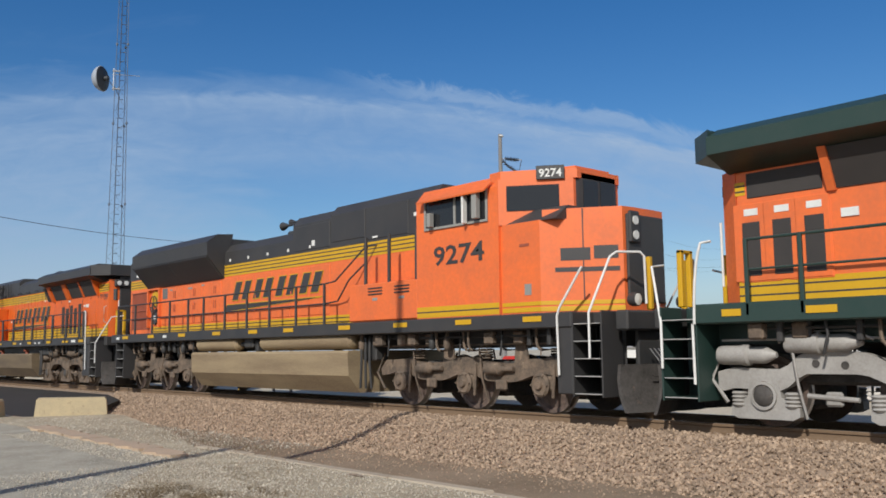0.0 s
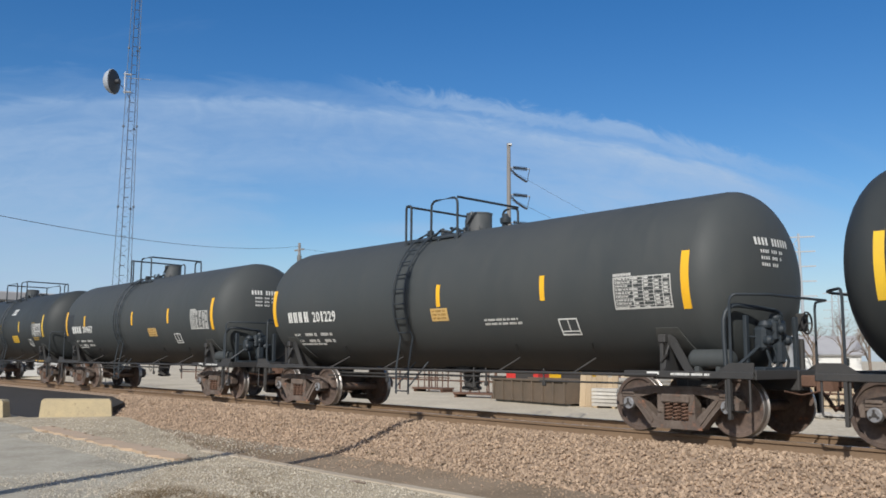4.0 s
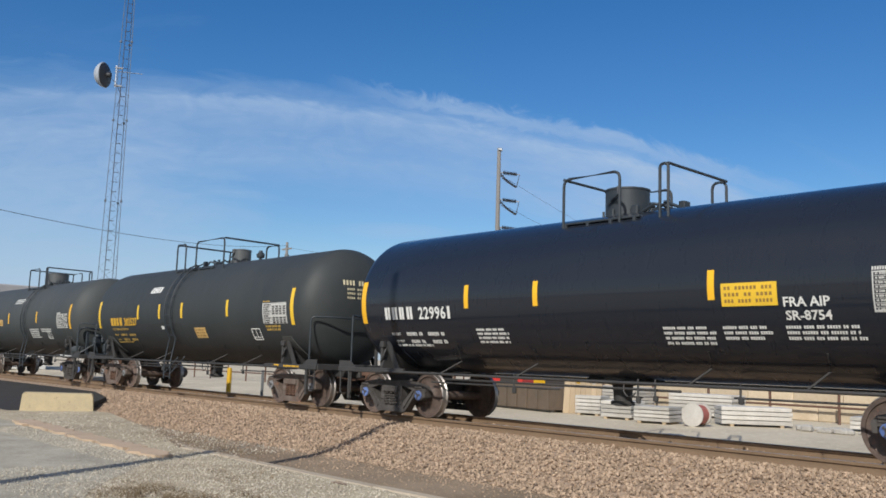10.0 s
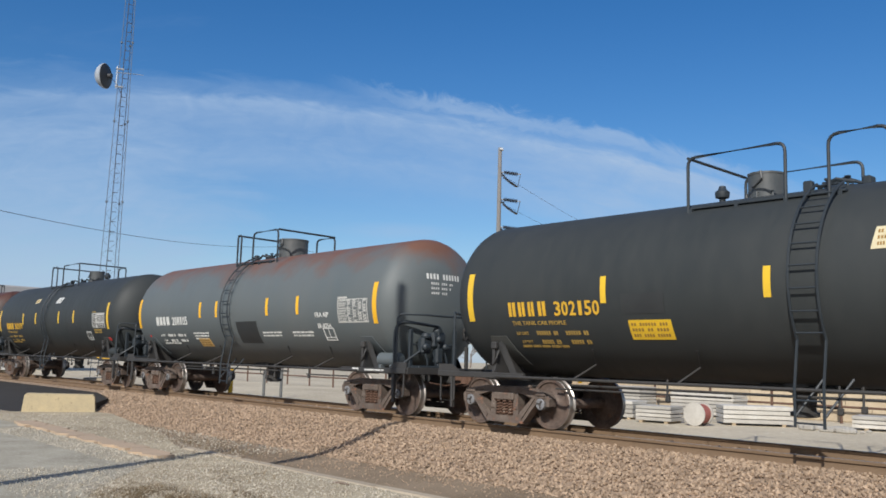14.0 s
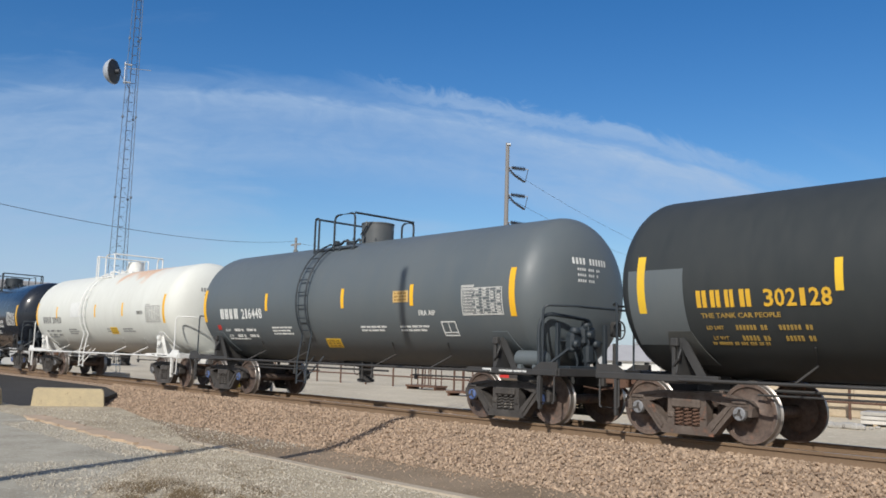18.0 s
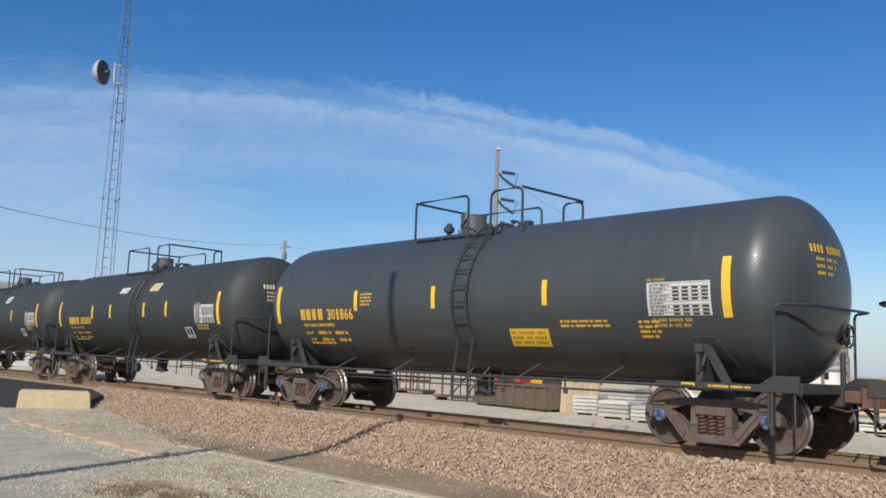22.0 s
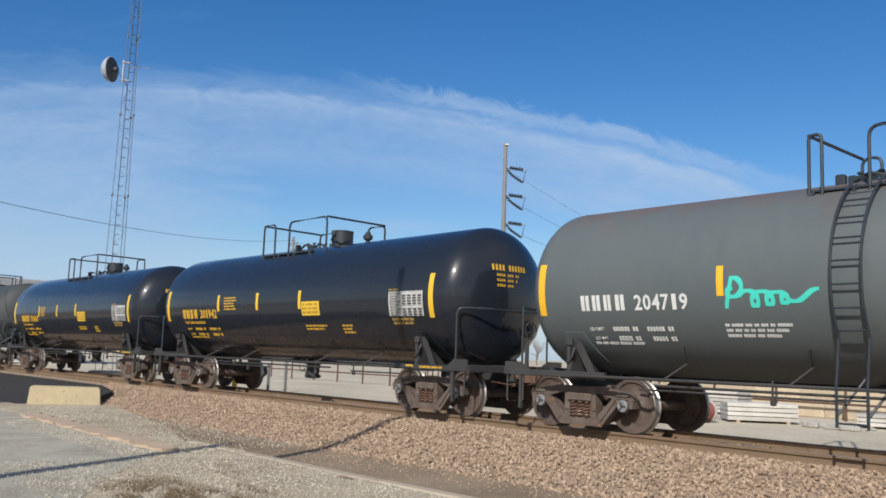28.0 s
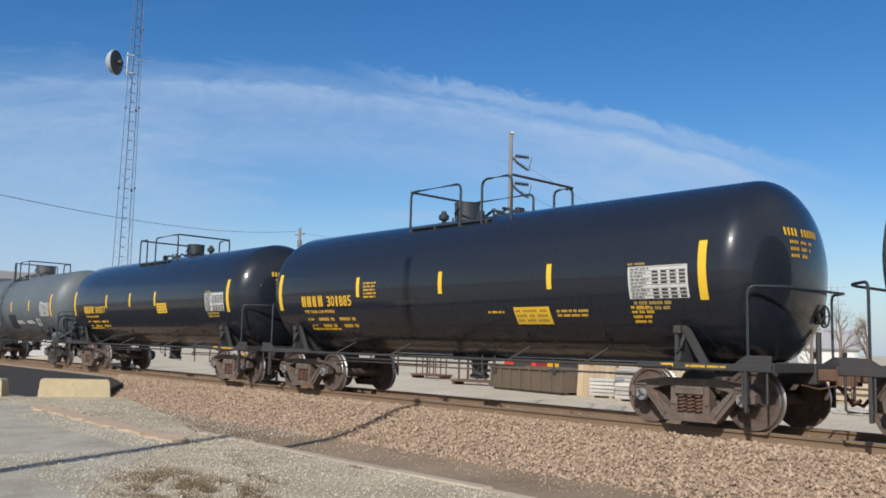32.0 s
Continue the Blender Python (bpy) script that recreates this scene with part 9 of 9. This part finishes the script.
TREES = []
for s in range(3):
    t = thing("bare_tree", "leafless winter tree with fine grey-brown twigs", "tree", pose(0, 0, 0), "bare trees on the horizon")
    w, c = bare_tree(40 + s, 10)
    w.materials.append(BARK)
    c.materials.append(TWIG)
    part("trunk", w, None, t)
    part("crown", c, None, t)
    TREES.append(t)
q = random.Random(21)
spots = [(27.6, 118), (25.9, 126), (24.3, 120), (22.9, 132), (26.8, 150), (28.8, 210), (31, 230), (33.5, 220), (36, 240), (39, 230), (42, 250), (46, 240), (50, 250), (20, 140), (18, 150), (54, 260), (59, 255), (64, 260), (23.6, 175), (25.2, 180)]
for i, (az, d) in enumerate(spots):
    a = radians(az)
    m = pose(-math.sin(a) * d, EYE.y + math.cos(a) * d, -0.5, 0, 0, q.random() * 360)
    if i < 3:
        TREES[i].matrix_basis = m
    else:
        copy_thing(TREES[i % 3], m)

# ---- what moves ----
# distance run by the train at these times
RUN = [(0, 0), (1, 15.24), (2, 30.66), (3, 46.28), (5.5, 85.82), (6, 93.83), (7, 109.57), (8, 125.22), (9, 140.85), (10, 156.49), (11, 172.13), (12, 187.8), (13, 203.52), (14, 219.37), (15, 235.39), (15.5, 243.33), (17.5, 274.61), (18, 282.33), (19, 298.12), (20, 314.14), (21, 330.23), (22, 346.33), (23, 362.49), (24, 378.8), (25, 395.04), (25.5, 403.14), (27.5, 435.62), (28, 443.76), (29, 460.09), (30, 476.5), (31, 493.06), (32, 509.84)]


def run(t):
    """Distance at t, smooth through the table."""
    ts, ss = [r[0] for r in RUN], [r[1] for r in RUN]
    i = max(0, min(len(ts) - 2, next((k for k in range(len(ts) - 1) if t <= ts[k + 1]), len(ts) - 2)))

    def slope(k):
        a, b = max(0, k - 1), min(len(ts) - 1, k + 1)
        return (ss[b] - ss[a]) / (ts[b] - ts[a])

    h = ts[i + 1] - ts[i]
    u = (t - ts[i]) / h
    return (2 * u**3 - 3 * u**2 + 1) * ss[i] + (u**3 - 2 * u**2 + u) * h * slope(i) + (3 * u**2 - 2 * u**3) * ss[i + 1] + (u**3 - u**2) * h * slope(i + 1)


def motions():
    half = [0.5 * k for k in range(65)]
    dist = {t: run(t) for t in half}
    for car, x in TRAIN:
        walk(car, [(t, pose(x + dist[t], YC, 0)) for t in half])
    steps = [k / FPS for k in range(0, 32 * FPS + 1)]
    sd = [run(t) for t in steps]
    for ws, place, r, i in ROLLING:
        x = TRAIN[i][1]
        # the wheels turn while the car is in reach of the eye
        rows = [(t, math.degrees(s / r)) for t, s in zip(steps, sd) if -75 < x + s < 12]
        if not rows:
            continue
        rows = ([(0.0, rows[0][1])] if rows[0][0] > 0 else []) + rows + ([(32.0, rows[-1][1])] if rows[-1][0] < 32 else [])
        walk(ws, [(t, pose(*place, 0, a % 360, 0)) for t, a in rows])


motions()
